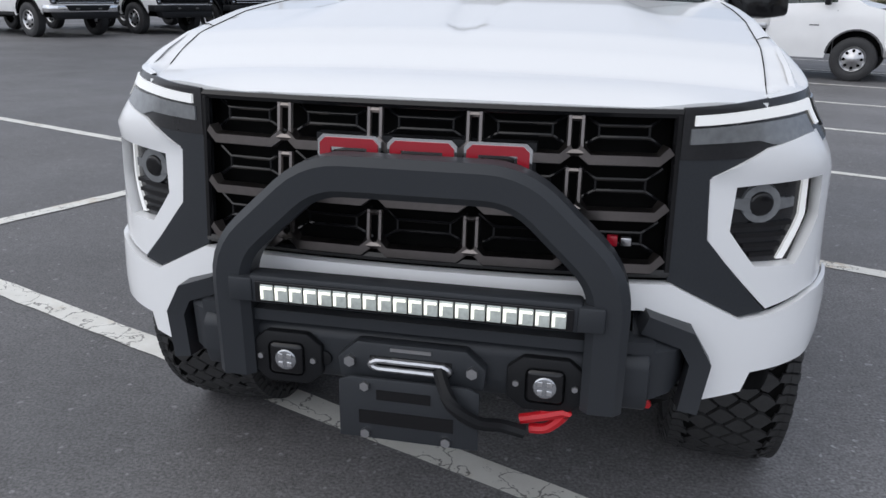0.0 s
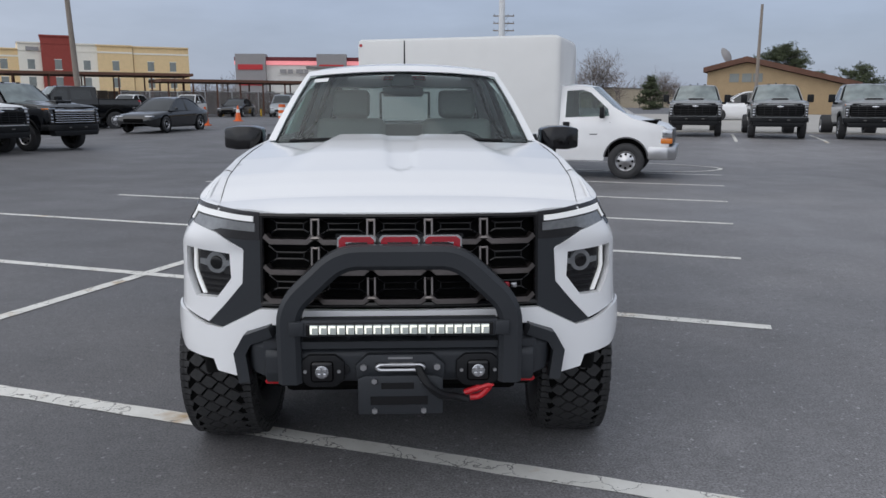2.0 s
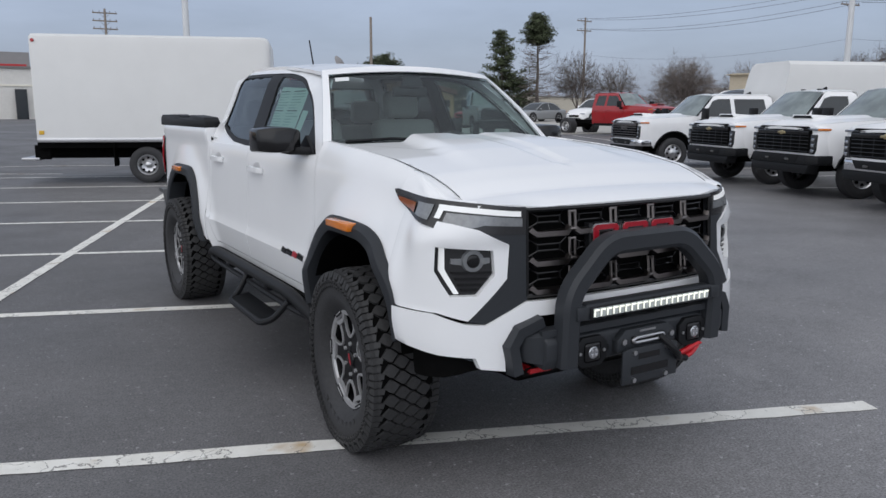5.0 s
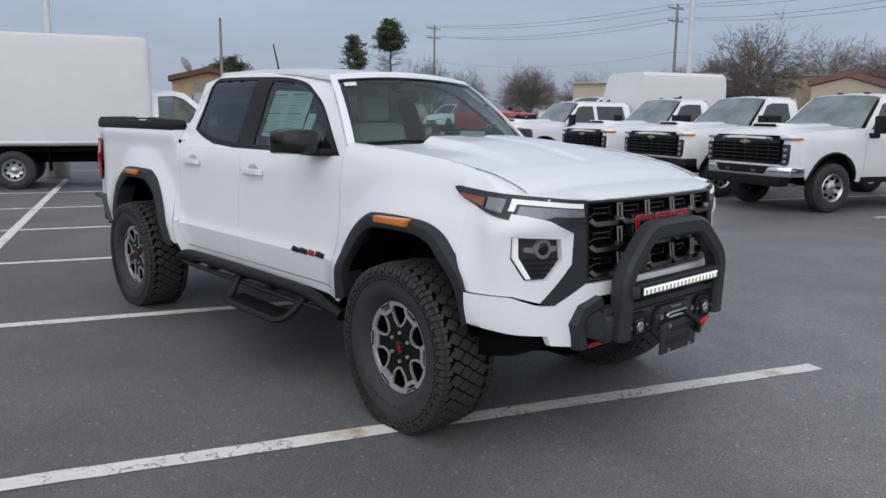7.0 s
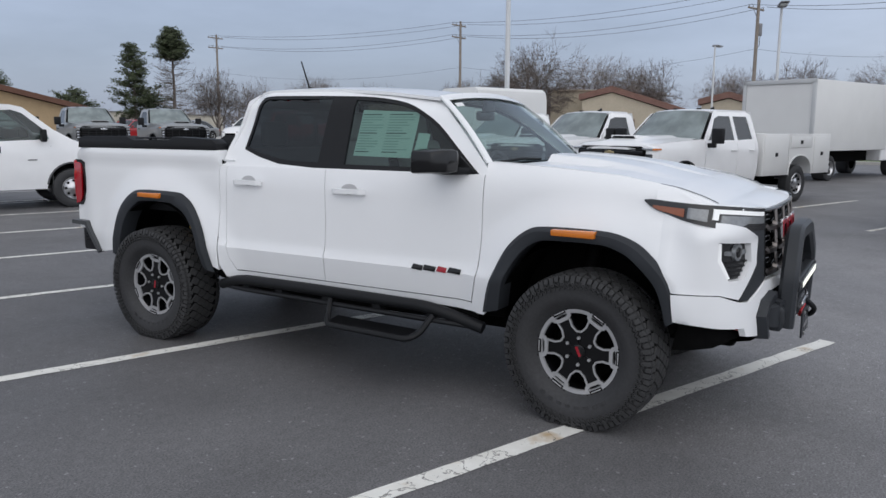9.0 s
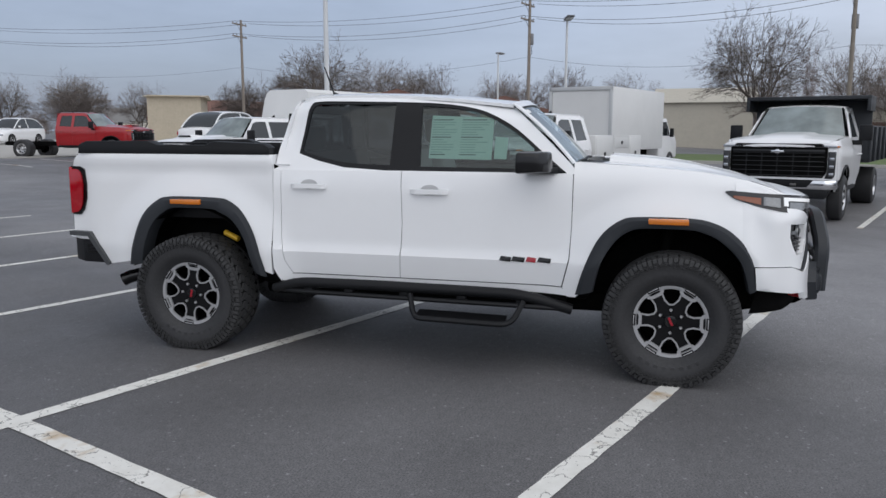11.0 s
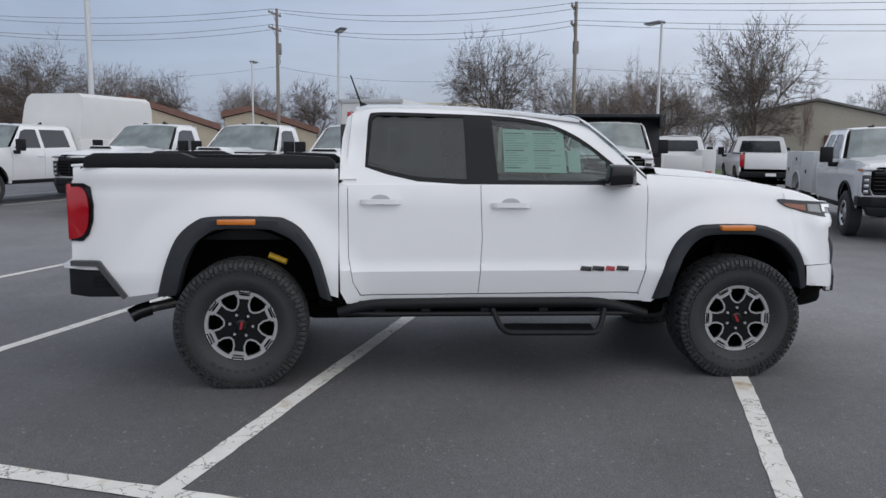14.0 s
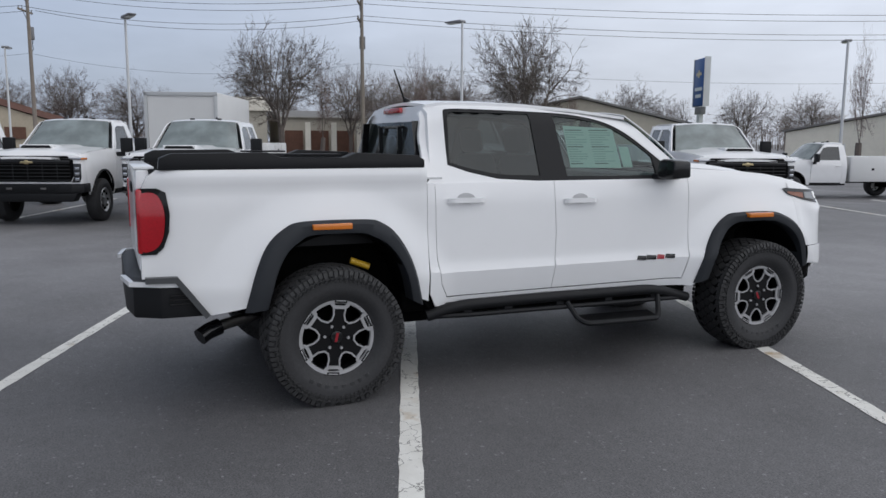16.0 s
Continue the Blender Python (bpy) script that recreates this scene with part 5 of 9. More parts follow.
rb = part("rear_bumper", join(prism([(-0.80, 4.06), (-0.79, 4.30), (-0.70, 4.44), (-0.45, 4.475), (0.45, 4.475), (0.70, 4.44), (0.79, 4.30), (0.80, 4.06), (0.62, 4.06), (0.60, 4.30), (-0.60, 4.30), (-0.62, 4.06)], 0.575, 0.775, "z", 0.012)), BLACKP, hero, "black rear step bumper with white cap")
both("bumper_cap", lambda: tube([(-0.806, 4.20, 0.768), (-0.80, 4.30, 0.772), (-0.715, 4.45, 0.772), (-0.45, 4.487, 0.772)], 0.02, section=[(-0.012, -0.016), (0.014, -0.016), (0.014, 0.010), (-0.012, 0.010)]), PAINT, rb)
both("bumper_edge", lambda: tube([(-0.815, 4.38, 0.80), (-0.812, 4.22, 0.795), (-0.814, 4.15, 0.70), (-0.814, 4.06, 0.575)], 0.02, section=[(-0.016, -0.024), (0.016, -0.024), (0.016, 0.024), (-0.016, 0.024)], up=(1, 0, 0)), EDGEGREY, rb)
for k in range(3):
    both("bumper_slot", lambda: box(-0.806, -0.79, 4.12 + 0.01 * k, 4.26, 0.70 - 0.025 * k, 0.71 - 0.025 * k), BLACKG, rb)
exh = part("exhaust_pipe", join(tube(smooth2([Vector((-0.50, 3.70, 0.50)), Vector((-0.54, 3.86, 0.475)), Vector((-0.575, 3.94, 0.465)), Vector((-0.60, 4.01, 0.45))], 4), 0.034, 12)), DARKSTEEL, hero, "dull steel exhaust pipe with black tip")
part("exhaust_tip", tube([(-0.585, 3.97, 0.458), (-0.61, 4.04, 0.44), (-0.635, 4.09, 0.415)], 0.05, 14), BLACKG, exh)

# rear of the cab
part("cab_back", panel([(-0.74, 0.95), (0.74, 0.95), (0.755, 1.30), (0.575, 1.74), (0.46, 1.79), (-0.46, 1.79), (-0.575, 1.74), (-0.755, 1.30)], lambda x, z: Vector((x, 2.70 - 0.14 * max(0, z - 1.35) - 0.02 * (x / 0.6) ** 2, z)), 0.06, [[(-0.62, 1.36), (0.62, 1.36), (0.53, 1.69), (-0.53, 1.69)]], flange=0, out=(0, 1, 0)), PAINT, hero)
part("rear_window", panel([(-0.63, 1.35), (0.63, 1.35), (0.54, 1.70), (-0.54, 1.70)], lambda x, z: Vector((x, 2.695 - 0.14 * max(0, z - 1.35) - 0.02 * (x / 0.6) ** 2, z)), 0.1, flange=0, out=(0, 1, 0)), REARGLASS, hero, "dark sliding rear window")
part("slider_frame", join(box(-0.205, -0.185, 2.66, 2.69, 1.36, 1.66), box(0.185, 0.205, 2.66, 2.69, 1.36, 1.66), box(-0.2, 0.2, 2.645, 2.67, 1.65, 1.665)), BLACKG, hero)
both("rear_window_border", lambda: prism([(-0.615, 1.36), (-0.585, 1.36), (-0.50, 1.69), (-0.525, 1.69)], 2.655, 2.705, "y"), BLACKG)
part("brake_lamp", prism([(-0.17, 1.752), (0.17, 1.752), (0.16, 1.79), (-0.16, 1.79)], 2.60, 2.665, "y", 0.006), REDLENS, hero, "red high-level brake lamp")

# ------------------------------------------------ inside the cab
part("cabin_floor", join(box(-0.70, 0.70, 0.60, 2.64, 0.62, 0.66), box(-0.70, 0.70, 0.55, 0.60, 0.6, 1.28), box(-0.745, -0.73, 0.66, 2.64, 0.62, 1.29), box(0.73, 0.745, 0.66, 2.64, 0.62, 1.29)), DASH, hero)
part("headliner", panel([(-0.5, 1.02), (0.5, 1.02), (0.5, 2.55), (-0.5, 2.55)], lambda x, y: roof_at(x, y) - Vector((0, 0, 0.035)), 0.2, flange=0, out=(0, 0, -1)), SEAT, hero)
part("dashboard", prism([(0.58, 1.10), (0.56, 1.30), (0.70, 1.335), (0.92, 1.32), (1.0, 1.22), (0.98, 1.05)], -0.72, 0.72, "x", 0.02), DASH, hero)
wheel_c = Vector((0.36, 1.08, 1.22))
part("steering_wheel", join(tube([wheel_c + Vector((0.18 * math.cos(a), 0.06 * math.sin(a), 0.17 * math.sin(a))) for a in np.linspace(0, 2 * math.pi, 25)[:-1]], 0.016, 8, closed=True), cyl(wheel_c - Vector((0, 0.03, 0)), wheel_c + Vector((0, 0.02, 0)), 0.06)), DASH, hero)
for sx_, sy_, nm in ((-0.37, 1.45, "front_seat"), (0.37, 1.45, "front_seat")):
    seat_ = part(nm, join(box(sx_ - 0.25, sx_ + 0.25, sy_ - 0.30, sy_ + 0.22, 0.80, 0.98, 0.05, 3), moved(box(-0.24, 0.24, -0.07, 0.07, 0, 0.56, 0.05, 3), Matrix.Translation((sx_, sy_ + 0.24, 0.92)) @ pose(0, 0, 0, -14))), SEAT, hero, "grey leather front seat")
    part("headrest", moved(box(-0.13, 0.13, -0.05, 0.05, 0, 0.19, 0.04, 3), Matrix.Translation((sx_, sy_ + 0.385, 1.475)) @ pose(0, 0, 0, -10)), SEAT, seat_)
rs = part("rear_bench", join(box(-0.66, 0.66, 1.95, 2.4, 0.80, 0.98, 0.05, 3), moved(box(-0.66, 0.66, -0.06, 0.06, 0, 0.50, 0.05, 3), Matrix.Translation((0, 2.48, 0.92)) @ pose(0, 0, 0, -10))), SEAT, hero, "grey leather rear bench")
for sx_ in (-0.42, 0.42):
    part("headrest", box(sx_ - 0.12, sx_ + 0.12, 2.50, 2.58, 1.43, 1.60, 0.035, 3), SEAT, rs)
# price sheet in the front passenger window
stk = part("window_sticker", panel([(1.61, 1.385), (1.18, 1.378), (1.185, 1.655), (1.61, 1.672)], lambda y, z: upper_at(y, z, -0.020), 0.08, flange=0, out=(-1, 0, 0)), STICKER, hero, "pale green printed price sheet inside the window")
rs_ = random.Random(5)
for k in range(15):
    z0 = 1.645 - k * 0.0165
    for y0, y1 in ((1.60, 1.42), (1.40, 1.20)):
        ln = rs_.uniform(0.45, 0.97)
        b_ = panel([(y0, z0), (y0 + (y1 - y0) * ln, z0), (y0 + (y1 - y0) * ln, z0 - 0.006), (y0, z0 - 0.006)], lambda y, z: upper_at(y, z, -0.0185), 0.2, flange=0)
        part("print_line", b_, INK if k % 7 else INKD, stk)
part("side_sheet", panel([(1.165, 1.385), (1.08, 1.383), (1.08, 1.525), (1.165, 1.53)], lambda y, z: upper_at(y, z, -0.020), 0.08, flange=0), STICKER, hero)


# ------------------------------------------------ wheels
def tread_ring(R, half):
    """Blocks of an off-road tyre: lozenges between crossing diagonal grooves, square shoulder blocks and wavy sidewall ribs."""
    bm = bmesh.new()
    n = 40
    st = 2 * math.pi / n

    def prism_on(lo_, hi_):
        m = len(lo_)
        lo_, hi_ = [bm.verts.new(p) for p in lo_], [bm.verts.new(p) for p in hi_]
        bm.faces.new(hi_)
        for j in range(m):
            bm.faces.new((lo_[j], lo_[(j + 1) % m], hi_[(j + 1) % m], hi_[j]))

    def polar(x, r, a):
        return (x, r * math.cos(a), r * math.sin(a))

    def lug(pts, r0, r1):
        cx, ca = sum(p[0] for p in pts) / len(pts), sum(p[1] for p in pts) / len(pts)
        crown = lambda x: 9.0 * max(0.0, abs(x) - 0.05) ** 2.6
        prism_on([polar(x, r0, a) for x, a in pts], [polar(cx + (x - cx) * 0.93, r1 - crown(x), ca + (a - ca) * 0.93) for x, a in pts])

    for i in range(n):
        for col, xc in enumerate((-0.075, -0.025, 0.025, 0.075)):
            a = (i + 0.5 * (col % 2)) * st
            hw, in_, g = 0.0375, 0.008, 0.465
            lug([(xc - hw, a + 0.05 * st), (xc - in_, a - g * st), (xc + in_, a - (g - 0.06) * st), (xc + hw, a - 0.05 * st), (xc + in_, a + g * st), (xc - in_, a + (g - 0.06) * st)], R - 0.014, R + 0.001)
        for sd in (-1, 1):
            for half_ in (0, 1):
                a = (i + 0.5 * half_ + (0.25 if sd < 0 else 0.0)) * st
                inn = 0.104 if half_ == (sd > 0) else 0.116
                lug([(sd * inn, a - 0.20 * st), (sd * (half - 0.014), a - 0.215 * st), (sd * (half - 0.014), a + 0.215 * st), (sd * (inn + 0.006), a + 0.20 * st)], R - 0.020, R + 0.004)
                # bite block at the shoulder and a wavy rib below it
                x0, x1 = sd * (half - 0.016), sd * (half + 0.011)
                for pts in ([(R - 0.010, a - 0.20 * st), (R - 0.010, a + 0.20 * st), (R - 0.036 - 0.012 * half_, a + 0.15 * st), (R - 0.036 - 0.012 * half_, a - 0.20 * st)],
                            [(R - 0.042, a - 0.22 * st), (R - 0.053, a + 0.02 * st), (R - 0.042, a + 0.24 * st), (R - 0.050, a + 0.24 * st), (R - 0.063, a + 0.02 * st), (R - 0.050, a - 0.22 * st)],
                            [(R - 0.060, a - 0.22 * st), (R - 0.073, a + 0.04 * st), (R - 0.062, a + 0.22 * st), (R - 0.070, a + 0.22 * st), (R - 0.083, a + 0.04 * st), (R - 0.068, a - 0.22 * st)]):
                    prism_on([polar(x0, r, t) for r, t in pts], [polar(x1 - sd * 0.010 * max(0.0, (r - R + 0.03) / 0.02), r, t) for r, t in pts])
    bmesh.ops.recalc_face_normals(bm, faces=bm.faces)
    return bm


AXLE = 0.400


def offroad_wheel(turn=0.0):
    R, H = 0.423, 0.152
    w = new("wheel")

    def stood(b):
        """Flattened where it stands on the ground, the sidewall bulging out above."""
        for v in b.verts:
            low = max(0.0, (-v.co.z - 0.22) / 0.17)
            if low and v.co.y ** 2 < 0.06:
                v.co.x *= 1 + 0.05 * min(1.0, low) * (1 - v.co.y ** 2 / 0.06)
            v.co.z = max(v.co.z, -AXLE + 0.002 + 0.35 * v.co.y ** 2)
        return b

    tyre = part("tyre", stood(lathe([(-0.122, 0.250), (-0.146, 0.272), (-0.154, 0.31), (-0.153, 0.355), (-0.146, 0.392), (-0.122, R - 0.012), (0.122, R - 0.012), (0.146, 0.392), (0.153, 0.355), (0.154, 0.31), (0.146, 0.272), (0.122, 0.250), (0.09, 0.21), (-0.09, 0.21), (-0.122, 0.250)], 96)), RUBBER, w, "black off-road tyre with chunky tread")
    # groove floor darker than the rubber: the shade between lugs put into its colour
    part("groove_shade_band", stood(lathe([(-0.120, R - 0.0115), (0.0, R - 0.0105), (0.120, R - 0.0115)], 96)), SHADOW, tyre)
    part("tread", stood(tread_ring(R, H)), TREAD, tyre, smooth=False)
    for k in range(8):
        a = radians(-126 + k * 10.3)
        b_ = moved(box(-0.002, 0.003, -0.014, 0.014, -0.012, 0.012, 0.001), Matrix.Translation((-0.1525, 0.29 * math.cos(a), 0.29 * math.sin(a))) @ Matrix.Rotation(a - math.pi / 2, 4, "X"))
        part("sidewall_mark", b_, RUBBER, tyre)
    rim = part("rim", lathe([(-0.112, 0.238), (-0.122, 0.236), (-0.124, 0.225), (-0.120, 0.198), (-0.108, 0.193), (-0.03, 0.190), (0.09, 0.205)], 64), RIMDARK, w, "dark alloy rim with machined face")
    part("rim_ring", lathe([(-0.1205, 0.237), (-0.1265, 0.235), (-0.1235, 0.197), (-0.112, 0.193)], 64), MACH, rim)
    # brake disc widened into a near-black backing that gives the openings their shade
    part("brake_shade_disc", lathe([(-0.005, 0.0), (-0.005, 0.165), (0.02, 0.165), (0.03, 0.196), (0.05, 0.196), (0.05, 0.0)], 40), SHADOW, rim)
    part("wheel_disc", lathe([(-0.085, 0.0), (-0.100, 0.03), (-0.100, 0.076), (-0.085, 0.084), (-0.06, 0.084)], 36), RIMDARK, rim)
    bar = [(-0.0045, -0.006), (0.0045, -0.006), (0.0045, 0.006), (-0.0045, 0.006)]
    for k in range(6):
        a = math.pi / 2 + k * math.pi / 3 + math.pi / 6
        rot = Matrix.Rotation(a, 4, "X")
        # a dark spoke, bright along both edges, under a hexagonal bracket on the ring
        spoke = [(0.03, -0.017), (0.080, -0.046), (0.094, -0.040), (0.128, -0.029), (0.192, -0.038), (0.206, -0.046), (0.206, 0.046), (0.192, 0.038), (0.128, 0.029), (0.094, 0.040), (0.080, 0.046), (0.03, 0.017)]
        part("spoke", moved(prism(spoke, -0.110, -0.065, "x", 0.004, 1), rot), RIMDARK, rim)
        for sgn in (1, -1):
            e_ = [(-0.111, y, sgn * z) for y, z in ((0.192, 0.0385), (0.128, 0.0300), (0.094, 0.0400))]
            part("spoke_edge", moved(tube(e_, 0.004, section=bar, up=(1, 0, 0)), rot), MACH, rim)
        link = [(-0.111, 0.1022 * math.cos(t_), 0.1022 * math.sin(t_)) for t_ in (0.402, radians(60) - 0.402)]
        part("spoke_link", moved(tube(link, 0.004, section=bar, up=(1, 0, 0)), rot), MACH, rim)
        hx = [(-0.117, y, z) for y, z in ((0.2115, -0.034), (0.199, -0.050), (0.181, -0.043), (0.172, -0.026), (0.172, 0.026), (0.181, 0.043), (0.199, 0.050), (0.2115, 0.034))]
        part("ring_bracket", moved(tube(hx, 0.005, section=[(-0.009, -0.0055), (0.009, -0.0055), (0.009, 0.0055), (-0.009, 0.0055)], up=(1, 0, 0), closed=True), rot), MACH, rim)
        part("bracket_slot", moved(box(-0.1275, -0.115, 0.198, 0.222, -0.036, 0.036, 0.003), rot), BLACKG, rim)
        part("bracket_bar", moved(box(-0.1295, -0.12, 0.206, 0.212, -0.029, 0.029, 0.002), rot), MACH, rim)
        for z_ in (-0.050, 0.050):
            part("ring_bolt", moved(cyl((-0.122, 0.214, z_), (-0.130, 0.214, z_), 0.0065, 6), rot), BLACKG, rim)
        part("lug_nut", moved(cyl((-0.09, 0.068, 0), (-0.120, 0.068, 0), 0.011, 8, 0.008), Matrix.Rotation(a + math.pi / 6, 4, "X")), MACH, rim)
    part("hub_cap", cyl((-0.08, 0, 0), (-0.118, 0, 0), 0.040, 24, 0.036, 0.004), BLACKG, rim)
    part("hub_mark", moved(box(-0.1195, -0.117, -0.007, 0.007, -0.026, 0.026), Matrix.Rotation(radians(-25), 4, "X")), REDP, rim)
    rim.matrix_basis = pose(0.020, 0, 0, turn) @ Matrix.Diagonal((1, 1.065, 1.065, 1))
    return w


wh = offroad_wheel()
wh_rear = offroad_wheel(37)
STEER = -3.0
for w_, near_, far_ in ((wh, pose(-0.80, 0, AXLE, 0, 0, STEER), pose(0.80, 0, AXLE, 0, 0, 180 + STEER)), (wh_rear, pose(-0.795, WB, AXLE), pose(0.795, WB, AXLE, 0, 0, 180))):
    w_.parent = hero
    w_.matrix_basis = near_
    copy_thing(w_, far_).parent = hero

# ---------------------------------------------------------------- fleet vehicles: front axle at the origin, nose to -y
REDPAINT = mat("red_truck_paint", (0.36, 0.012, 0.016), 0.32, coat=0.7, vary=0.04)
GREYPAINT = mat("grey_truck_paint", (0.25, 0.258, 0.262), 0.34, coat=0.7, vary=0.04)
BLACKPAINT = mat("black_truck_paint", (0.004, 0.0045, 0.006), 0.16, coat=0.5, vary=0.05)
ORANGE = mat("orange_plastic", (0.75, 0.13, 0.02), 0.5, vary=0.08)
GOLD = mat("gold_emblem", (0.52, 0.42, 0.24), 0.3, metal=0.8, vary=0.05)
# opaque screen: pale base colour stands for reflected sky and the cab interior
FGLASS = mat("fleet_windscreen", (0.19, 0.225, 0.225), 0.05, vary=0.35, grain=3, spec=0.9)
SGLASS = mat("fleet_side_glass", (0.018, 0.022, 0.024), 0.05, vary=0.2, grain=3, spec=0.8)
GREYCLOTH = mat("grey_plastic_trim", (0.10, 0.10, 0.105), 0.6, vary=0.1)


def fleet_wheel(R=0.41, dual=False, rim_mat=STEEL, width=0.25):
    w = new("wheel")
    h = width / 2
    tyre = part("tyre", lathe([(-h + 0.02, R * 0.56), (-h, R * 0.68), (-h, R * 0.86), (-h + 0.03, R * 0.985), (-h + 0.06, R), (h - 0.06, R), (h - 0.03, R * 0.985), (h, R * 0.86), (h, R * 0.68), (h - 0.02, R * 0.56)], 36), RUBBER, w)
    rim = part("rim", lathe([(-h + 0.015, R * 0.57), (-h + 0.005, R * 0.545), (-h + 0.02, R * 0.50), (-h + 0.05, R * 0.47), (-h + (0.10 if dual else 0.045), R * 0.40), (-h + (0.12 if dual else 0.03), R * 0.20), (-h + (0.06 if dual else 0.02), R * 0.17), (-h + 0.01, 0.0)], 36), rim_mat, w, "silver steel wheel rim")
    for k in range(8):
        a = 2 * math.pi * k / 8
        c, s_ = math.cos(a), math.sin(a)
        d0 = -h + (0.085 if dual else 0.034)
        # solid near-black plug, the dark of a hole put into its colour
        part("rim_hole_shade", cyl((d0 - 0.012, R * 0.385 * c, R * 0.385 * s_), (d0 + 0.02, R * 0.385 * c, R * 0.385 * s_), R * 0.068, 10), SHADOW, rim)
    return w


def hd_truck(label, paint, cab="regular", body="bed", wb=3.9, bumper="black", emblem=CHROME, make="bars", group="parked trucks", m=None, scoop=True, name="pickup_truck"):
    """A heavy pickup. cab: regular, double or crew; body: bed, service, chassis, dump or dome."""
    root = thing(name, label, "pickup truck", group, m)
    HW = 0.98
    cab_end = {"regular": 1.98, "double": 2.55, "crew": 2.95}[cab]
    belt, roof_z, hood_z = 1.36, 1.965, 1.40
    steep = {"dump": 0.12}.get(body, 0.0)
    belt, roof_z, hood_z = belt + steep, roof_z + steep, hood_z + steep

    def W(y, z):
        w = lerp_table([(0.5, 0.90), (0.72, 0.955), (0.95, 0.965), (1.15, 0.975), (1.30, 0.955), (1.45, 0.90)], z - steep * 0.7)
        if y < -0.55:
            w -= 0.10 * smoothstep(-0.55, -0.95, y) ** 1.5
        return w

    def side(y, z, lift=0.0):
        return Vector((-W(y, z) - lift, y, z))

    def up(y, z, lift=0.0):
        return Vector((-(0.93 - (z - belt) * 0.32 - max(0, z - (roof_z - 0.12)) ** 2 * 5) - lift, y, z))

    def two(nm, build, mt, par=root, lb="", **kw):
        return part(nm, build(), mt, par, lb, **kw), part(nm, moved(build(), MIRROR), mt, par, lb, **kw)

    def arch(yc, r, zc, n=12):
        return [(yc + r * math.cos(t), zc + r * 0.98 * math.sin(t)) for t in np.linspace(math.radians(8), math.radians(172), n)]
    fa = arch(0, 0.53, 0.47)
    hood_line = [(-0.98, hood_z - 0.16), (-0.85, hood_z - 0.10), (-0.4, hood_z - 0.055), (0.2, hood_z - 0.03), (0.66, hood_z - 0.01)]
    fend = [(0.665, hood_z - 0.01), (0.2, hood_z - 0.03), (-0.4, hood_z - 0.055), (-0.85, hood_z - 0.10), (-0.95, hood_z - 0.18), (-0.955, 0.74), (-0.60, 0.62)] + fa[::-1] + [(0.60, 0.50), (0.67, 0.50)]
    two("front_fender", lambda: panel(fend, side, 0.09, flange=0.03), paint)
    two("arch_lip", lambda: tube([side(y, z, 0.012) for y, z in fa], 0.02, 6), BLACKP)
    drs = {"regular": [(0.68, 1.80)], "double": [(0.68, 1.78), (1.79, 2.45)], "crew": [(0.68, 1.74), (1.75, 2.80)]}[cab]
    for i, (a, b) in enumerate(drs):
        ds = two("door", lambda: panel([(a, belt), (a, 0.58), (b, 0.58), (b, belt)], side, 0.12, flange=0.02), paint)
        for sg, d_ in zip((1, -1), ds):
            q = tube([side(b - 0.24, 1.17, 0.005), side(b - 0.20, 1.17, 0.035), side(b - 0.10, 1.17, 0.035), side(b - 0.06, 1.17, 0.005)], 0.016, 6)
            part("handle", q if sg == 1 else moved(q, MIRROR), paint if paint is not GREYPAINT else BLACKP, d_)
    two("cab_pillar", lambda: panel([(drs[-1][1] + 0.008, belt), (drs[-1][1] + 0.008, 0.55), (cab_end, 0.55), (cab_end, belt)], side, 0.12, flange=0.02), paint)
    two("rocker", lambda: box(-0.90, -0.80, 0.6, cab_end, 0.48, 0.575, 0.02), BLACKP)
    part("cab_core", join(box(-0.88, 0.88, -0.6, cab_end - 0.02, 0.62, belt - 0.06), box(-0.42, 0.42, -0.8, cab_end, 0.45, 0.7)), SHADOW, root)
    two("wheel_liner", lambda: loft([[(x, y * 0.97, 0.47 + (z - 0.47) * 0.97) for y, z in arch(0, 0.53, 0.47, 14)] for x in (-0.94, -0.5)]), SHADOW)
    # glasshouse
    ws0, ws1 = 0.52, 1.18
    cs = [(ws0 + 0.16, belt), (ws0 + 0.20, belt + 0.05), (ws1 + 0.02, roof_z - 0.06), (ws1 + 0.16, roof_z - 0.015), (cab_end - 0.14, roof_z - 0.015), (cab_end - 0.04, roof_z - 0.08), (cab_end, belt)]
    wins = []
    for i, (a, b) in enumerate(drs):
        lo_ = belt + 0.012
        if i == 0:
            wins.append([(a + 0.12, lo_), (b - 0.06, lo_ + 0.0), (b - 0.07, roof_z - 0.12), (ws1 + 0.14, roof_z - 0.12), (ws1 - 0.02, roof_z - 0.17), (a + 0.24, belt + 0.12)])
        else:
            wins.append([(a + 0.04, lo_), (b - 0.06, lo_ + 0.02), (b - 0.12, roof_z - 0.12), (a + 0.03, roof_z - 0.12)])
    two("cab_side", lambda: panel(cs, up, 0.10, wins, flange=0.03), paint)
    for w_ in wins:
        two("side_window", lambda: panel(w_, lambda y, z: up(y, z, -0.012), 0.15, flange=0), SGLASS)
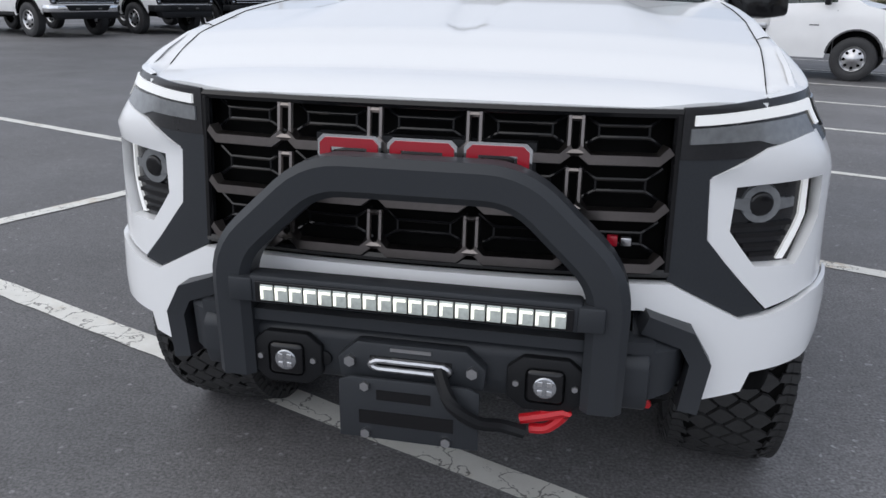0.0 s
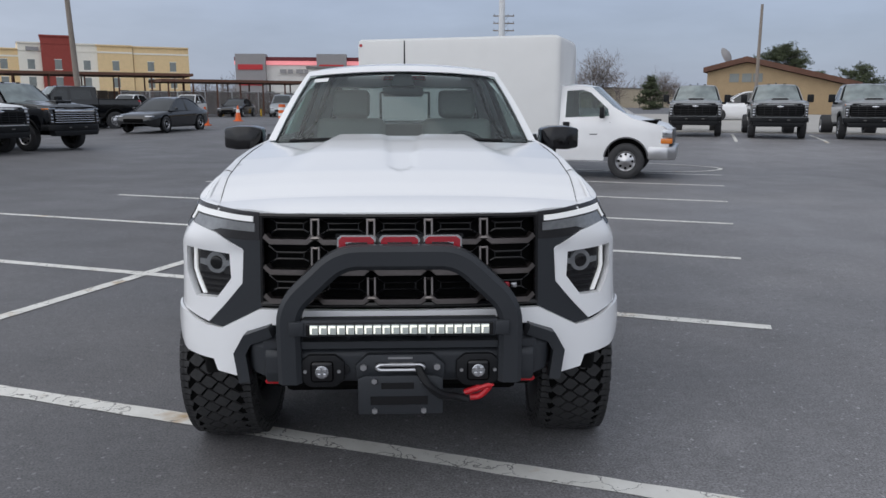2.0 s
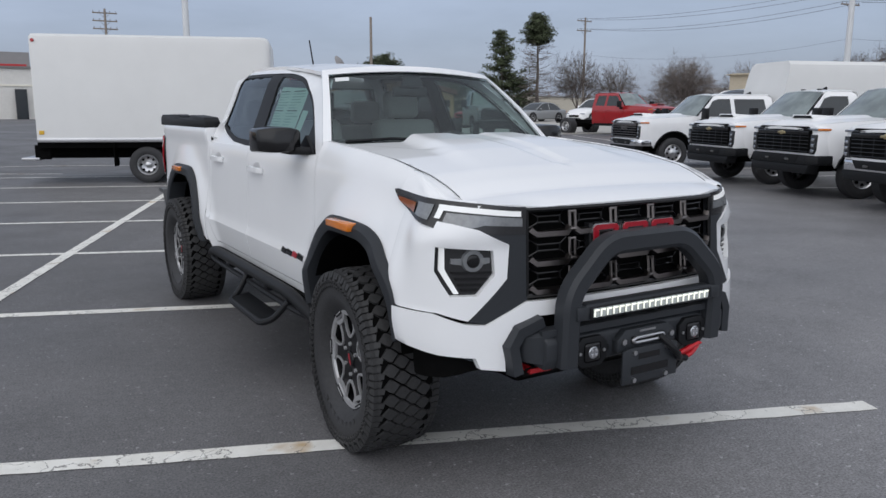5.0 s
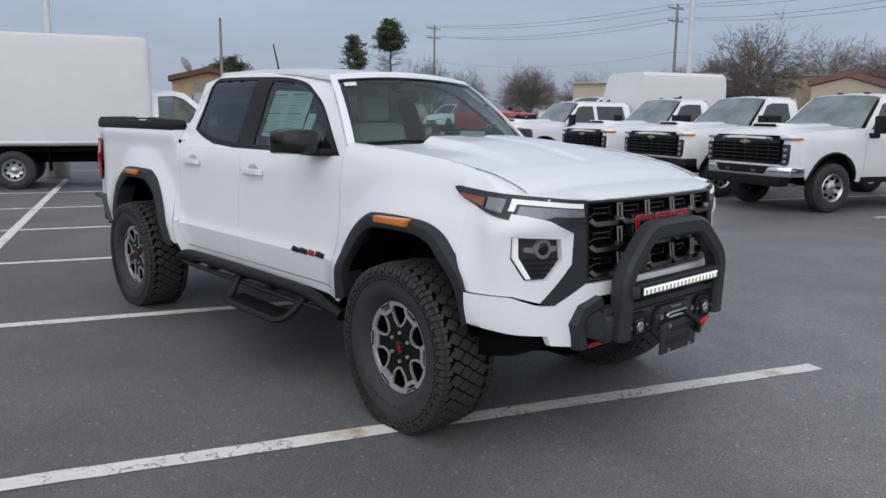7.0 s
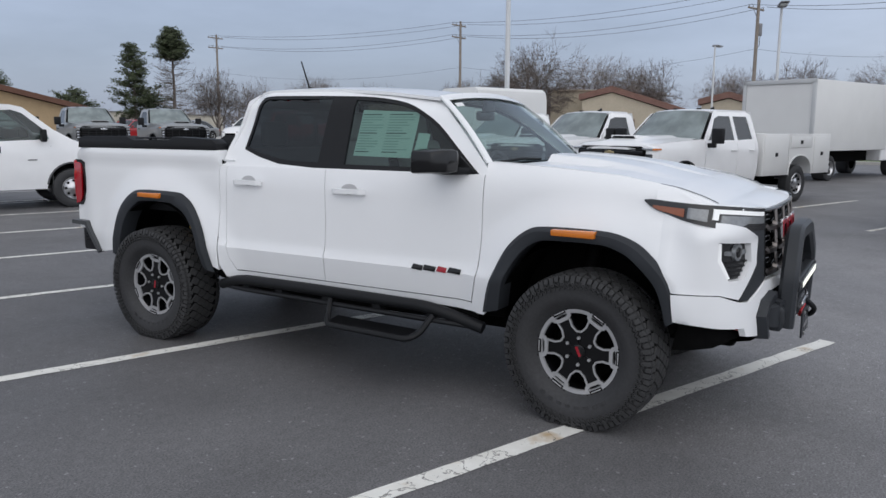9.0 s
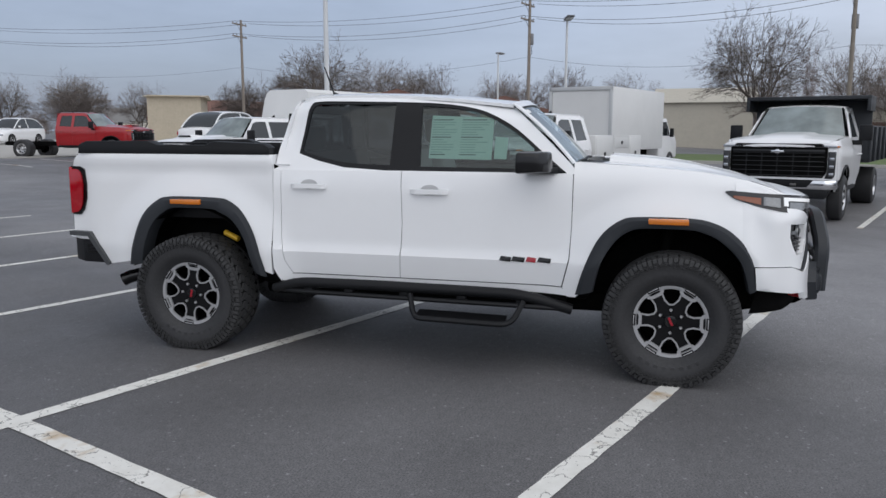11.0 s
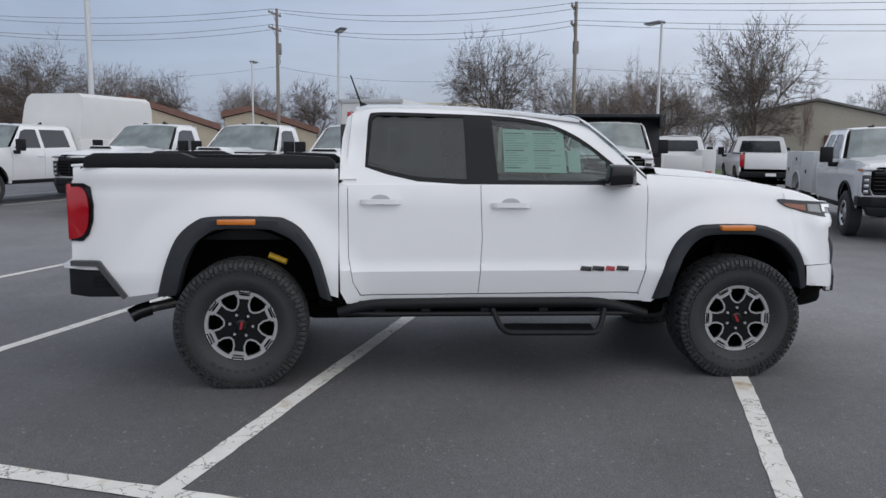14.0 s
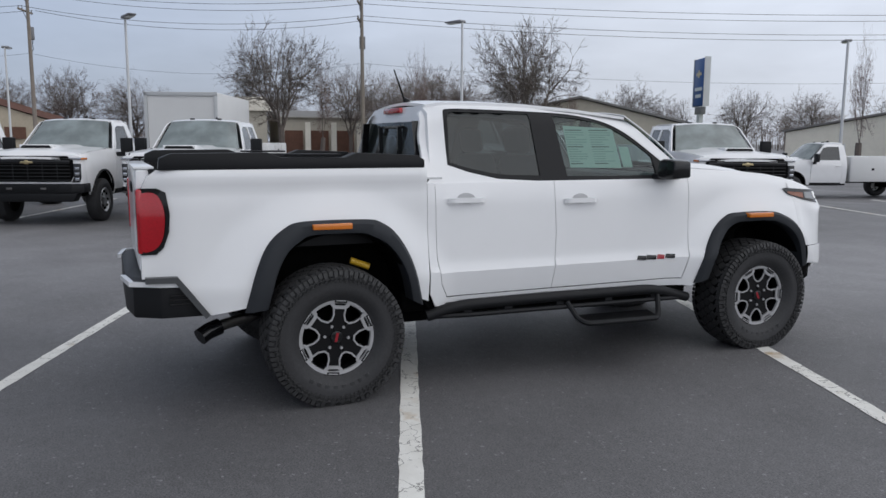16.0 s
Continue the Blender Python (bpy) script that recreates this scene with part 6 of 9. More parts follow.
    part("roof", panel([(-0.62, ws1 + 0.04), (0.62, ws1 + 0.04), (0.70, ws1 + 0.2), (0.70, cab_end - 0.12), (0.62, cab_end - 0.04), (-0.62, cab_end - 0.04), (-0.70, cab_end - 0.12), (-0.70, ws1 + 0.2)], lambda x, y: Vector((x, y, roof_z + 0.035 * (1 - (x / 0.7) ** 2) - 0.04 * smoothstep(ws1 + 0.25, ws1 - 0.05, y))), 0.12, flange=0.03, out=(0, 0, 1), depth=(0, 0, -1)), paint, root)
    part("windscreen", panel([(-1, 0), (1, 0), (1, 1), (-1, 1)], lambda u, v: Vector(((0.83 - 0.17 * v) * u, (ws0 + 0.14 * u * u) * (1 - v) + (ws1 - 0.05 + 0.08 * u * u) * v, (belt + 0.01) * (1 - v) + (roof_z - 0.005 - 0.03 * u * u) * v)), 0.12, flange=0, out=(0, -1, 0.6)), FGLASS, root, "pale windscreen with sky reflection and interior in its colour")
    part("cab_back", panel([(-0.90, 0.9), (0.90, 0.9), (0.91, belt), (0.74, roof_z - 0.02), (-0.74, roof_z - 0.02), (-0.91, belt)], lambda x, z: Vector((x, cab_end - 0.005, z)), 0.2, flange=0, out=(0, 1, 0)), paint, root)
    part("back_window", prism([(-0.70, belt + 0.06), (0.70, belt + 0.06), (0.62, roof_z - 0.14), (-0.62, roof_z - 0.14)], cab_end, cab_end + 0.012, "y"), SGLASS, root)
    for x_ in (-0.28, 0.28):
        part("roof_lamp", box(x_ - 0.045, x_ + 0.045, ws1 + 0.18, ws1 + 0.26, roof_z + 0.02, roof_z + 0.05, 0.012), BLACKP, root)
    # bonnet
    def hood(x, y):
        e_ = lerp_table(hood_line, y)
        d = (1 - smoothstep(0.30, 0.44, abs(x))) * smoothstep(-0.95, -0.5, y)
        return Vector((x, y, e_ + 0.05 * (1 - (abs(x) / 0.9) ** 2.5) + 0.035 * d - 0.05 * smoothstep(-0.86, -1.0, y)))
    part("bonnet", panel([(-0.78, -0.97), (-0.4, -1.0), (0.4, -1.0), (0.78, -0.97), (0.87, -0.7), (0.895, 0.62), (0.5, 0.50), (0, 0.46), (-0.5, 0.50), (-0.895, 0.62), (-0.87, -0.7)], hood, 0.09, flange=0.03, out=(0, 0, 1), depth=(0, 0, -1)), paint, root)
    if scoop:
        part("bonnet_scoop", prism([(-0.28, 0), (0.28, 0), (0.24, 0.05), (-0.24, 0.05)], -0.62, -0.50, "y", 0.01), BLACKP, root).matrix_basis = pose(0, 0, hood_z + 0.002)
        part("scoop_hood", prism([(-0.615, 0.045), (-0.60, 0.072), (-0.20, 0.05), (-0.20, 0.0), (-0.60, 0.0)], -0.30, 0.30, "x", 0.01), paint, root).matrix_basis = pose(0, 0, hood_z - 0.004)
    part("cowl", box(-0.86, 0.86, 0.42, 0.62, hood_z - 0.06, hood_z - 0.005), BLACKP, root)
    # face
    g0, g1 = 0.80, hood_z - 0.16
    part("nose", prism([(-0.94, 0.72), (0.94, 0.72), (0.93, g1 + 0.02), (0.80, g1 + 0.05), (-0.80, g1 + 0.05), (-0.93, g1 + 0.02)], -0.955, -0.60, "y", 0.03), paint, root)
    gr = part("grille", prism([(-0.74, g0), (0.74, g0), (0.80, g0 + 0.10), (0.80, g1 - 0.05), (0.70, g1 + 0.025), (-0.70, g1 + 0.025), (-0.80, g1 - 0.05), (-0.80, g0 + 0.10)], -0.985, -0.93, "y", 0.012), SHADOW, root, "black grille with bars")
    gm = CHROME if make == "chrome" else (BLACKG if make == "bars" else DCHROME)
    for i in range(7):
        z_ = g0 + 0.02 + i * (g1 - g0 - 0.02) / 6.6
        big_ = i == 5
        part("grille_bar", box(-0.76, 0.76, -1.004 if big_ else -0.997, -0.98, z_ - (0.02 if big_ else 0), z_ + (0.055 if big_ else 0.020), 0.006), gm, gr)
    for xv in (-0.52, -0.26, 0.0, 0.26, 0.52):
        part("grille_upright", box(xv - 0.012, xv + 0.012, -0.992, -0.98, g0 + 0.02, g1 - 0.08, 0.003), BLACKP, gr)
    if make != "gm":
        part("emblem", prism([(-0.115, -0.018), (-0.042, -0.018), (-0.034, -0.037), (0.034, -0.037), (0.042, -0.018), (0.115, -0.018), (0.10, 0.018), (0.034, 0.018), (0.026, 0.037), (-0.026, 0.037), (-0.034, 0.018), (-0.10, 0.018)], -1.018, -1.0, "y", 0.004), emblem, gr, "plain cross-shaped maker's emblem").matrix_basis = pose(0, 0, g0 + (g1 - g0) * 0.80)
    else:
        part("emblem", box(-0.20, 0.20, -1.012, -0.998, g0 + 0.24, g0 + 0.31, 0.01), DCHROME, gr)
    for sx_ in (-1, 1):
        def lr(pts):
            return [(sx_ * x, z) for x, z in pts]
        hl = part("head_lamp", prism(lr([(0.62, g1 - 0.035), (0.94, g1 - 0.045), (0.945, g1 - 0.005), (0.62, g1 + 0.0)]), -0.985, -0.80, "y", 0.008), LENS, root, "clear slim upper head lamp")
        part("turn_lamp", box(min(sx_ * 0.87, sx_ * 0.957), max(sx_ * 0.87, sx_ * 0.957), -0.95, -0.70, g1 - 0.045, g1 - 0.008, 0.01), AMBER, hl)
        ll = part("lower_lamp", prism(lr([(0.77, g0 - 0.01), (0.90, g0 - 0.01), (0.93, g0 + 0.05), (0.93, g1 - 0.11), (0.81, g1 - 0.11), (0.81, g0 + 0.09)]), -0.99, -0.85, "y", 0.012), LAMPIN, root, "black lamp cluster")
        for zz in (0.12, 0.42, 0.72):
            zc = g0 + (g1 - g0 - 0.12) * zz + 0.01
            part("lens", box(min(sx_ * 0.835, sx_ * 0.915), max(sx_ * 0.835, sx_ * 0.915), -0.998, -0.985, zc - 0.028, zc + 0.028, 0.010), LENS, ll)
    bm_ = {"black": BLACKP, "chrome": CHROME, "body": paint}[bumper]
    part("front_bumper", join(prism([(-0.96, -0.62), (-0.97, -0.93), (-0.80, -1.06), (0.80, -1.06), (0.97, -0.93), (0.96, -0.62), (0.8, -0.62), (0.8, -0.85), (-0.8, -0.85), (-0.8, -0.62)], 0.60, 0.765, "z", 0.02), ), bm_, root, "front bumper bar")
    part("bumper_valance", prism([(-0.88, 0.60), (0.88, 0.60), (0.80, 0.44), (-0.80, 0.44)], -1.045, -0.80, "y", 0.02), BLACKP, root)
    part("bumper_opening", prism([(-0.62, 0.765), (0.62, 0.765), (0.52, 0.635), (-0.52, 0.635)], -1.068, -1.05, "y", 0.006), BLACKP, root)
    for sx_ in (-0.30, 0.30):
        part("tow_eye", box(sx_ - 0.05, sx_ + 0.05, -1.085, -1.06, 0.66, 0.70, 0.008), DARKSTEEL, root)
    # tow mirrors
    for sx_ in (-1, 1):
        mb = part("tow_mirror", box(min(sx_ * 1.05, sx_ * 1.27), max(sx_ * 1.05, sx_ * 1.27), 0.70, 0.82, belt - 0.05, belt + 0.24, 0.02), BLACKP, root, "tall black towing mirror")
        part("mirror_arm", box(min(sx_ * 0.90, sx_ * 1.12), max(sx_ * 0.90, sx_ * 1.12), 0.73, 0.80, belt - 0.13, belt - 0.04, 0.02), BLACKP, mb)
    part("aerial", moved(prism([(0, 0), (0.16, 0), (0.14, 0.07)], -0.02, 0.02, "x", 0.006), Matrix.Translation((0, cab_end - 0.35, roof_z + 0.035))), BLACKP, root)
    # rear
    dual = body in ("chassis", "dump", "dome")
    part("chassis_frame", join(box(-0.45, -0.37, cab_end - 0.2, wb + 1.1, 0.55, 0.72), box(0.37, 0.45, cab_end - 0.2, wb + 1.1, 0.55, 0.72), box(-0.4, 0.4, wb - 0.1, wb + 0.1, 0.45, 0.62), cyl((-0.8, wb, 0.42), (0.8, wb, 0.42), 0.07)), SHADOW, root)
    ra = arch(wb, 0.52, 0.47)
    end = wb + 1.20
    if body == "bed":
        b0 = cab_end + 0.03
        bs = [(b0, 1.42), (end, 1.42), (end + 0.02, 0.70), (wb + 0.56, 0.60)] + ra + [(wb - 0.56, 0.55), (b0, 0.55)]
        two("bed_side", lambda: panel(bs, side, 0.12, flange=0.05), paint)
        two("arch_lip", lambda: tube([side(y, z, 0.012) for y, z in ra], 0.02, 6), BLACKP)
        part("bed_floor", join(box(-0.9, 0.9, b0, end, 0.95, 1.0), box(-0.9, 0.9, b0, b0 + 0.04, 0.95, 1.40), box(-0.93, -0.86, b0, end, 0.6, 1.40), box(0.86, 0.93, b0, end, 0.6, 1.40)), SHADOW, root)
        part("tailgate", box(-0.80, 0.80, end - 0.04, end + 0.02, 0.88, 1.41, 0.02), paint, root)
        for sx_ in (-1, 1):
            part("tail_lamp", box(min(sx_ * 0.81, sx_ * 0.955), max(sx_ * 0.81, sx_ * 0.955), end - 0.08, end + 0.025, 0.95, 1.36, 0.015), REDLENS, root)
        part("rear_bumper", box(-0.94, 0.94, end + 0.0, end + 0.16, 0.62, 0.80, 0.02), BLACKP, root)
        part("plate_panel", box(-0.16, 0.16, end + 0.165, end + 0.17, 0.66, 0.76), PAPER, root)
    elif body == "service":
        b0 = cab_end + 0.10
        sv = part("service_body", box(-0.6, 0.6, b0, end + 0.15, 0.80, 0.86), BOXWHITE, root, "white steel service body with lockers")
        part("tail_board", box(-0.6, 0.6, end + 0.10, end + 0.16, 0.80, 1.30, 0.01), BOXWHITE, sv)
        part("step_bumper", box(-1.0, 1.0, end + 0.12, end + 0.30, 0.58, 0.68, 0.01), BLACKP, sv)
        for x0, x1 in ((-1.02, -0.58), (0.58, 1.02)):
            ar = [(wb - 0.50 * math.cos(t), 0.62 + 0.42 * math.sin(t) ** 0.8) for t in np.linspace(0, math.pi, 13)]
            part("locker", prism([(b0, 0.62), (b0, 1.50), (wb - 0.501, 1.50), (wb - 0.501, 0.62)], x0, x1, "x", 0.012), BOXWHITE, sv)
            part("locker", prism([(wb - 0.50, 1.50), (wb + 0.50, 1.50)] + [(max(wb - 0.499, min(wb + 0.499, y)), z) for y, z in ar[::-1]], x0, x1, "x"), BOXWHITE, sv)
            part("locker", prism([(wb + 0.501, 0.62), (wb + 0.501, 1.50), (end + 0.15, 1.50), (end + 0.15, 0.62)], x0, x1, "x", 0.012), BOXWHITE, sv)
            part("arch_lip", tube([((x0 - 0.004) if x0 < 0 else (x1 + 0.004), y, z) for y, z in ar], 0.018, 6), BOXWHITE, sv)
        for sx_ in (-1, 1):
            for y0, y1, z0, z1 in ((b0 + 0.04, wb - 0.54, 0.68, 1.44), (wb - 0.44, wb + 0.46, 1.20, 1.44), (wb + 0.58, end + 0.10, 0.68, 1.44)):
                dr = part("locker_door", box(min(sx_ * 1.02, sx_ * 1.034), max(sx_ * 1.02, sx_ * 1.034), y0, y1, z0, z1, 0.006), BOXWHITE, sv)
                part("latch", box(min(sx_ * 1.03, sx_ * 1.045), max(sx_ * 1.03, sx_ * 1.045), (y0 + y1) / 2 - 0.05, (y0 + y1) / 2 + 0.05, (z0 + z1) / 2 - 0.04, (z0 + z1) / 2 + 0.04, 0.005), BLACKP, dr)
            part("tail_lamp", box(min(sx_ * 0.70, sx_ * 0.92), max(sx_ * 0.70, sx_ * 0.92), end + 0.14, end + 0.17, 0.72, 0.80, 0.01), REDLENS, sv)
    elif body == "dome":
        b0 = cab_end + 0.08
        part("service_body", join(box(-1.02, 1.02, b0, wb - 0.50, 0.62, 1.62, 0.02), box(-1.02, 1.02, wb - 0.5, wb + 0.52, 1.02, 1.62, 0.02), box(-1.02, 1.02, wb + 0.52, end + 0.5, 0.62, 1.62, 0.02)), BOXWHITE, root, "white steel service body")
        sec = [(-1.0, 1.62), (-0.98, 2.55), (-0.92, 2.78), (-0.78, 2.88), (0.78, 2.88), (0.92, 2.78), (0.98, 2.55), (1.0, 1.62)]
        dm = loft([[(x, b0 + (0.0 if z < 1.7 else 0.30 * (z - 1.62) / 1.3), z) for x, z in sec], [(x, b0 + 0.5, z) for x, z in sec], [(x, end + 0.5, z) for x, z in sec]], caps=True)
        bmesh.ops.recalc_face_normals(dm, faces=dm.faces)
        part("enclosed_top", dm, BOXWHITE, root, "tall white enclosed body top", sharp=30)
    elif body == "dump":
        b0 = cab_end + 0.12
        BLACKD = SATIN
        tub = part("dump_body", join(box(-1.10, 1.10, b0, end + 0.8, 0.98, 1.06, 0.01), box(-1.12, -1.05, b0, end + 0.8, 1.0, 1.72, 0.01), box(1.05, 1.12, b0, end + 0.8, 1.0, 1.72, 0.01), box(-1.10, 1.10, b0, b0 + 0.06, 1.0, 2.25, 0.01), box(-1.10, 1.10, end + 0.74, end + 0.8, 1.0, 1.6, 0.01), box(-1.14, 1.14, b0 - 0.75, b0 + 0.05, 2.22, 2.29, 0.01), box(-1.14, -1.08, b0 - 0.75, b0 + 0.05, 2.0, 2.25, 0.01), box(1.08, 1.14, b0 - 0.75, b0 + 0.05, 2.0, 2.25, 0.01)), BLACKD, root, "black steel dump body with a cab shield")
        for sx_ in (-1, 1):
            for k in range(5):
                yy = b0 + 0.3 + k * (end + 0.4 - b0) / 4.5
                part("side_rib", box(min(sx_ * 1.12, sx_ * 1.17), max(sx_ * 1.12, sx_ * 1.17), yy, yy + 0.08, 1.0, 1.70, 0.008), BLACKD, tub)
    else:
        part("rear_crossmember", box(-0.45, 0.45, end - 0.1, end - 0.02, 0.56, 0.70), SHADOW, root)
    fw = fleet_wheel()
    fw.parent = root
    fw.matrix_basis = pose(-0.86, 0, 0.41)
    for mm in (pose(0.86, 0, 0.41, 0, 0, 180),):
        copy_thing(fw, mm).parent = root
    if dual:
        rw = fleet_wheel(dual=True, width=0.45)
        rw.parent = root
        rw.matrix_basis = pose(-0.80, wb, 0.41)
        copy_thing(rw, pose(0.80, wb, 0.41, 0, 0, 180)).parent = root
    else:
        for mm in (pose(-0.86, wb, 0.41, 30), pose(0.86, wb, 0.41, 10, 0, 180)):
            copy_thing(fw, mm).parent = root
    return root


# the row across the aisle
hd_truck("white double-cab work truck with a service body and chrome bumper", BGWHITE, "double", "service", 4.2, "chrome", GOLD, m=lotm(12.2, 4.25, -90))
reg_white = hd_truck("white regular-cab work truck with black bumper", BGWHITE, "regular", "chassis", 4.0, "black", GOLD, m=lotm(12.2, 6.85, -90))
copy_thing(reg_white, lotm(12.25, 9.55, -90))
hd_truck("white crew-cab truck with a tall enclosed service body", BGWHITE, "crew", "dome", 4.6, "chrome", CHROME, "gm", m=lotm(12.25, 14.1, -90))
hd_truck("white work truck with black dump body facing the aisle", BGWHITE, "regular", "dump", 4.3, "chrome", CHROME, "bars", m=lotm(13.6, -1.2, -90), scoop=False, name="dump_truck")
hd_truck("white double-cab work truck with service body, black bumper", BGWHITE, "double", "service", 4.42, "black", GOLD, m=lotm(12.5, -6.5, -90))
hd_truck("white service truck seen from behind", BGWHITE, "regular", "service", 3.9, "black", CHROME, m=lotm(29.0, -3.2, 90))
hd_truck("white pickup with a closed tailgate", BGWHITE, "double", "bed", 3.9, "chrome", CHROME, m=lotm(29.2, -5.95, 90))
hd_truck("white service truck parked side-on with open lockers", BGWHITE, "regular", "service", 4.2, "black", CHROME, m=lotm(24.6, -13.6, 180))
# dark chassis cabs at the far side
grey_cab = hd_truck("grey chassis-cab truck without a bed", GREYPAINT, "regular", "chassis", 4.3, "black", CHROME, m=lotm(4.5, 26.3, 0), group="grey chassis cabs")
copy_thing(grey_cab, lotm(7.4, 25.5, 0))
copy_thing(grey_cab, lotm(10.45, 25.6, 0))
hd_truck("red chassis-cab truck without a bed", REDPAINT, "double", "chassis", 4.2, "black", CHROME, m=lotm(18.0, 27.0, 27))
# the row at the other end
hd_truck("white double-cab pickup with chrome grille", BGWHITE, "double", "bed", 3.9, "chrome", CHROME, "chrome", m=lotm(-14.4, 7.5, 90))
hd_truck("white regular-cab pickup with black grille", BGWHITE, "double", "bed", 3.9, "black", CHROME, "bars", m=lotm(-14.0, 10.2, 90))
hd_truck("black crew-cab pickup with chrome grille", BLACKPAINT, "crew", "bed", 4.0, "black", CHROME, "chrome", m=lotm(-13.85, 12.65, 90))
hd_truck("dark grey crew-cab pickup parked side-on", BLACKPAINT, "crew", "bed", 3.7, "black", CHROME, "bars", m=lotm(-24.2, 21.4, -28.6))
hd_truck("dark grey pickup seen from behind", BLACKPAINT, "double", "bed", 3.7, "black", CHROME, "bars", m=lotm(-21.5, 57.5, 160))

# ---------------------------------------------------------------- box vans and cars
def box_van():
    """A cutaway van with a tall smooth box body. Its flank lies at x = -1.05."""
    root = thing("box_van", "white cutaway van with a tall plain box body", "box van")
    sec = [(-1.05, 0.92), (-1.05, 2.88), (-1.02, 2.99), (-0.92, 3.04), (0.92, 3.04), (1.02, 2.99), (1.05, 2.88), (1.05, 0.92)]

    def ring(y, k=1.0, dz=0.0):
        return [(x * k, y, 0.92 + (z - 0.92) * (1 - dz)) for x, z in sec]
    b = loft([ring(1.44, 0.93, 0.070), ring(1.455, 0.96, 0.042), ring(1.50, 0.985, 0.016), ring(1.56, 0.996, 0.005), ring(1.66, 1.0, 0.0), ring(6.14), ring(6.17, 0.99, 0.005)], caps=True)
    bmesh.ops.recalc_face_normals(b, faces=b.faces)
    bx = part("box_body", b, BOXWHITE, root, "smooth white box body", sharp=40)
    part("box_skirt", join(box(-1.06, -1.045, 1.5, 6.16, 0.86, 0.95, 0.004), box(1.045, 1.06, 1.5, 6.16, 0.86, 0.95, 0.004)), STEEL, bx)
    part("box_frame", join(box(-0.95, 0.95, 1.5, 6.2, 0.74, 0.86), box(-0.4, 0.4, 0.8, 6.2, 0.5, 0.75)), SHADOW, root)
    part("marker_lamp", cyl((-1.05, 6.10, 2.90), (-1.066, 6.10, 2.90), 0.035, 14), REDLENS, bx)
    part("marker_lamp", box(-1.062, -1.05, 6.02, 6.12, 1.02, 1.10, 0.004), YELLOW, bx)
    part("rear_step", box(-0.9, 0.9, 6.2, 6.55, 0.48, 0.54, 0.01), STEEL, root)
    for x in (-0.8, 0.8):
        part("step_hanger", box(x - 0.03, x + 0.03, 6.0, 6.3, 0.50, 0.8), SHADOW, root)
    HW = 1.0

    def side(y, z, lift=0.0):
        w = lerp_table([(0.35, 0.96), (0.7, 1.0), (1.1, 0.995), (1.28, 0.96), (1.9, 0.80)], z)
        if y < -0.35:
            w -= 0.12 * smoothstep(-0.35, -0.95, y)
        return Vector((-w - lift, y, z))
    arch = [(0.46 * math.cos(t), 0.42 + 0.46 * math.sin(t)) for t in np.linspace(0.1, math.pi - 0.1, 14)]
    body = [(1.50, 1.96), (1.0, 1.98), (0.78, 1.93), (0.30, 1.52), (-0.10, 1.28), (-0.72, 1.13), (-0.86, 1.0), (-0.88, 0.52), (-0.46, 0.44)] + arch[::-1] + [(0.47, 0.38), (1.5, 0.38)]
    win = [(1.32, 1.86), (0.98, 1.88), (0.80, 1.82), (0.42, 1.48), (0.38, 1.33), (1.32, 1.29)]
    for sg in (1, -1):
        def s_(bm):
            return bm if sg == 1 else moved(bm, MIRROR)
        bs = part("cab_side", s_(panel(body, side, 0.08, [win], flange=0.03)), BGWHITE, root)
        part("side_window", s_(panel(win, lambda y, z: side(y, z, -0.015), 0.1, flange=0)), GLASS, bs)
        part("door_handle", s_(box(-1.02, -0.985, 1.22, 1.36, 1.08, 1.20, 0.01)), BLACKP, bs)
        for y in (0.36, 1.46):
            part("door_seam", s_(tube([side(y, 0.45, -0.001), side(y, 1.2, -0.001)] + ([side(y, 1.9, -0.001)] if y > 1 else []), 0.006, 4)), GREYCLOTH, bs)
        part("mirror", s_(box(-1.24, -1.05, 0.46, 0.56, 1.28, 1.52, 0.03)), BLACKP, root)
        part("mirror_arm", s_(box(-1.08, -0.95, 0.48, 0.53, 1.32, 1.37)), BLACKP, root)
        part("head_lamp", s_(box(-0.92, -0.62, -0.93, -0.72, 0.88, 1.06, 0.02)), LENS, root)
        part("turn_lamp", s_(box(-0.93, -0.62, -0.935, -0.70, 0.76, 0.87, 0.015)), AMBER, root, "amber turn lamp")
    part("roof", loft([[(-0.80, 0.80, 1.935), (0, 0.72, 1.96), (0.80, 0.80, 1.935)], [(-0.80, 1.0, 1.975), (0, 1.0, 2.01), (0.80, 1.0, 1.975)], [(-0.81, 1.5, 1.96), (0, 1.5, 2.02), (0.81, 1.5, 1.96)]]), BGWHITE, root)
    part("windscreen", loft([[(-0.90, 0.32, 1.50 - 0.06), (-0.45, 0.16, 1.40), (0, 0.12, 1.39), (0.45, 0.16, 1.40), (0.90, 0.32, 1.44)], [(-0.80, 0.80, 1.93), (-0.4, 0.74, 1.955), (0, 0.72, 1.96), (0.4, 0.74, 1.955), (0.80, 0.80, 1.93)]]), FGLASS, root)
    part("bonnet", loft([[(-0.90, 0.34, 1.43), (0, 0.14, 1.385), (0.90, 0.34, 1.43)], [(-0.94, -0.1, 1.28), (0, -0.2, 1.32), (0.94, -0.1, 1.28)], [(-0.88, -0.72, 1.13), (0, -0.80, 1.17), (0.88, -0.72, 1.13)], [(-0.82, -0.86, 1.03), (0, -0.93, 1.06), (0.82, -0.86, 1.03)]]), BGWHITE, root)
    part("grille", box(-0.60, 0.60, -0.95, -0.85, 0.74, 1.05, 0.02), GREYCLOTH, root)
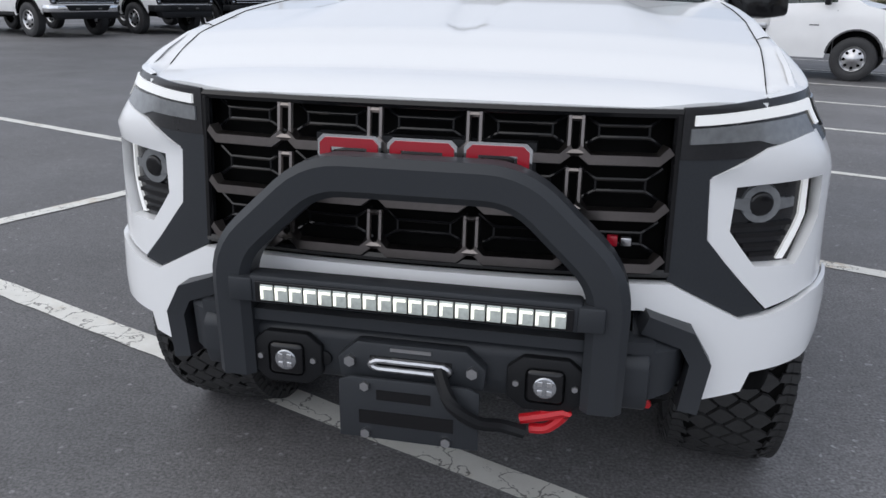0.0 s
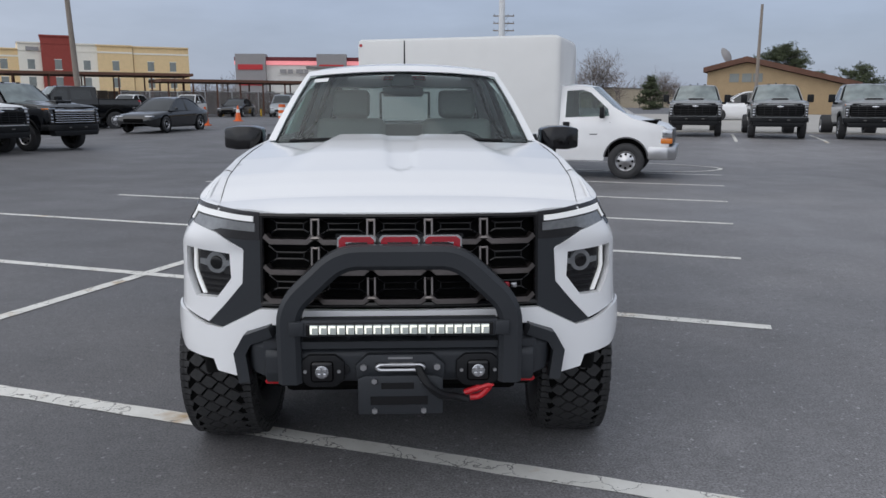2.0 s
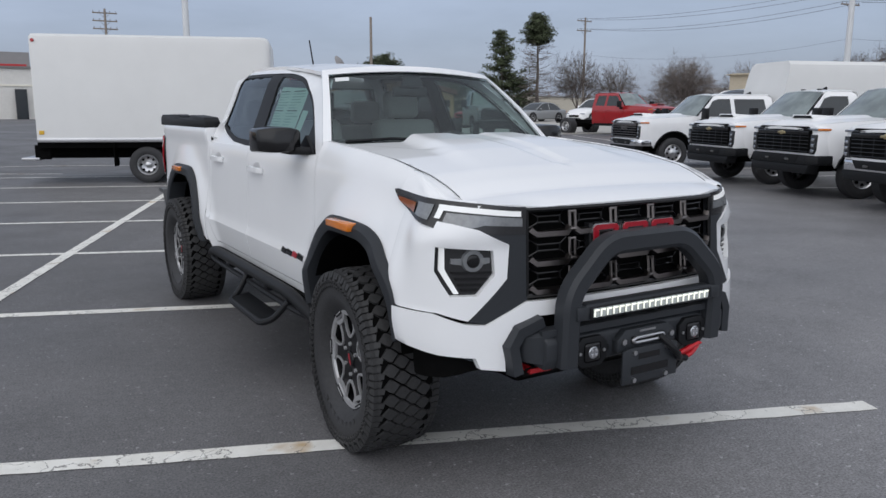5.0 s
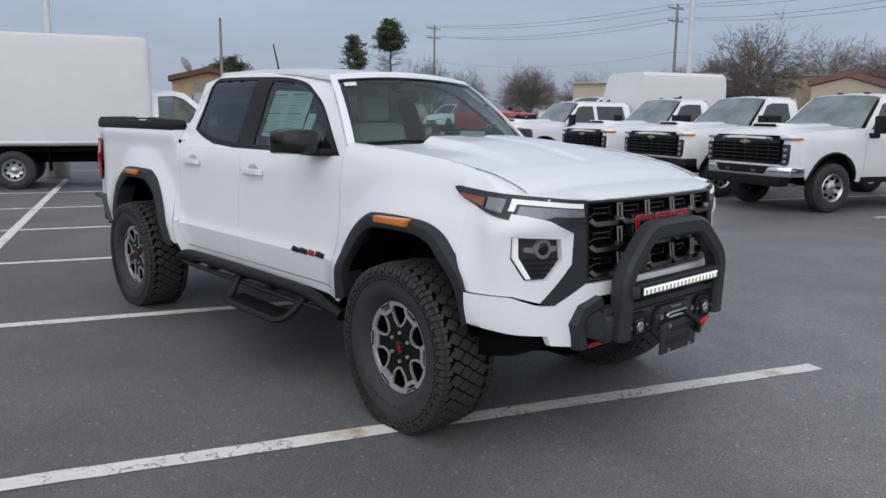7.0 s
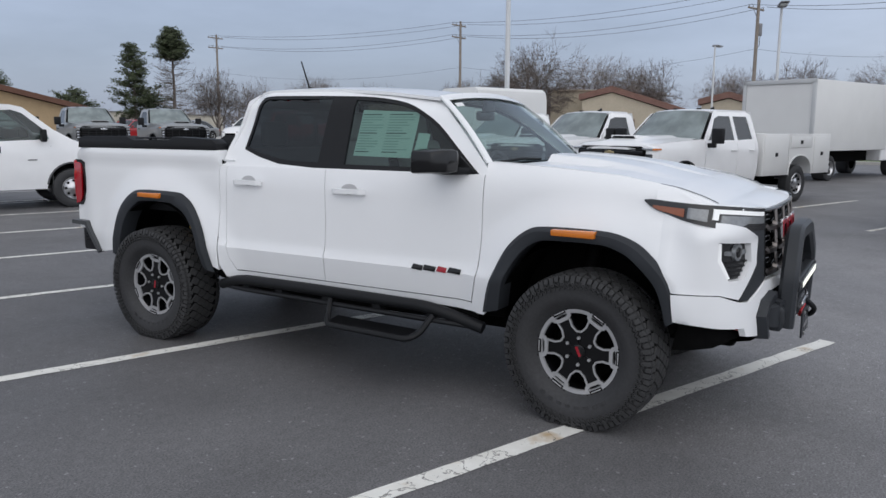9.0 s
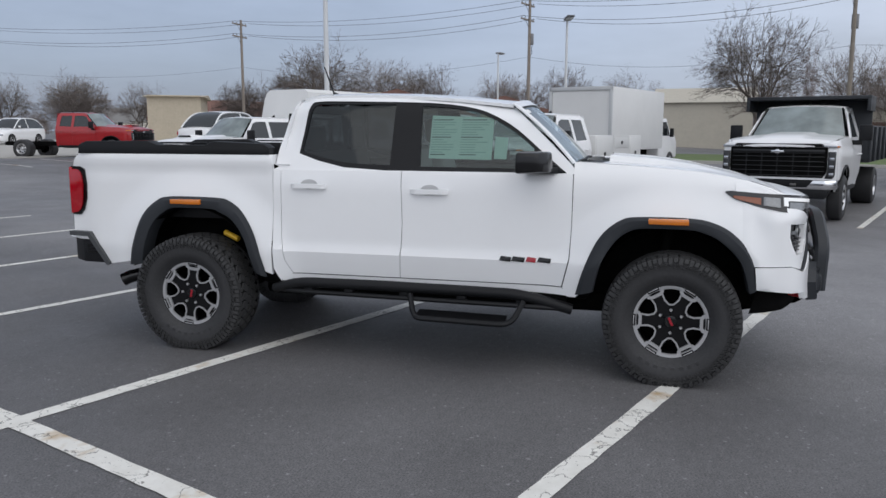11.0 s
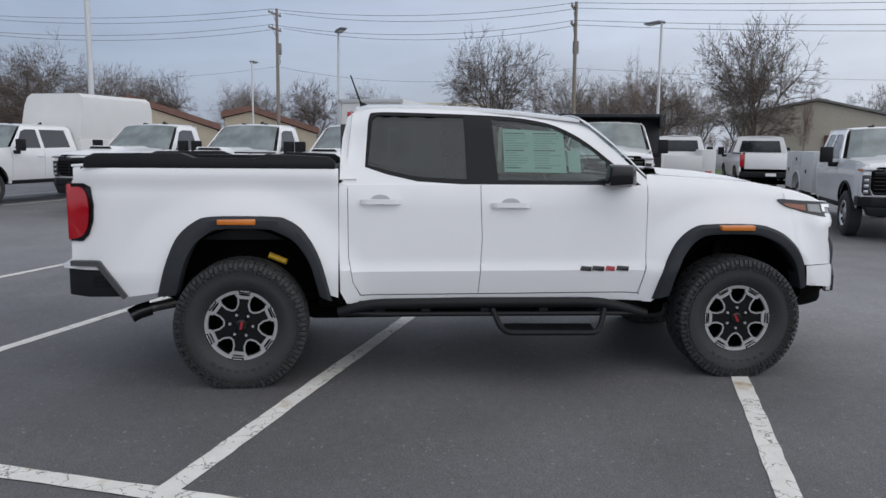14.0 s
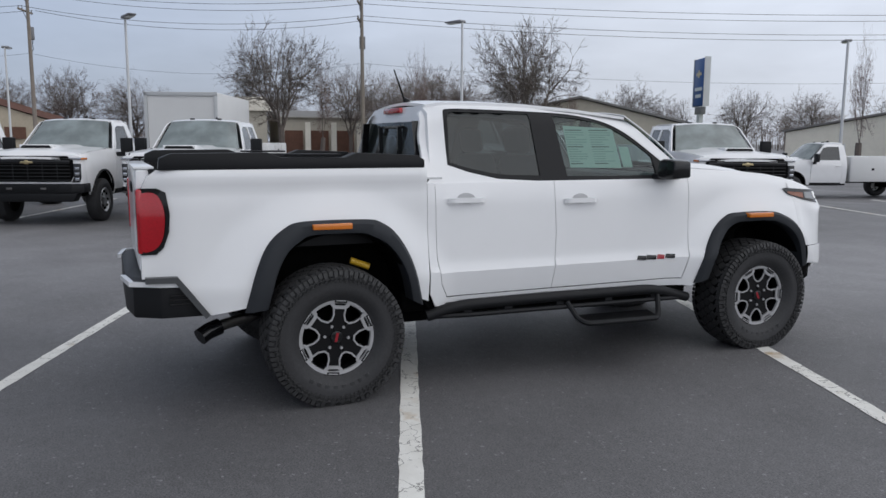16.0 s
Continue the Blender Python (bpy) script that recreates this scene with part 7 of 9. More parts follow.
    part("front_bumper", prism([(-1.0, -0.45), (-1.0, -0.85), (-0.85, -1.02), (0.85, -1.02), (1.0, -0.85), (1.0, -0.45), (0.8, -0.5), (-0.8, -0.5)], 0.42, 0.70, "z", 0.03), STEEL, root, "grey metal bumper")
    part("arch_trim", tube([side(y, z, 0.008) for y, z in arch], 0.018, 6), GREYCLOTH, root)
    part("cab_core", box(-0.85, 0.85, -0.6, 1.48, 0.45, 1.24), SHADOW, root)
    part("badge", box(-1.003, -0.998, 0.62, 0.78, 0.93, 0.95), GREYCLOTH, root)
    fw = fleet_wheel(0.38)
    fw.parent = root
    fw.matrix_basis = pose(-0.88, 0, 0.38)
    copy_thing(fw, pose(0.88, 0, 0.38, 0, 0, 180)).parent = root
    rw = fleet_wheel(0.38, True, width=0.42)
    rw.parent = root
    rw.matrix_basis = pose(-0.82, 4.05, 0.38)
    copy_thing(rw, pose(0.82, 4.05, 0.38, 0, 0, 180)).parent = root
    for y in (3.4, 4.7):
        part("mud_flap", box(-1.0, -0.6, y, y + 0.02, 0.35, 0.85), SHADOW, root)
    return root


box_van().matrix_basis = lotm(3.32, 12.05, 90)


GREYTRIM = mat("pale_aluminium_frame", (0.50, 0.51, 0.52), 0.5, vary=0.06)


def box_truck():
    """A low box truck seen from the rear, with a roller door."""
    root = thing("box_truck", "white box truck with a closed roller rear door", "box truck")
    bx = part("box_body", box(-1.18, 1.18, 0.06, 5.2, 0.95, 3.12, 0.02), BOXWHITE, root)
    part("rear_frame", join(box(-1.19, -1.08, -0.02, 0.06, 0.9, 3.13, 0.01), box(1.08, 1.19, -0.02, 0.06, 0.9, 3.13, 0.01), box(-1.19, 1.19, -0.02, 0.06, 3.0, 3.13, 0.01), box(-1.19, 1.19, -0.06, 0.06, 0.82, 0.98, 0.01)), GREYTRIM, bx)
    for k in range(9):
        part("door_slat", box(-1.07, 1.07, 0.02, 0.058, 0.99 + k * 0.223, 1.2128 + k * 0.223), BOXWHITE, bx)
    part("underframe", box(-0.5, 0.5, 0.2, 7.2, 0.55, 0.9), SHADOW, root)
    cabp = [(5.35, 0.55), (5.35, 2.1), (6.2, 2.15), (6.55, 1.75), (7.3, 1.45), (7.55, 1.2), (7.55, 0.55)]
    cb = part("cab", prism(cabp, -0.98, 0.98, "x", 0.06, 3), BGWHITE, root)
    for sx_ in (-1, 1):
        part("side_window", prism([(5.5, 1.45), (5.5, 1.98), (6.15, 2.0), (6.45, 1.70), (6.6, 1.45)], sx_ * 0.975, sx_ * 0.99, "x"), SGLASS, cb)
        part("mirror", box(min(sx_ * 1.05, sx_ * 1.2), max(sx_ * 1.05, sx_ * 1.2), 6.4, 6.5, 1.4, 1.75, 0.02), BLACKP, root)
        part("tail_lamp", box(min(sx_ * 0.9, sx_ * 1.1), max(sx_ * 0.9, sx_ * 1.1), -0.07, -0.05, 0.84, 0.92), REDLENS, root)
    w = fleet_wheel(0.40, True, width=0.45)
    w.parent = root
    w.matrix_basis = pose(-0.85, 1.5, 0.40)
    copy_thing(w, pose(0.85, 1.5, 0.40, 0, 0, 180)).parent = root
    for sx_ in (-1, 1):
        copy_thing(w, pose(sx_ * 0.80, 6.7, 0.40, 0, 0, 0 if sx_ < 0 else 180)).parent = root
    return root


box_truck().matrix_basis = lotm(23.0, 7.45, -90)


def car(label, paint, m, suv=False, group="parked cars"):
    """A saloon or an estate-like SUV, nose to -y, middle at the origin."""
    root = thing("car", label, "car", group, m)
    h = 1.0 if not suv else 1.22

    def sec(y, w, zb, zt):
        half = [(0.86, 0.0), (0.97, 0.12), (1.0, 0.42), (0.99, 0.62), (1.0, 0.74), (0.965, 0.90), (0.90, 0.985), (0.55, 1.03), (0.0, 1.05)]
        row = [(-w * a, y, zb + (zt - zb) * b) for a, b in half]
        return row + [(-x, y_, z) for x, y_, z in row[-2::-1]]
    stations = [(-2.38, 0.60, 0.36, 0.52), (-2.34, 0.74, 0.27, 0.60), (-2.22, 0.84, 0.22, 0.68), (-1.95, 0.89, 0.20, 0.745 * h), (-1.5, 0.915, 0.19, 0.81 * h), (-0.9, 0.92, 0.19, 0.875 * h), (0.0, 0.925, 0.19, 0.90 * h), (0.9, 0.925, 0.19, 0.925 * h), (1.7, 0.915, 0.2, 0.945 * h), (2.15, 0.88, 0.24, 0.94 * h), (2.36, 0.82, 0.34, 0.90 * h), (2.42, 0.74, 0.46, 0.82 * h)]
    b = loft([sec(*st) for st in stations], caps=True)
    bmesh.ops.recalc_face_normals(b, faces=b.faces)
    part("body", b, paint, root)
    tail = 2.2 if suv else 1.75
    top = smooth2([Vector(p) for p in ((-1.0, 0.80, 0.86 * h), (-0.55, 0.71, 1.14 * h), (-0.12, 0.635, 1.35 * h), (0.45, 0.615, 1.42 * h), (1.45 if suv else 0.95, 0.62, 1.38 * h), ((1.45 if suv else 0.95) * 0.4 + tail * 0.6, 0.68, 1.20 * h), (tail, 0.76, 0.94 * h))], 3)
    g = loft([[(-w, y, z), (-w * 0.8, y, z + 0.02), (-w * 0.4, y, z + 0.035), (0, y, z + 0.04), (w * 0.4, y, z + 0.035), (w * 0.8, y, z + 0.02), (w, y, z)] for y, w, z in top])
    part("glasshouse_top", g, SGLASS, root)
    for sg in (1, -1):
        q = loft([[(-w * sg, y, z), (-0.87 * sg, y, 0.88 * h)] for y, w, z in top])
        bmesh.ops.recalc_face_normals(q, faces=q.faces)
        part("side_glass", q, SGLASS, root)
        part("pillar", tube([Vector((-w * sg, y, z)) for y, w, z in top], 0.034), paint, root)
        part("pillar", tube([Vector((-0.872 * sg, 0.42, 0.90 * h)), Vector((-0.70 * sg, 0.45, 1.22 * h)), Vector((-0.62 * sg, 0.48, 1.41 * h))], 0.03), paint, root)
        for yw in (-1.42, 1.42):
            # near-black disc on the uncut flank, painting the shade of a wheel arch
            part("arch_shade_disc", cyl((-0.90 * sg, yw, 0.34), (-0.928 * sg, yw, 0.34), 0.385, 24), SHADOW, root)
    roof_rows = [p for p in top if p[2] > 1.34 * h]
    part("roof", loft([[(-w, y, z + 0.01), (-w * 0.6, y, z + 0.04), (0, y, z + 0.052), (w * 0.6, y, z + 0.04), (w, y, z + 0.01)] for y, w, z in roof_rows]), paint, root)
    part("grille", box(-0.45, 0.45, -2.40, -2.30, 0.40, 0.56, 0.02), SHADOW, root)
    for sg in (-1, 1):
        part("head_lamp", box(min(sg * 0.5, sg * 0.84), max(sg * 0.5, sg * 0.84), -2.33, -2.15, 0.60, 0.68, 0.02), LENS, root)
        part("tail_lamp", box(min(sg * 0.5, sg * 0.82), max(sg * 0.5, sg * 0.82), 2.25, 2.40, 0.70 * h, 0.82 * h, 0.02), REDLENS, root)
        part("mirror", box(min(sg * 0.93, sg * 1.05), max(sg * 0.93, sg * 1.05), -0.75, -0.62, 0.92 * h, 1.02 * h, 0.02), paint, root)
    w = fleet_wheel(0.33, width=0.21)
    w.parent = root
    w.matrix_basis = pose(-0.85, -1.42, 0.33)
    for mm in (pose(0.85, -1.42, 0.33, 0, 0, 180), pose(-0.85, 1.42, 0.33), pose(0.85, 1.42, 0.33, 0, 0, 180)):
        copy_thing(w, mm).parent = root
    return root


SILVER = mat("silver_car_paint", (0.35, 0.37, 0.39), 0.35, metal=0.4, coat=0.5, vary=0.04)
car("black saloon car on the far asphalt", BLACKPAINT, lotm(-17.66, 22.73, 7.4))
car("white estate car parked far off", BGWHITE, lotm(24.0, 49.0, -60), True)
car("blue-grey saloon car parked far off", GREYPAINT, lotm(20.0, 50.5, -60))
car("red saloon car parked far off", REDPAINT, lotm(16.2, 52.0, -60))
car("white saloon car behind the grey trucks", BGWHITE, lotm(7.0, 46.0, -85), True)
car("tall white estate car parked tail-out by a tan wall", BGWHITE, lotm(22.85, 25.4, 104) @ Matrix.Scale(1.2, 4), True)
car("white saloon car behind the service truck", BGWHITE, lotm(37.0, -8.0, 120))
for lb_, pt_, a_, s_, tn_, sv_ in (("white delivery car under the carport", BGWHITE, -34.5, 47.0, 20, True), ("dark saloon car under the carport", BLACKPAINT, -31.2, 48.8, 15, False), ("silver estate car under the carport", SILVER, -28.0, 50.6, 25, True),
                                  ("white estate car by the works fence", BGWHITE, -38.4, 44.6, 15, True), ("grey saloon car by the works fence", GREYPAINT, -42.0, 43.0, 20, False)):
    car(lb_, pt_, lotm(a_, s_, tn_), sv_)

# ---------------------------------------------------------------- poles, lamps and wires
GALV = mat("galvanised_white_pole", (0.62, 0.63, 0.64), 0.45, vary=0.05)
WOOD = mat("weathered_pole_wood", (0.25, 0.215, 0.185), 0.85, vary=0.2, grain=15)
WIRE = mat("grey_cable", (0.09, 0.09, 0.095), 0.6, vary=0)
LAMPHEAD = mat("lamp_head_grey", (0.20, 0.20, 0.21), 0.5, vary=0.05)


def light_pole(x, y, h, turn=0.0, big=0.075):
    root = thing("light_pole", "white steel car-park light pole with a flat lamp head", "light pole", "light poles", pose(x, y, 0, 0, 0, turn))
    part("pole", cyl((0, 0, 0.5), (0, 0, h), big, 14, big * 0.72), GALV, root)
    part("pole_base", cyl((0, 0, 0), (0, 0, 0.55), 0.26, 20, 0.25, 0.02), mat("pale_concrete", (0.42, 0.41, 0.39), 0.9, vary=0.12), root)
    part("lamp_head", prism([(0.0, h - 0.03), (0.95, h + 0.04), (0.98, h + 0.10), (0.0, h + 0.10), (-0.08, h + 0.02)], -0.17, 0.17, "x", 0.02), LAMPHEAD, root)
    part("lamp_diffuser", box(-0.14, 0.14, 0.25, 0.88, h - 0.012 + 0.0, h + 0.0), PAPER, root).matrix_basis = pose(0, 0, 0)
    return root


p_ = lot(-0.2, 14.0)
light_pole(p_.x, p_.y, 9.5, 60, 0.085)
p_ = lot(19.4, 16.0)
light_pole(p_.x, p_.y, 10.5, -60, 0.10)
light_pole(26.2, -10.2, 6.75, -70, 0.07)
light_pole(30.5, 3.4, 6.6, 105, 0.07)
light_pole(47.5, 9.5, 6.9, -100, 0.07)
light_pole(23.0, -30.3, 6.7, -130, 0.085)
light_pole(-29.1, 48.8, 9.5, 40, 0.16)


def utility_pole(x, y, h, turn, arms=(0.4, 1.6), lean=0.0, kit=False):
    root = thing("utility_pole", "weathered wooden utility pole with cross-arms", "utility pole", "utility poles", pose(x, y, 0, 0, lean, turn))
    part("pole", cyl((0, 0, 0), (0, 0, h), 0.17, 10, 0.11), WOOD, root)
    for d in arms:
        arm = part("cross_arm", box(-1.2, 1.2, 0.12, 0.24, h - d - 0.07, h - d + 0.05, 0.01), WOOD, root)
        for k in (-1.1, -0.5, 0.5, 1.1):
            part("insulator", cyl((k, 0.18, h - d + 0.05), (k, 0.18, h - d + 0.22), 0.045, 8, 0.03), LAMPHEAD, arm)
        part("arm_brace", join(cyl((-0.55, 0.14, h - d), (0, 0.12, h - d - 0.55), 0.02, 6), cyl((0.55, 0.14, h - d), (0, 0.12, h - d - 0.55), 0.02, 6)), LAMPHEAD, arm)
    if kit:
        part("transformer", cyl((0.32, 0, h - 3.6), (0.32, 0, h - 2.7), 0.22, 16, None, 0.03), LAMPHEAD, root)
        part("cable_loop", tube(smooth2([Vector((0.15, 0, h - 4.6)), Vector((0.55, 0, h - 4.2)), Vector((0.45, 0, h - 3.9)), Vector((0.75, 0, h - 3.3))], 4), 0.03, 6), WIRE, root)
    return root


POLES = [(66.0, 74.0, 13.2), (66.5, 39.0, 12.6), (59.6, 9.0, 12.4), (49.7, -13.2, 11.8), (28.0, -66.0, 11.5)]
for i, (x, y, h) in enumerate(POLES):
    nx, ny, _ = POLES[min(i + 1, 4)]
    px_, py_, _ = POLES[max(i - 1, 0)]
    utility_pole(x, y, h, math.degrees(math.atan2(ny - py_, nx - px_)) + 90, lean=-2.0 if i == 3 else 0, kit=i in (2, 3))
utility_pole(-17.2, 38.0, 9.5, 20, arms=(), lean=-2.0)
utility_pole(28.7, 60.0, 9.6, 10, arms=())
utility_pole(10.7, 85.7, 11.8, 0, arms=(0.4, 1.2, 2.0))
utility_pole(52.0, 100.0, 9.0, 0, arms=(0.4,))


def wire(a, b, sag=0.9, r=0.012):
    a, b = Vector(a), Vector(b)
    pts = []
    for i in range(15):
        t = i / 14
        p = a.lerp(b, t)
        p.z -= sag * 4 * t * (1 - t)
        pts.append(p)
    return tube(pts, r, 4)


for (x0, y0, h0), (x1, y1, h1) in zip(POLES, POLES[1:]):
    for dz, dx, sg in ((0.2, -1.1, 0.7), (0.2, 1.1, 0.8), (1.4, -1.1, 0.9), (1.4, 1.1, 1.0), (4.6, 0, 1.1)):
        t_ = math.atan2(y1 - y0, x1 - x0)
        ox, oy = -math.sin(t_) * dx, math.cos(t_) * dx
        single("power_line", wire((x0 + ox, y0 + oy, h0 - dz), (x1 + ox, y1 + oy, h1 - dz), sg, 0.016 if dz < 4 else 0.009), WIRE, "thin grey overhead power line", "power line", "power lines")
single("power_line", wire((-17.4, 38.0, 8.2), (-70, 52, 9.0), 1.0, 0.015), WIRE, "thin grey overhead power line", "power line", "power lines")


# ---------------------------------------------------------------- trees
BARK = mat("grey_brown_bark", (0.13, 0.108, 0.095), 0.9, vary=0.25, grain=12)
TWIG = mat("bare_twigs", (0.165, 0.138, 0.124), 0.9, vary=0.25, grain=5)
TWIGR = mat("reddish_bare_twigs", (0.22, 0.16, 0.145), 0.9, vary=0.25, grain=5)
NEEDLE = mat("pine_needles", (0.055, 0.070, 0.032), 0.8, vary=0.3, grain=3, island=0.4)


class Soup:
    """Vertices and faces gathered for one large mesh."""

    def __init__(self):
        self.v, self.f = [], []

    def limb(self, pts, r0, r1, n=3):
        base = len(self.v)
        k = len(pts)
        for i, p in enumerate(pts):
            d = (pts[min(i + 1, k - 1)] - pts[max(i - 1, 0)]).normalized()
            s = d.cross(Vector((0.31, 0.17, 0.93)))
            s = s.normalized() if s.length > 1e-3 else Vector((1, 0, 0))
            u = s.cross(d)
            r = r0 + (r1 - r0) * i / (k - 1)
            for j in range(n):
                a = 2 * math.pi * j / n
                self.v.append(p + s * r * math.cos(a) + u * r * math.sin(a))
        for i in range(k - 1):
            for j in range(n):
                q = base + i * n
                self.f.append((q + j, q + (j + 1) % n, q + n + (j + 1) % n, q + n + j))

    def blade(self, p, q, r):
        """A hair-thin twig as one tapering sliver."""
        d = q - p
        s = d.cross(Vector((0.3, -0.5, 0.8))).normalized() * r
        b = len(self.v)
        self.v += [p - s, p + s, q]
        self.f.append((b, b + 1, b + 2))

    def mesh(self, name, material):
        me = bpy.data.meshes.new(name)
        me.from_pydata([tuple(p) for p in self.v], [], self.f)
        me.materials.append(material)
        return me


def bare_tree(seed, h, wide, label, m, twig=TWIG, stem=0.20, arms=4, flat=0.0):
    """A leafless tree: a short trunk that forks again and again, its limbs bending up and out, ending in fine twigs."""
    rnd = random.Random(seed)
    root = thing("tree", label, "tree", "bare trees", m)
    trunk, twigs = Soup(), Soup()
    limbs = []
    last = 7

    def aside(d, ang, az):
        q = d.orthogonal().normalized()
        q.rotate(Matrix.Rotation(az, 3, d))
        return (d * math.cos(ang) + q * math.sin(ang)).normalized()

    def grow(soup, p, d, L, r, lev):
        n = 3 if lev < 5 else 2 if lev < 7 else 1
        pts, q, e = [p], p, d.copy()
        for i in range(n):
            up_ = (0.05, 0.07, 0.04, 0.0, -0.03, -0.03, 0.0, 0.03)[lev] - flat * 0.08 * (lev > 1)
            e = (e + Vector((rnd.gauss(0, 0.13), rnd.gauss(0, 0.13), rnd.gauss(up_, 0.10)))).normalized()
            q = q + e * L / n
            pts.append(q)
        if lev < last - 1:
            (soup if lev < 4 else twigs).limb(pts, r, r * 0.70, (6, 6, 5, 4, 3, 3, 3)[lev])
        else:
            for p0, p1 in zip(pts, pts[1:]):
                twigs.blade(p0, p1 + (p1 - p0) * 0.3, r)
        if lev == last:
            for k in range(5):
                f = rnd.uniform(0.0, 1.0) * n
                i = min(n - 1, int(f))
                o = pts[i].lerp(pts[i + 1], f - i)
                twigs.blade(o, o + (aside(e, rnd.uniform(0.2, 1.0), rnd.uniform(0, 6.28)) + Vector((0, 0, rnd.uniform(-0.35, 0.1)))) * L * rnd.uniform(0.4, 0.95), 0.0125 * h / 10)
            return
        kids = 2 if rnd.random() < 0.72 else 3
        az = rnd.uniform(0, 6.28)
        for k in range(kids):
            ang = rnd.uniform(0.15, 0.40) if k == 0 else rnd.uniform(0.45, 0.85)
            dd = aside(e, ang, az + k * 6.28 / kids + rnd.uniform(-0.4, 0.4))
            dd.z = max(dd.z, -0.12)
            grow(soup, pts[-1], dd.normalized(), L * rnd.uniform(0.70, 0.93), max(r * (0.70 if k == 0 else 0.58), 0.0165 * h / 10), lev + 1)
        for k in range(1 if rnd.random() < 0.75 else 2):
            f = rnd.uniform(0.3, 0.9) * n
            i = min(n - 1, int(f))
            dd = aside((pts[i + 1] - pts[i]).normalized(), rnd.uniform(0.6, 1.1), rnd.uniform(0, 6.28))
            dd.z = max(dd.z, -0.15)
            grow(soup, pts[i].lerp(pts[i + 1], f - i), dd.normalized(), L * rnd.uniform(0.45, 0.72), max(r * 0.40, 0.0165 * h / 10), lev + (1 if rnd.random() < 0.5 else 2) if lev < last - 1 else last)

    top = Vector((rnd.uniform(-0.1, 0.1), rnd.uniform(-0.1, 0.1), h * stem))
    trunk.limb([Vector((0, 0, -0.4)), Vector((0.04, -0.03, h * stem * 0.5)), top, top + Vector((0, 0, h * 0.03))], h * 0.027, h * 0.021, 8)
    for i in range(arms):
        tilt = rnd.uniform(0.12, 0.25) if i == 0 else rnd.uniform(0.42, 0.85)
        lm = Soup()
        grow(lm, top + Vector((0, 0, rnd.uniform(-0.04, 0.02) * h)), aside(Vector((0, 0, 1)), tilt, i * 6.28 / arms * 1.05 + rnd.uniform(-0.3, 0.3)), h * rnd.uniform(0.22, 0.27), h * (0.019 if i == 0 else 0.0165), 1)
        limbs.append(lm)
    # bring the crown to its height and spread
    pts_ = np.array([tuple(p) for p in twigs.v])
    kx = wide / np.percentile(np.hypot(pts_[:, 0], pts_[:, 1]), 96)
    kz = (h - top.z) / (np.percentile(pts_[:, 2], 99.6) - top.z)
    for soup in limbs + [twigs]:
        soup.v = [Vector((p.x * kx, p.y * kx, top.z + (p.z - top.z) * kz)) for p in soup.v]
    for nm, soup, mt in [("trunk", trunk, BARK)] + [("limb", lm, BARK) for lm in limbs] + [("crown", twigs, twig)]:
        ob = new(nm, soup.mesh(nm, mt))
        ob.parent = root
    return root


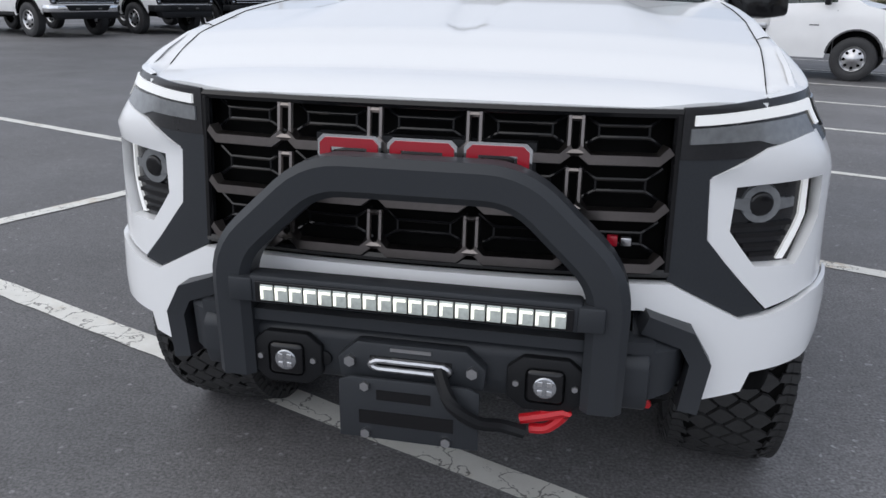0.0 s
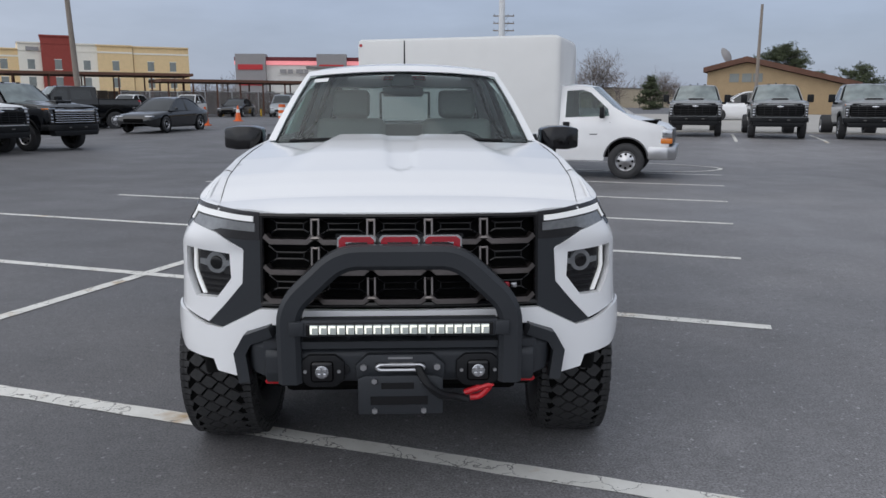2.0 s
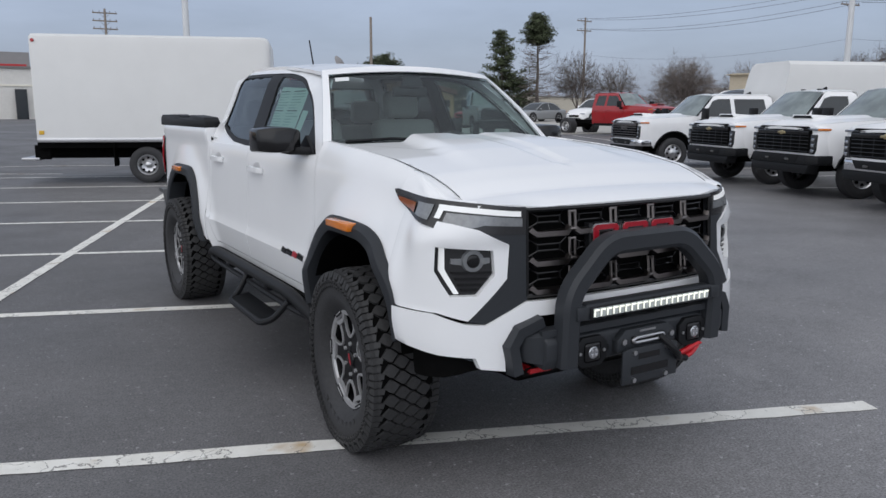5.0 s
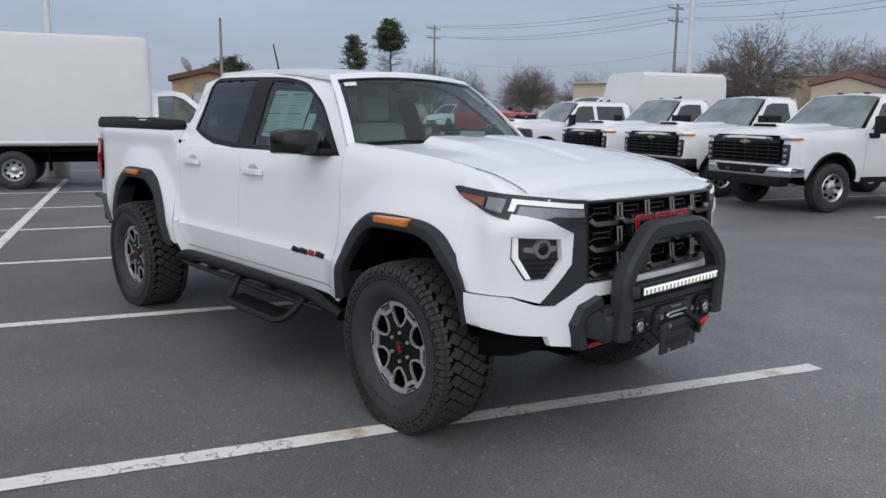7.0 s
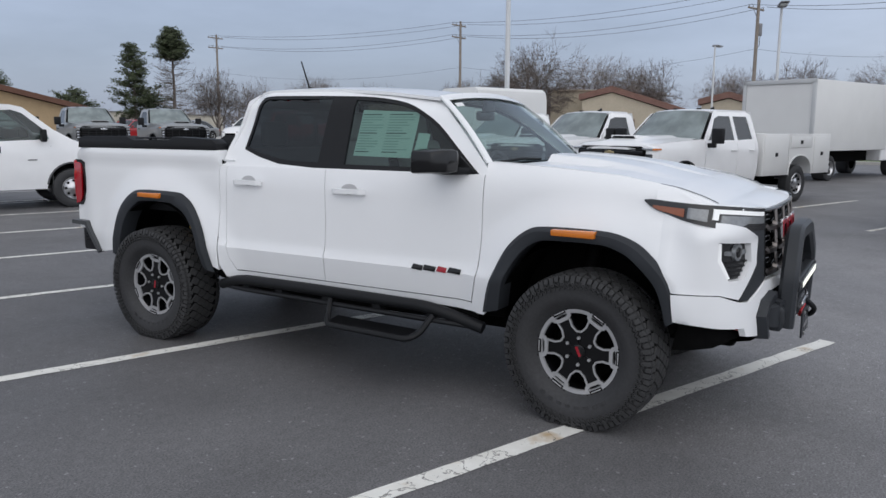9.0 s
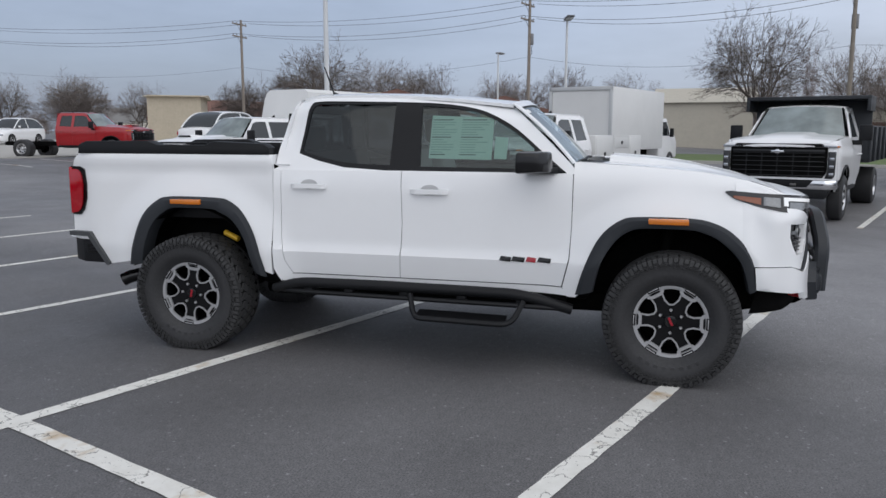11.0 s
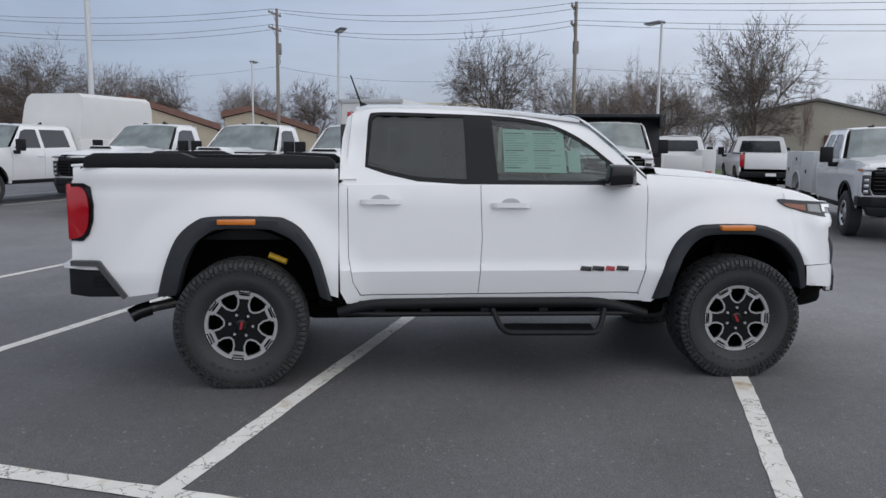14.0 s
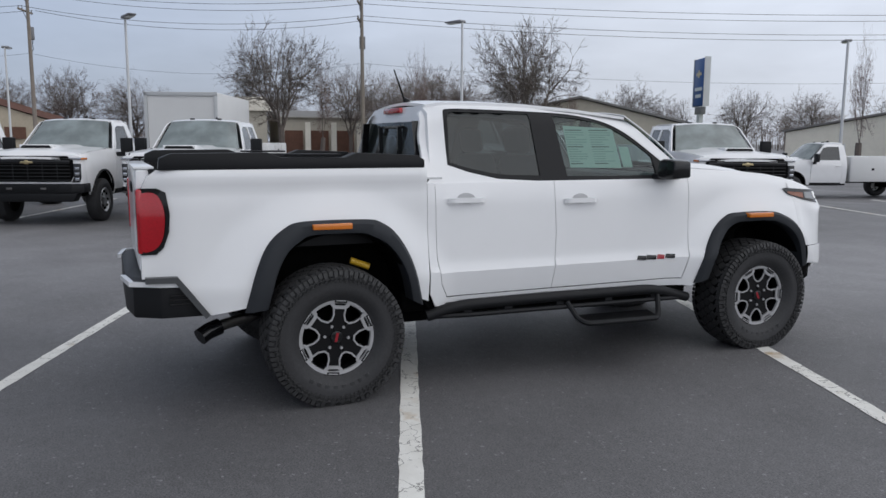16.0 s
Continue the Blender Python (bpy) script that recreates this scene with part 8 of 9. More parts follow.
def pine(seed, h, w, m, clear=0.1, flat=False, bare=0.0):
    rnd = random.Random(seed)
    root = thing("pine_tree", "dark green pine with uneven layered boughs", "tree", "pines", m)
    trunk, boughs, need = Soup(), Soup(), Soup()
    trunk.limb([Vector((rnd.uniform(-0.06, 0.06) * (i > 0), 0, h * i / 6)) for i in range(7)], h * 0.022, 0.03, 8)
    n = int(h * 10)
    for i in range(n):
        t = clear + (1 - clear) * (i / n) ** 0.9
        z = h * t
        prof = (min(1.0, (1 - t) * 1.9 + 0.1) if not bare else min(1.0, (1 - t) * 6 + 0.1)) if not flat else math.sin(math.pi * min(1, (t - clear) / (1 - clear) * 0.85 + 0.15)) ** 0.6
        ln = w * (0.18 + 0.85 * prof) * rnd.uniform(0.5, 1.08)
        a = rnd.uniform(0, 2 * math.pi)
        d = Vector((math.cos(a), math.sin(a), rnd.uniform(-0.1, 0.35)))
        pts = [Vector((0, 0, z)), Vector((0, 0, z)) + d * ln * 0.5, Vector((0, 0, z)) + d * ln + Vector((0, 0, rnd.uniform(-0.1, 0.25)))]
        boughs.limb(pts, 0.05, 0.015, 3)
        for k in range(int(9 + ln * 13)):
            s = rnd.uniform(0.25, 1.05)
            c = pts[0].lerp(pts[2], s) + Vector((rnd.gauss(0, 0.26), rnd.gauss(0, 0.26), rnd.gauss(0.05, 0.13)))
            for q in range(5):
                e1 = Vector((rnd.gauss(0, 1), rnd.gauss(0, 1), rnd.gauss(0.3, 0.7))).normalized() * rnd.uniform(0.16, 0.32)
                e2 = e1.orthogonal().normalized() * 0.06
                b = len(need.v)
                o = c + Vector((rnd.gauss(0, 0.08), rnd.gauss(0, 0.08), rnd.gauss(0, 0.06)))
                need.v += [o - e2, o + e2, o + e1]
                need.f.append((b, b + 1, b + 2))
    for i in range(int(bare * 150)):
        z = h * (0.16 + (clear + 0.06 - 0.16) * i / (bare * 150))
        a = rnd.uniform(0, 2 * math.pi)
        d = Vector((math.cos(a), math.sin(a), rnd.uniform(-0.1, 0.25)))
        o = Vector((0, 0, z))
        reach = w * rnd.uniform(0.8, 1.5) * (1.25 - 0.6 * z / h)
        tip = o + d * reach + Vector((0, 0, rnd.uniform(-0.2, 0.4)))
        boughs.limb([o, o + d * reach * 0.5, tip], 0.030, 0.010, 3)
        for k in range(7):
            c = o.lerp(tip, rnd.uniform(0.3, 1.0))
            boughs.limb([c, c + Vector((rnd.gauss(0, 0.3), rnd.gauss(0, 0.3), rnd.gauss(0.1, 0.2)))], 0.012, 0.005, 3)
    for nm, s, mt in (("trunk", trunk, BARK), ("bough_frame", boughs, BARK), ("crown", need, NEEDLE)):
        ob = new(nm, s.mesh(nm, mt))
        ob.parent = root
    return root


def at(x, y, turn=0.0, sc=1.0):
    return pose(x, y, 0, 0, 0, turn) @ Matrix.Scale(sc, 4)


t1 = bare_tree(11, 10.2, 4.3, "tall bare deciduous tree with fine twigs", at(57.5, -8.8, 0), TWIG, 0.24, 4)
t2 = bare_tree(23, 10.6, 4.6, "wide bare deciduous tree with fine twigs", at(50.2, -27.6, 40), TWIG, 0.20, 4)
t3 = bare_tree(37, 9.6, 5.4, "low spreading bare deciduous tree", at(66.5, 31.0, 90), TWIG, 0.22, 5, 0.5)
t4 = bare_tree(41, 7.6, 0.75, "slender bare young tree", at(46.2, -16.2, 0), TWIGR, 0.2, 3)


def again(src, x, y, turn, sc):
    c = copy_thing(src, pose(x, y, 0, 0, 0, turn))
    c.scale = (sc, sc, sc)
    return c


rt = random.Random(77)
for src, x, y, sc in ((t3, 80.0, 29.0, 0.98), (t2, 83.0, 24.0, 0.85), (t3, 76.0, 37.0, 0.82), (t1, 82.0, 15.5, 0.78), (t2, 79.0, 7.0, 0.76), (t3, 84.0, 1.0, 0.82), (t1, 66.5, -17.4, 0.82), (t2, 61.0, -19.8, 0.68), (t4, 57.5, -12.2, 1.05),
                      (t3, 64.0, -24.5, 0.88), (t1, 55.5, -22.4, 0.70), (t2, 47.6, -25.2, 0.62), (t4, 49.0, -30.8, 0.8), (t3, 70.6, -52.7, 0.84), (t2, 67.5, -57.0, 0.60), (t1, 58.5, -59.1, 0.70), (t3, 53.6, -63.6, 0.68), (t2, 47.0, -68.0, 0.62), (t1, 40.0, -72.0, 0.66), (t4, 22.6, -31.2, 0.92),
                      (t1, 76.0, 66.0, 0.76), (t3, 80.0, 69.3, 0.86), (t2, 85.0, 64.0, 0.72), (t3, 79.0, 45.0, 0.76), (t2, 86.0, 50.0, 0.7), (t1, 90.0, 38.0, 0.75), (t2, 56.5, 64.0, 0.72), (t1, 59.5, 61.5, 0.66), (t3, 96.0, 84.0, 0.9),
                      (t3, 88.0, 27.0, 0.9), (t1, 92.0, 14.0, 0.8), (t3, 88.0, -14.0, 0.88), (t1, 84.0, -26.0, 0.78), (t2, 78.0, -36.0, 0.76), (t2, 44.0, 180.0, 1.3), (t3, 57.0, 170.0, 0.9)):
    again(src, x, y, rt.uniform(0, 360), sc)
pine(5, 9.7, 2.5, at(47.4, 66.2), 0.12)
pine(8, 11.4, 1.75, at(50.6, 64.0), 0.74, False, 1.0)
pine(13, 8.8, 3.4, at(47.8, 95.0), 0.45, True)
pine(17, 5.6, 2.2, at(36.0, 112.0), 0.05)
pine(19, 5.2, 2.6, at(44.0, 71.0), 0.05, True)
pine(21, 4.6, 2.8, at(41.5, 74.0), 0.05, True)
pine(27, 4.7, 2.8, at(38.5, 77.0), 0.05, True)
pine(29, 4.5, 2.6, at(35.5, 80.5), 0.05, True)
pine(25, 5.0, 2.4, at(52.5, 69.5), 0.05, True)


# ---------------------------------------------------------------- far buildings
TANWALL = mat("tan_rendered_wall", (0.46, 0.40, 0.31), 0.9, vary=0.08, grain=6)
TANBRICK = mat("tan_brick_wall", (0.40, 0.29, 0.17), 0.9, vary=0.12, grain=10)
GREYWALL = mat("grey_metal_wall", (0.47, 0.435, 0.365), 0.7, vary=0.06, grain=4)
CREAM = mat("cream_wall", (0.84, 0.80, 0.70), 0.85, vary=0.05, grain=4)
YELLOWW = mat("yellow_ochre_wall", (0.78, 0.58, 0.32), 0.85, vary=0.07, grain=4)
MAROON = mat("maroon_wall", (0.30, 0.055, 0.042), 0.8, vary=0.08, grain=4)
BROWNROOF = mat("brown_roof_shingle", (0.13, 0.065, 0.045), 0.9, vary=0.2, grain=8)
REDROOF = mat("red_brown_shingle", (0.19, 0.105, 0.085), 0.9, vary=0.2, grain=8)
GREYROOF = mat("grey_roof_sheet", (0.20, 0.195, 0.19), 0.8, vary=0.1, grain=5)
WHITEWALL = mat("white_block_wall", (0.74, 0.72, 0.68), 0.85, vary=0.06, grain=5)
REDSTRIPE = mat("red_sign_band", (0.52, 0.03, 0.035), 0.5, vary=0.04)
PINKGLOW = mat("lit_red_band", (0.90, 0.30, 0.32), 0.5, vary=0.03, emit=0.35)
GREYPYL = mat("grey_pylon_panel", (0.30, 0.29, 0.29), 0.8, vary=0.05)
HOTELWIN = mat("curtained_window", (0.22, 0.24, 0.23), 0.2, vary=0.2)
DARKWIN = mat("dark_window", (0.03, 0.035, 0.04), 0.15, vary=0.1)
CONC = mat("pale_concrete_paving", (0.40, 0.385, 0.36), 0.9, vary=0.12, grain=8)
GRASS = mat("dull_spring_grass", (0.10, 0.14, 0.045), 0.95, vary=0.35, grain=14)


def block(p, q, depth, h, z0=0.0):
    """A box whose front runs from p to q on the ground and whose depth lies to the left of that way."""
    p, q = Vector((*p, 0)), Vector((*q, 0))
    d = (q - p).normalized()
    n = Vector((-d.y, d.x, 0)) * depth
    bm = bmesh.new()
    lo_ = [p, q, q + n, p + n]
    a = [bm.verts.new(v + Vector((0, 0, z0))) for v in lo_]
    b = [bm.verts.new(v + Vector((0, 0, h))) for v in lo_]
    bm.faces.new(a[::-1])
    bm.faces.new(b)
    for i in range(4):
        bm.faces.new((a[i], a[(i + 1) % 4], b[(i + 1) % 4], b[i]))
    bmesh.ops.recalc_face_normals(bm, faces=bm.faces)
    return bm


def windows(root, p, q, cols, z0, z1, w, frac0=0.1, frac1=0.9, mt=DARKWIN):
    p, q = Vector((*p, 0)), Vector((*q, 0))
    d = (q - p).normalized()
    n = Vector((d.y, -d.x, 0))
    for k in range(cols):
        c = p.lerp(q, frac0 + (frac1 - frac0) * (k + 0.5) / cols) + n * 0.02
        a, b = c - d * w / 2, c + d * w / 2
        wn_ = part("window", block((a.x, a.y), (b.x, b.y), 0.08, z1, z0), mt, root)
        part("window_frame", join(block(((a - d * 0.08).x, (a - d * 0.08).y), ((b + d * 0.08).x, (b + d * 0.08).y), 0.06, z0, z0 - 0.12), block(((a - d * 0.08).x, (a - d * 0.08).y), ((b + d * 0.08).x, (b + d * 0.08).y), 0.06, z1 + 0.1, z1)), CREAM, wn_)


def hotel():
    root = thing("hotel_building", "three-storey ochre, cream and maroon hotel far off", "building")
    segs = [((-80, 135.5), (-69.5, 140.4), 11.2, YELLOWW), ((-69.5, 139.6), (-66.0, 141.4), 12.3, CREAM), ((-66.0, 140.8), (-61.2, 143.0), 13.6, MAROON), ((-61.2, 143.4), (-57.6, 144.9), 12.3, CREAM), ((-57.6, 144.6), (-52.0, 147.0), 12.2, YELLOWW), ((-52.0, 147.3), (-42.8, 151.2), 12.1, YELLOWW)]
    for p, q, h, mt in segs:
        wl = part("wall", block(p, q, 14, h), mt, root)
        part("parapet", block((p[0] - 0.1, p[1] - 0.3), (q[0] + 0.1, q[1] - 0.3), 14.3, h + 0.12, h - 0.12), mt, wl)
        part("string_course", block((p[0], p[1] - 0.08), (q[0], q[1] - 0.08), 0.2, h - 1.1, h - 1.4), CREAM if mt is YELLOWW else mt, wl)
        n_ = max(1, int(math.dist(p, q) / 3.4))
        for z in (1.2, 4.6, 7.7):
            windows(root, p, q, n_, z, z + 1.7, 1.15, mt=HOTELWIN)
    part("lettering_bar", block((-68.2, 139.8), (-66.4, 140.8), 0.2, 11.6, 10.9), GREYPYL, root)
    return root


hotel()


def restaurant():
    root = thing("restaurant_building", "low white restaurant with red bands and grey pylons", "building")
    y = 115.2
    part("wall", block((-26, y), (1.5, y + 1.5), 18, 7.4), WHITEWALL, root)
    part("roof_band", block((-26.1, y - 0.25), (1.6, y + 1.25), 0.5, 8.5, 7.95), mat("dark_red_cap", (0.16, 0.02, 0.025), 0.6, vary=0.04), root)
    part("lit_band", block((-26.1, y - 0.2), (1.6, y + 1.3), 0.4, 7.95, 7.35), PINKGLOW, root, "glowing red band")
    for x in (-25.6, -13.6, 1.0):
        pl_ = part("pylon", block((x - 0.2, y - 1.0), (x + 4.2, y - 0.8), 3, 8.9), GREYPYL, root)
        for z in (6.6, 4.3, 2.4):
            part("pylon_band", block((x + 0.2, y - 1.12), (x + 3.8, y - 0.92), 0.2, z + 0.75, z), REDSTRIPE, pl_)
    for i, w in enumerate((0.9, 0.7, 1.1, 0.8)):
        part("lettering_bar", block((-19.4 + i * 1.2, y - 0.1), (-19.4 + i * 1.2 + w, y), 0.2, 6.7, 6.1), GREYPYL, root)
    windows(root, (-25, y), (0, y + 1.4), 6, 1.0, 3.2, 2.6)
    return root


restaurant()


def white_garage():
    root = thing("garage_building", "low white block garage with dark doorways", "building")
    part("wall", block((-10.2, 76.2), (14.0, 77.6), 14, 5.2), WHITEWALL, root)
    part("roof_edge", block((-10.4, 76.0), (14.2, 77.4), 14.4, 5.32, 5.12), GREYROOF, root)
    part("string_course", block((-10.25, 76.12), (14.05, 77.52), 0.2, 3.7, 3.55), CREAM, root)
    for x in (-5.6, 1.4, 8.0):
        part("doorway", block((x, 76.36), (x + 0.95, 76.42), 0.2, 3.3), DARKWIN, root)
    return root


white_garage()


def carport():
    root = thing("carport", "long rusty brown flat-roofed carport", "carport")
    for p, q, z in (((-34, 57.5), (-18.5, 64.5), 3.9), ((-20.0, 60.5), (-8.5, 66.5), 3.35)):
        rf = part("roof", block(p, q, 6.0, z + 0.22, z), BROWNROOF, root)
        for k in range(7):
            c = Vector((*p, 0)).lerp(Vector((*q, 0)), (k + 0.3) / 6.6)
            for dd in (0.4, 5.4):
                part("post", cyl((c.x - dd * 0.42, c.y + dd * 0.9, 0), (c.x - dd * 0.42, c.y + dd * 0.9, z), 0.07, 8), BROWNROOF, root)
    return root


carport()


def chain_fence(p, q, h=1.9, base=0.0):
    root = thing("fence", "grey chain-link fence with posts", "fence")
    p, q = Vector((*p, base)), Vector((*q, base))
    n = int((q - p).length / 2.2)
    for k in range(n + 1):
        c = p.lerp(q, k / n)
        part("post", cyl(c, c + Vector((0, 0, h)), 0.04, 8), STEEL, root)
    part("rail", join(cyl(p + Vector((0, 0, h)), q + Vector((0, 0, h)), 0.025, 6), cyl(p + Vector((0, 0, 0.1)), q + Vector((0, 0, 0.1)), 0.02, 6)), STEEL, root)
    s = Soup()
    d = (q - p).normalized()
    L_ = (q - p).length
    t = 0.0
    while t < L_ - 0.5:
        s.limb([p + d * t + Vector((0, 0, 0.1)), p + d * min(L_, t + h * 0.8) + Vector((0, 0, h))], 0.008, 0.008, 3)
        s.limb([p + d * min(L_, t + h * 0.8) + Vector((0, 0, 0.1)), p + d * t + Vector((0, 0, h))], 0.008, 0.008, 3)
        t += 0.16
    ob = new("mesh_wire", s.mesh("mesh_wire", STEEL))
    ob.parent = root
    tagged(ob, kind="stuff")


chain_fence((-24.0, 62.5), (-9.0, 67.0), 2.1, 0.5)


def tan_hall():
    """A long low hall with a brown gable roof, its gable to the car park."""
    root = thing("hall_building", "tan brick hall with a shallow brown gable roof", "building")
    a, b = Vector((26.4, 66.5, 0)), Vector((52.0, 53.0, 0))
    d = (b - a).normalized()
    n = Vector((-d.y, d.x, 0))
    prof = [(0.6, 0.0), (0.6, 4.42), (3.9, 5.25), (12.8, 2.98), (12.8, 0.0)]
    bm = loft([[tuple(a + d * u + Vector((0, 0, z))) for u, z in prof], [tuple(a + d * u + n * 22 + Vector((0, 0, z))) for u, z in prof]], close_u=True, caps=True)
    bmesh.ops.recalc_face_normals(bm, faces=bm.faces)
    part("wall", bm, TANBRICK, root, smooth=False)
    rp = [(0.3, 4.42), (3.9, 5.30), (13.1, 2.98), (13.1, 3.42), (3.9, 5.76), (0.3, 4.86)]
    bm = loft([[tuple(a + d * u - n * 0.6 + Vector((0, 0, z))) for u, z in rp], [tuple(a + d * u + n * 22.5 + Vector((0, 0, z))) for u, z in rp]], close_u=True, caps=True)
    bmesh.ops.recalc_face_normals(bm, faces=bm.faces)
    part("roof", bm, BROWNROOF, root, smooth=False)
    for u in (2.5, 3.55, 4.45):
        c = a + d * u
        part("window", block((c.x - n.x * 0.05, c.y - n.y * 0.05), ((c + d * 0.8).x - n.x * 0.05, (c + d * 0.8).y - n.y * 0.05), 0.1, 4.3, 3.55), HOTELWIN, root)
    for u in (2.2, 3.3):
        c = a + d * u
        part("window", block((c.x - n.x * 0.05, c.y - n.y * 0.05), ((c + d * 0.8).x - n.x * 0.05, (c + d * 0.8).y - n.y * 0.05), 0.1, 2.4, 1.7), DARKWIN, root)
    dish = part("roof_dish", lathe([(0.0, 0.0), (0.12, 0.5), (0.35, 0.85)], 20, "y"), GREYPYL, root)
    dish.matrix_basis = pose(30.4, 70.0, 6.3, -25, 0, 40)
    return root


tan_hall()


def mansard(p, q, depth, h, roof_h, wall=TANWALL, roofm=REDROOF, label="tan rendered low building with red-brown sloping roofs"):
    root = thing("low_building", label, "building", "low buildings")
    p3, q3 = Vector((*p, 0)), Vector((*q, 0))
    d = (q3 - p3).normalized()
    n = Vector((-d.y, d.x, 0))
    L_ = (q3 - p3).length
    part("wall", block(p, q, depth, h), wall, root)
    prof = [(-0.4, h - 0.1), (depth * 0.45, h + roof_h), (depth * 0.55, h + roof_h), (depth + 0.4, h - 0.1)]
    rows = [[tuple(p3 + d * u + n * v + Vector((0, 0, z))) for v, z in prof] for u in (-0.4, L_ + 0.4)]
    bm = loft(rows, close_u=True, caps=True)
    bmesh.ops.recalc_face_normals(bm, faces=bm.faces)
    part("roof", bm, roofm, root, smooth=False)
    return root


mansard((52.6, 40.6), (54.6, 36.7), 9, 4.6, 0.2, TANWALL, TANWALL, "plain tan rendered flat-topped building")
# gabled tan houses with red-brown roofs behind the truck row
mansard((69.0, 29.8), (70.8, 25.4), 14, 5.6, 0.3, TANWALL, REDROOF)
for (p0, p1, h, rh) in (((84, 62), (88, 52), 3.2, 2.6), ((92, 52), (95, 42), 3.0, 2.8)):
    mansard(p0, p1, 9, h, rh)
mansard((74.2, -1.5), (73.1, -10.7), 14, 4.6, 1.6, GREYWALL, GREYWALL, "tan metal-clad shed with low roof")
hall = mansard((73.2, -12.0), (72.0, -23.0), 12, 4.0, 0.8, GREYWALL, GREYROOF, "grey low commercial building with brown doors")
for k in range(4):
    part("brown_door", block((71.8 + k * 0.28, -22.0 + k * 2.6), (72.0 + k * 0.28, -20.2 + k * 2.6), 0.1, 2.6), BROWNROOF, hall)
    part("buttress", block((71.0 + k * 0.28, -19.9 + k * 2.6), (71.1 + k * 0.28, -19.4 + k * 2.6), 0.6, 3.4), CREAM, hall)


def gable_hall(a, b, apex_u, z0, z1, z2, depth, wall, roofm, label, thick=0.18):
    root = thing("shed_building", label, "building")
    a, b = Vector((*a, 0)), Vector((*b, 0))
    d = (b - a).normalized()
    n = Vector((d.y, -d.x, 0))
    L_ = (b - a).length
    prof = [(0, 0), (0, z0), (apex_u, z1), (L_, z2), (L_, 0)]
    bm = loft([[tuple(a + d * u + Vector((0, 0, z))) for u, z in prof], [tuple(a + d * u + n * depth + Vector((0, 0, z))) for u, z in prof]], close_u=True, caps=True)
    bmesh.ops.recalc_face_normals(bm, faces=bm.faces)
    part("wall", bm, wall, root, smooth=False)
    rp = [(-0.3, z0 + 0.02), (apex_u, z1 + 0.06), (L_ + 0.3, z2 + 0.02), (L_ + 0.3, z2 + 0.02 + thick), (apex_u, z1 + 0.06 + thick), (-0.3, z0 + 0.02 + thick)]
    bm = loft([[tuple(a + d * u - n * 0.3 + Vector((0, 0, z))) for u, z in rp], [tuple(a + d * u + n * (depth + 0.2) + Vector((0, 0, z))) for u, z in rp]], close_u=True, caps=True)
    bmesh.ops.recalc_face_normals(bm, faces=bm.faces)
    part("roof", bm, roofm, root, smooth=False)
    part("window", block((a + d * (apex_u - 2.2)).to_2d()[:], (a + d * (apex_u - 0.6)).to_2d()[:], 0.1, 2.6, 1.6), BROWNROOF, root).matrix_basis = Matrix.Translation(-n * 0.12)
    return root


gable_hall((45.3, -39.8), (53.9, -28.0), 8.8, 3.0, 5.2, 4.0, 18, GREYWALL, GREYROOF, "large pale grey gabled metal shed")
gable_hall((30.0, -64.0), (49.0, -55.0), 8.0, 2.6, 4.9, 2.6, 14, CREAM, GREYROOF, "pale house with a grey gable roof")
gable_hall((26.0, -60.0), (34.5, -57.0), 4.5, 2.4, 4.2, 2.4, 10, TANWALL, BROWNROOF, "small tan house with a brown roof")
gable_hall((68.5, 15.5), (66.5, 25.5), 7.4, 2.7, 5.1, 4.4, 16, TANWALL, REDROOF, "tan rendered house under a red-brown lean-to roof", 0.55)
gable_hall((70.5, 6.5), (69.5, 15.0), 6.2, 2.5, 4.5, 3.9, 16, TANWALL, REDROOF, "tan rendered house under a red-brown lean-to roof", 0.55)
# distant sheds beyond the box van
gable_hall((62, 178), (24, 190), 19, 5.0, 5.6, 5.0, 20, TANWALL, GREYROOF, "long pale low distant shed")
gable_hall((110, 120), (70, 150), 20, 4.0, 4.6, 4.0, 20, GREYWALL, GREYROOF, "long grey low distant shed")
mansard((118, 100), (124, 85), 12, 3.2, 2.8, CREAM, GREYROOF, "pale distant house with grey roof")
mansard((100, 76), (104, 66), 10, 3.2, 2.6, CREAM, GREYROOF, "pale distant house with grey roof")

# far treeline as a low uneven band of bare woods
wood = Soup()
rw_ = random.Random(9)
for k in range(2600):
    ang = rw_.uniform(-75, 125)
    D_ = rw_.uniform(170, 260)
    x, y = D_ * math.cos(math.radians(ang)), D_ * math.sin(math.radians(ang))
    hgt = rw_.uniform(4, 8) * (0.7 + 0.5 * math.sin(ang * 0.23) ** 2)
    b0 = Vector((x, y, 0))
    wood.limb([b0, b0 + Vector((rw_.uniform(-0.8, 0.8), rw_.uniform(-0.8, 0.8), hgt * 0.6)), b0 + Vector((rw_.uniform(-2, 2), rw_.uniform(-2, 2), hgt))], 0.11, 0.03, 3)
    for q in range(10):
        o = b0 + Vector((0, 0, hgt * rw_.uniform(0.35, 0.9)))
        wood.limb([o, o + Vector((rw_.gauss(0, 1.3), rw_.gauss(0, 1.3), rw_.uniform(0.2, 1.5)))], 0.045, 0.02, 3)
ob = new("far_woods", wood.mesh("far_woods", TWIG))
tagged(ob, "low band of bare brown woods on the horizon", "woods", kind="stuff")

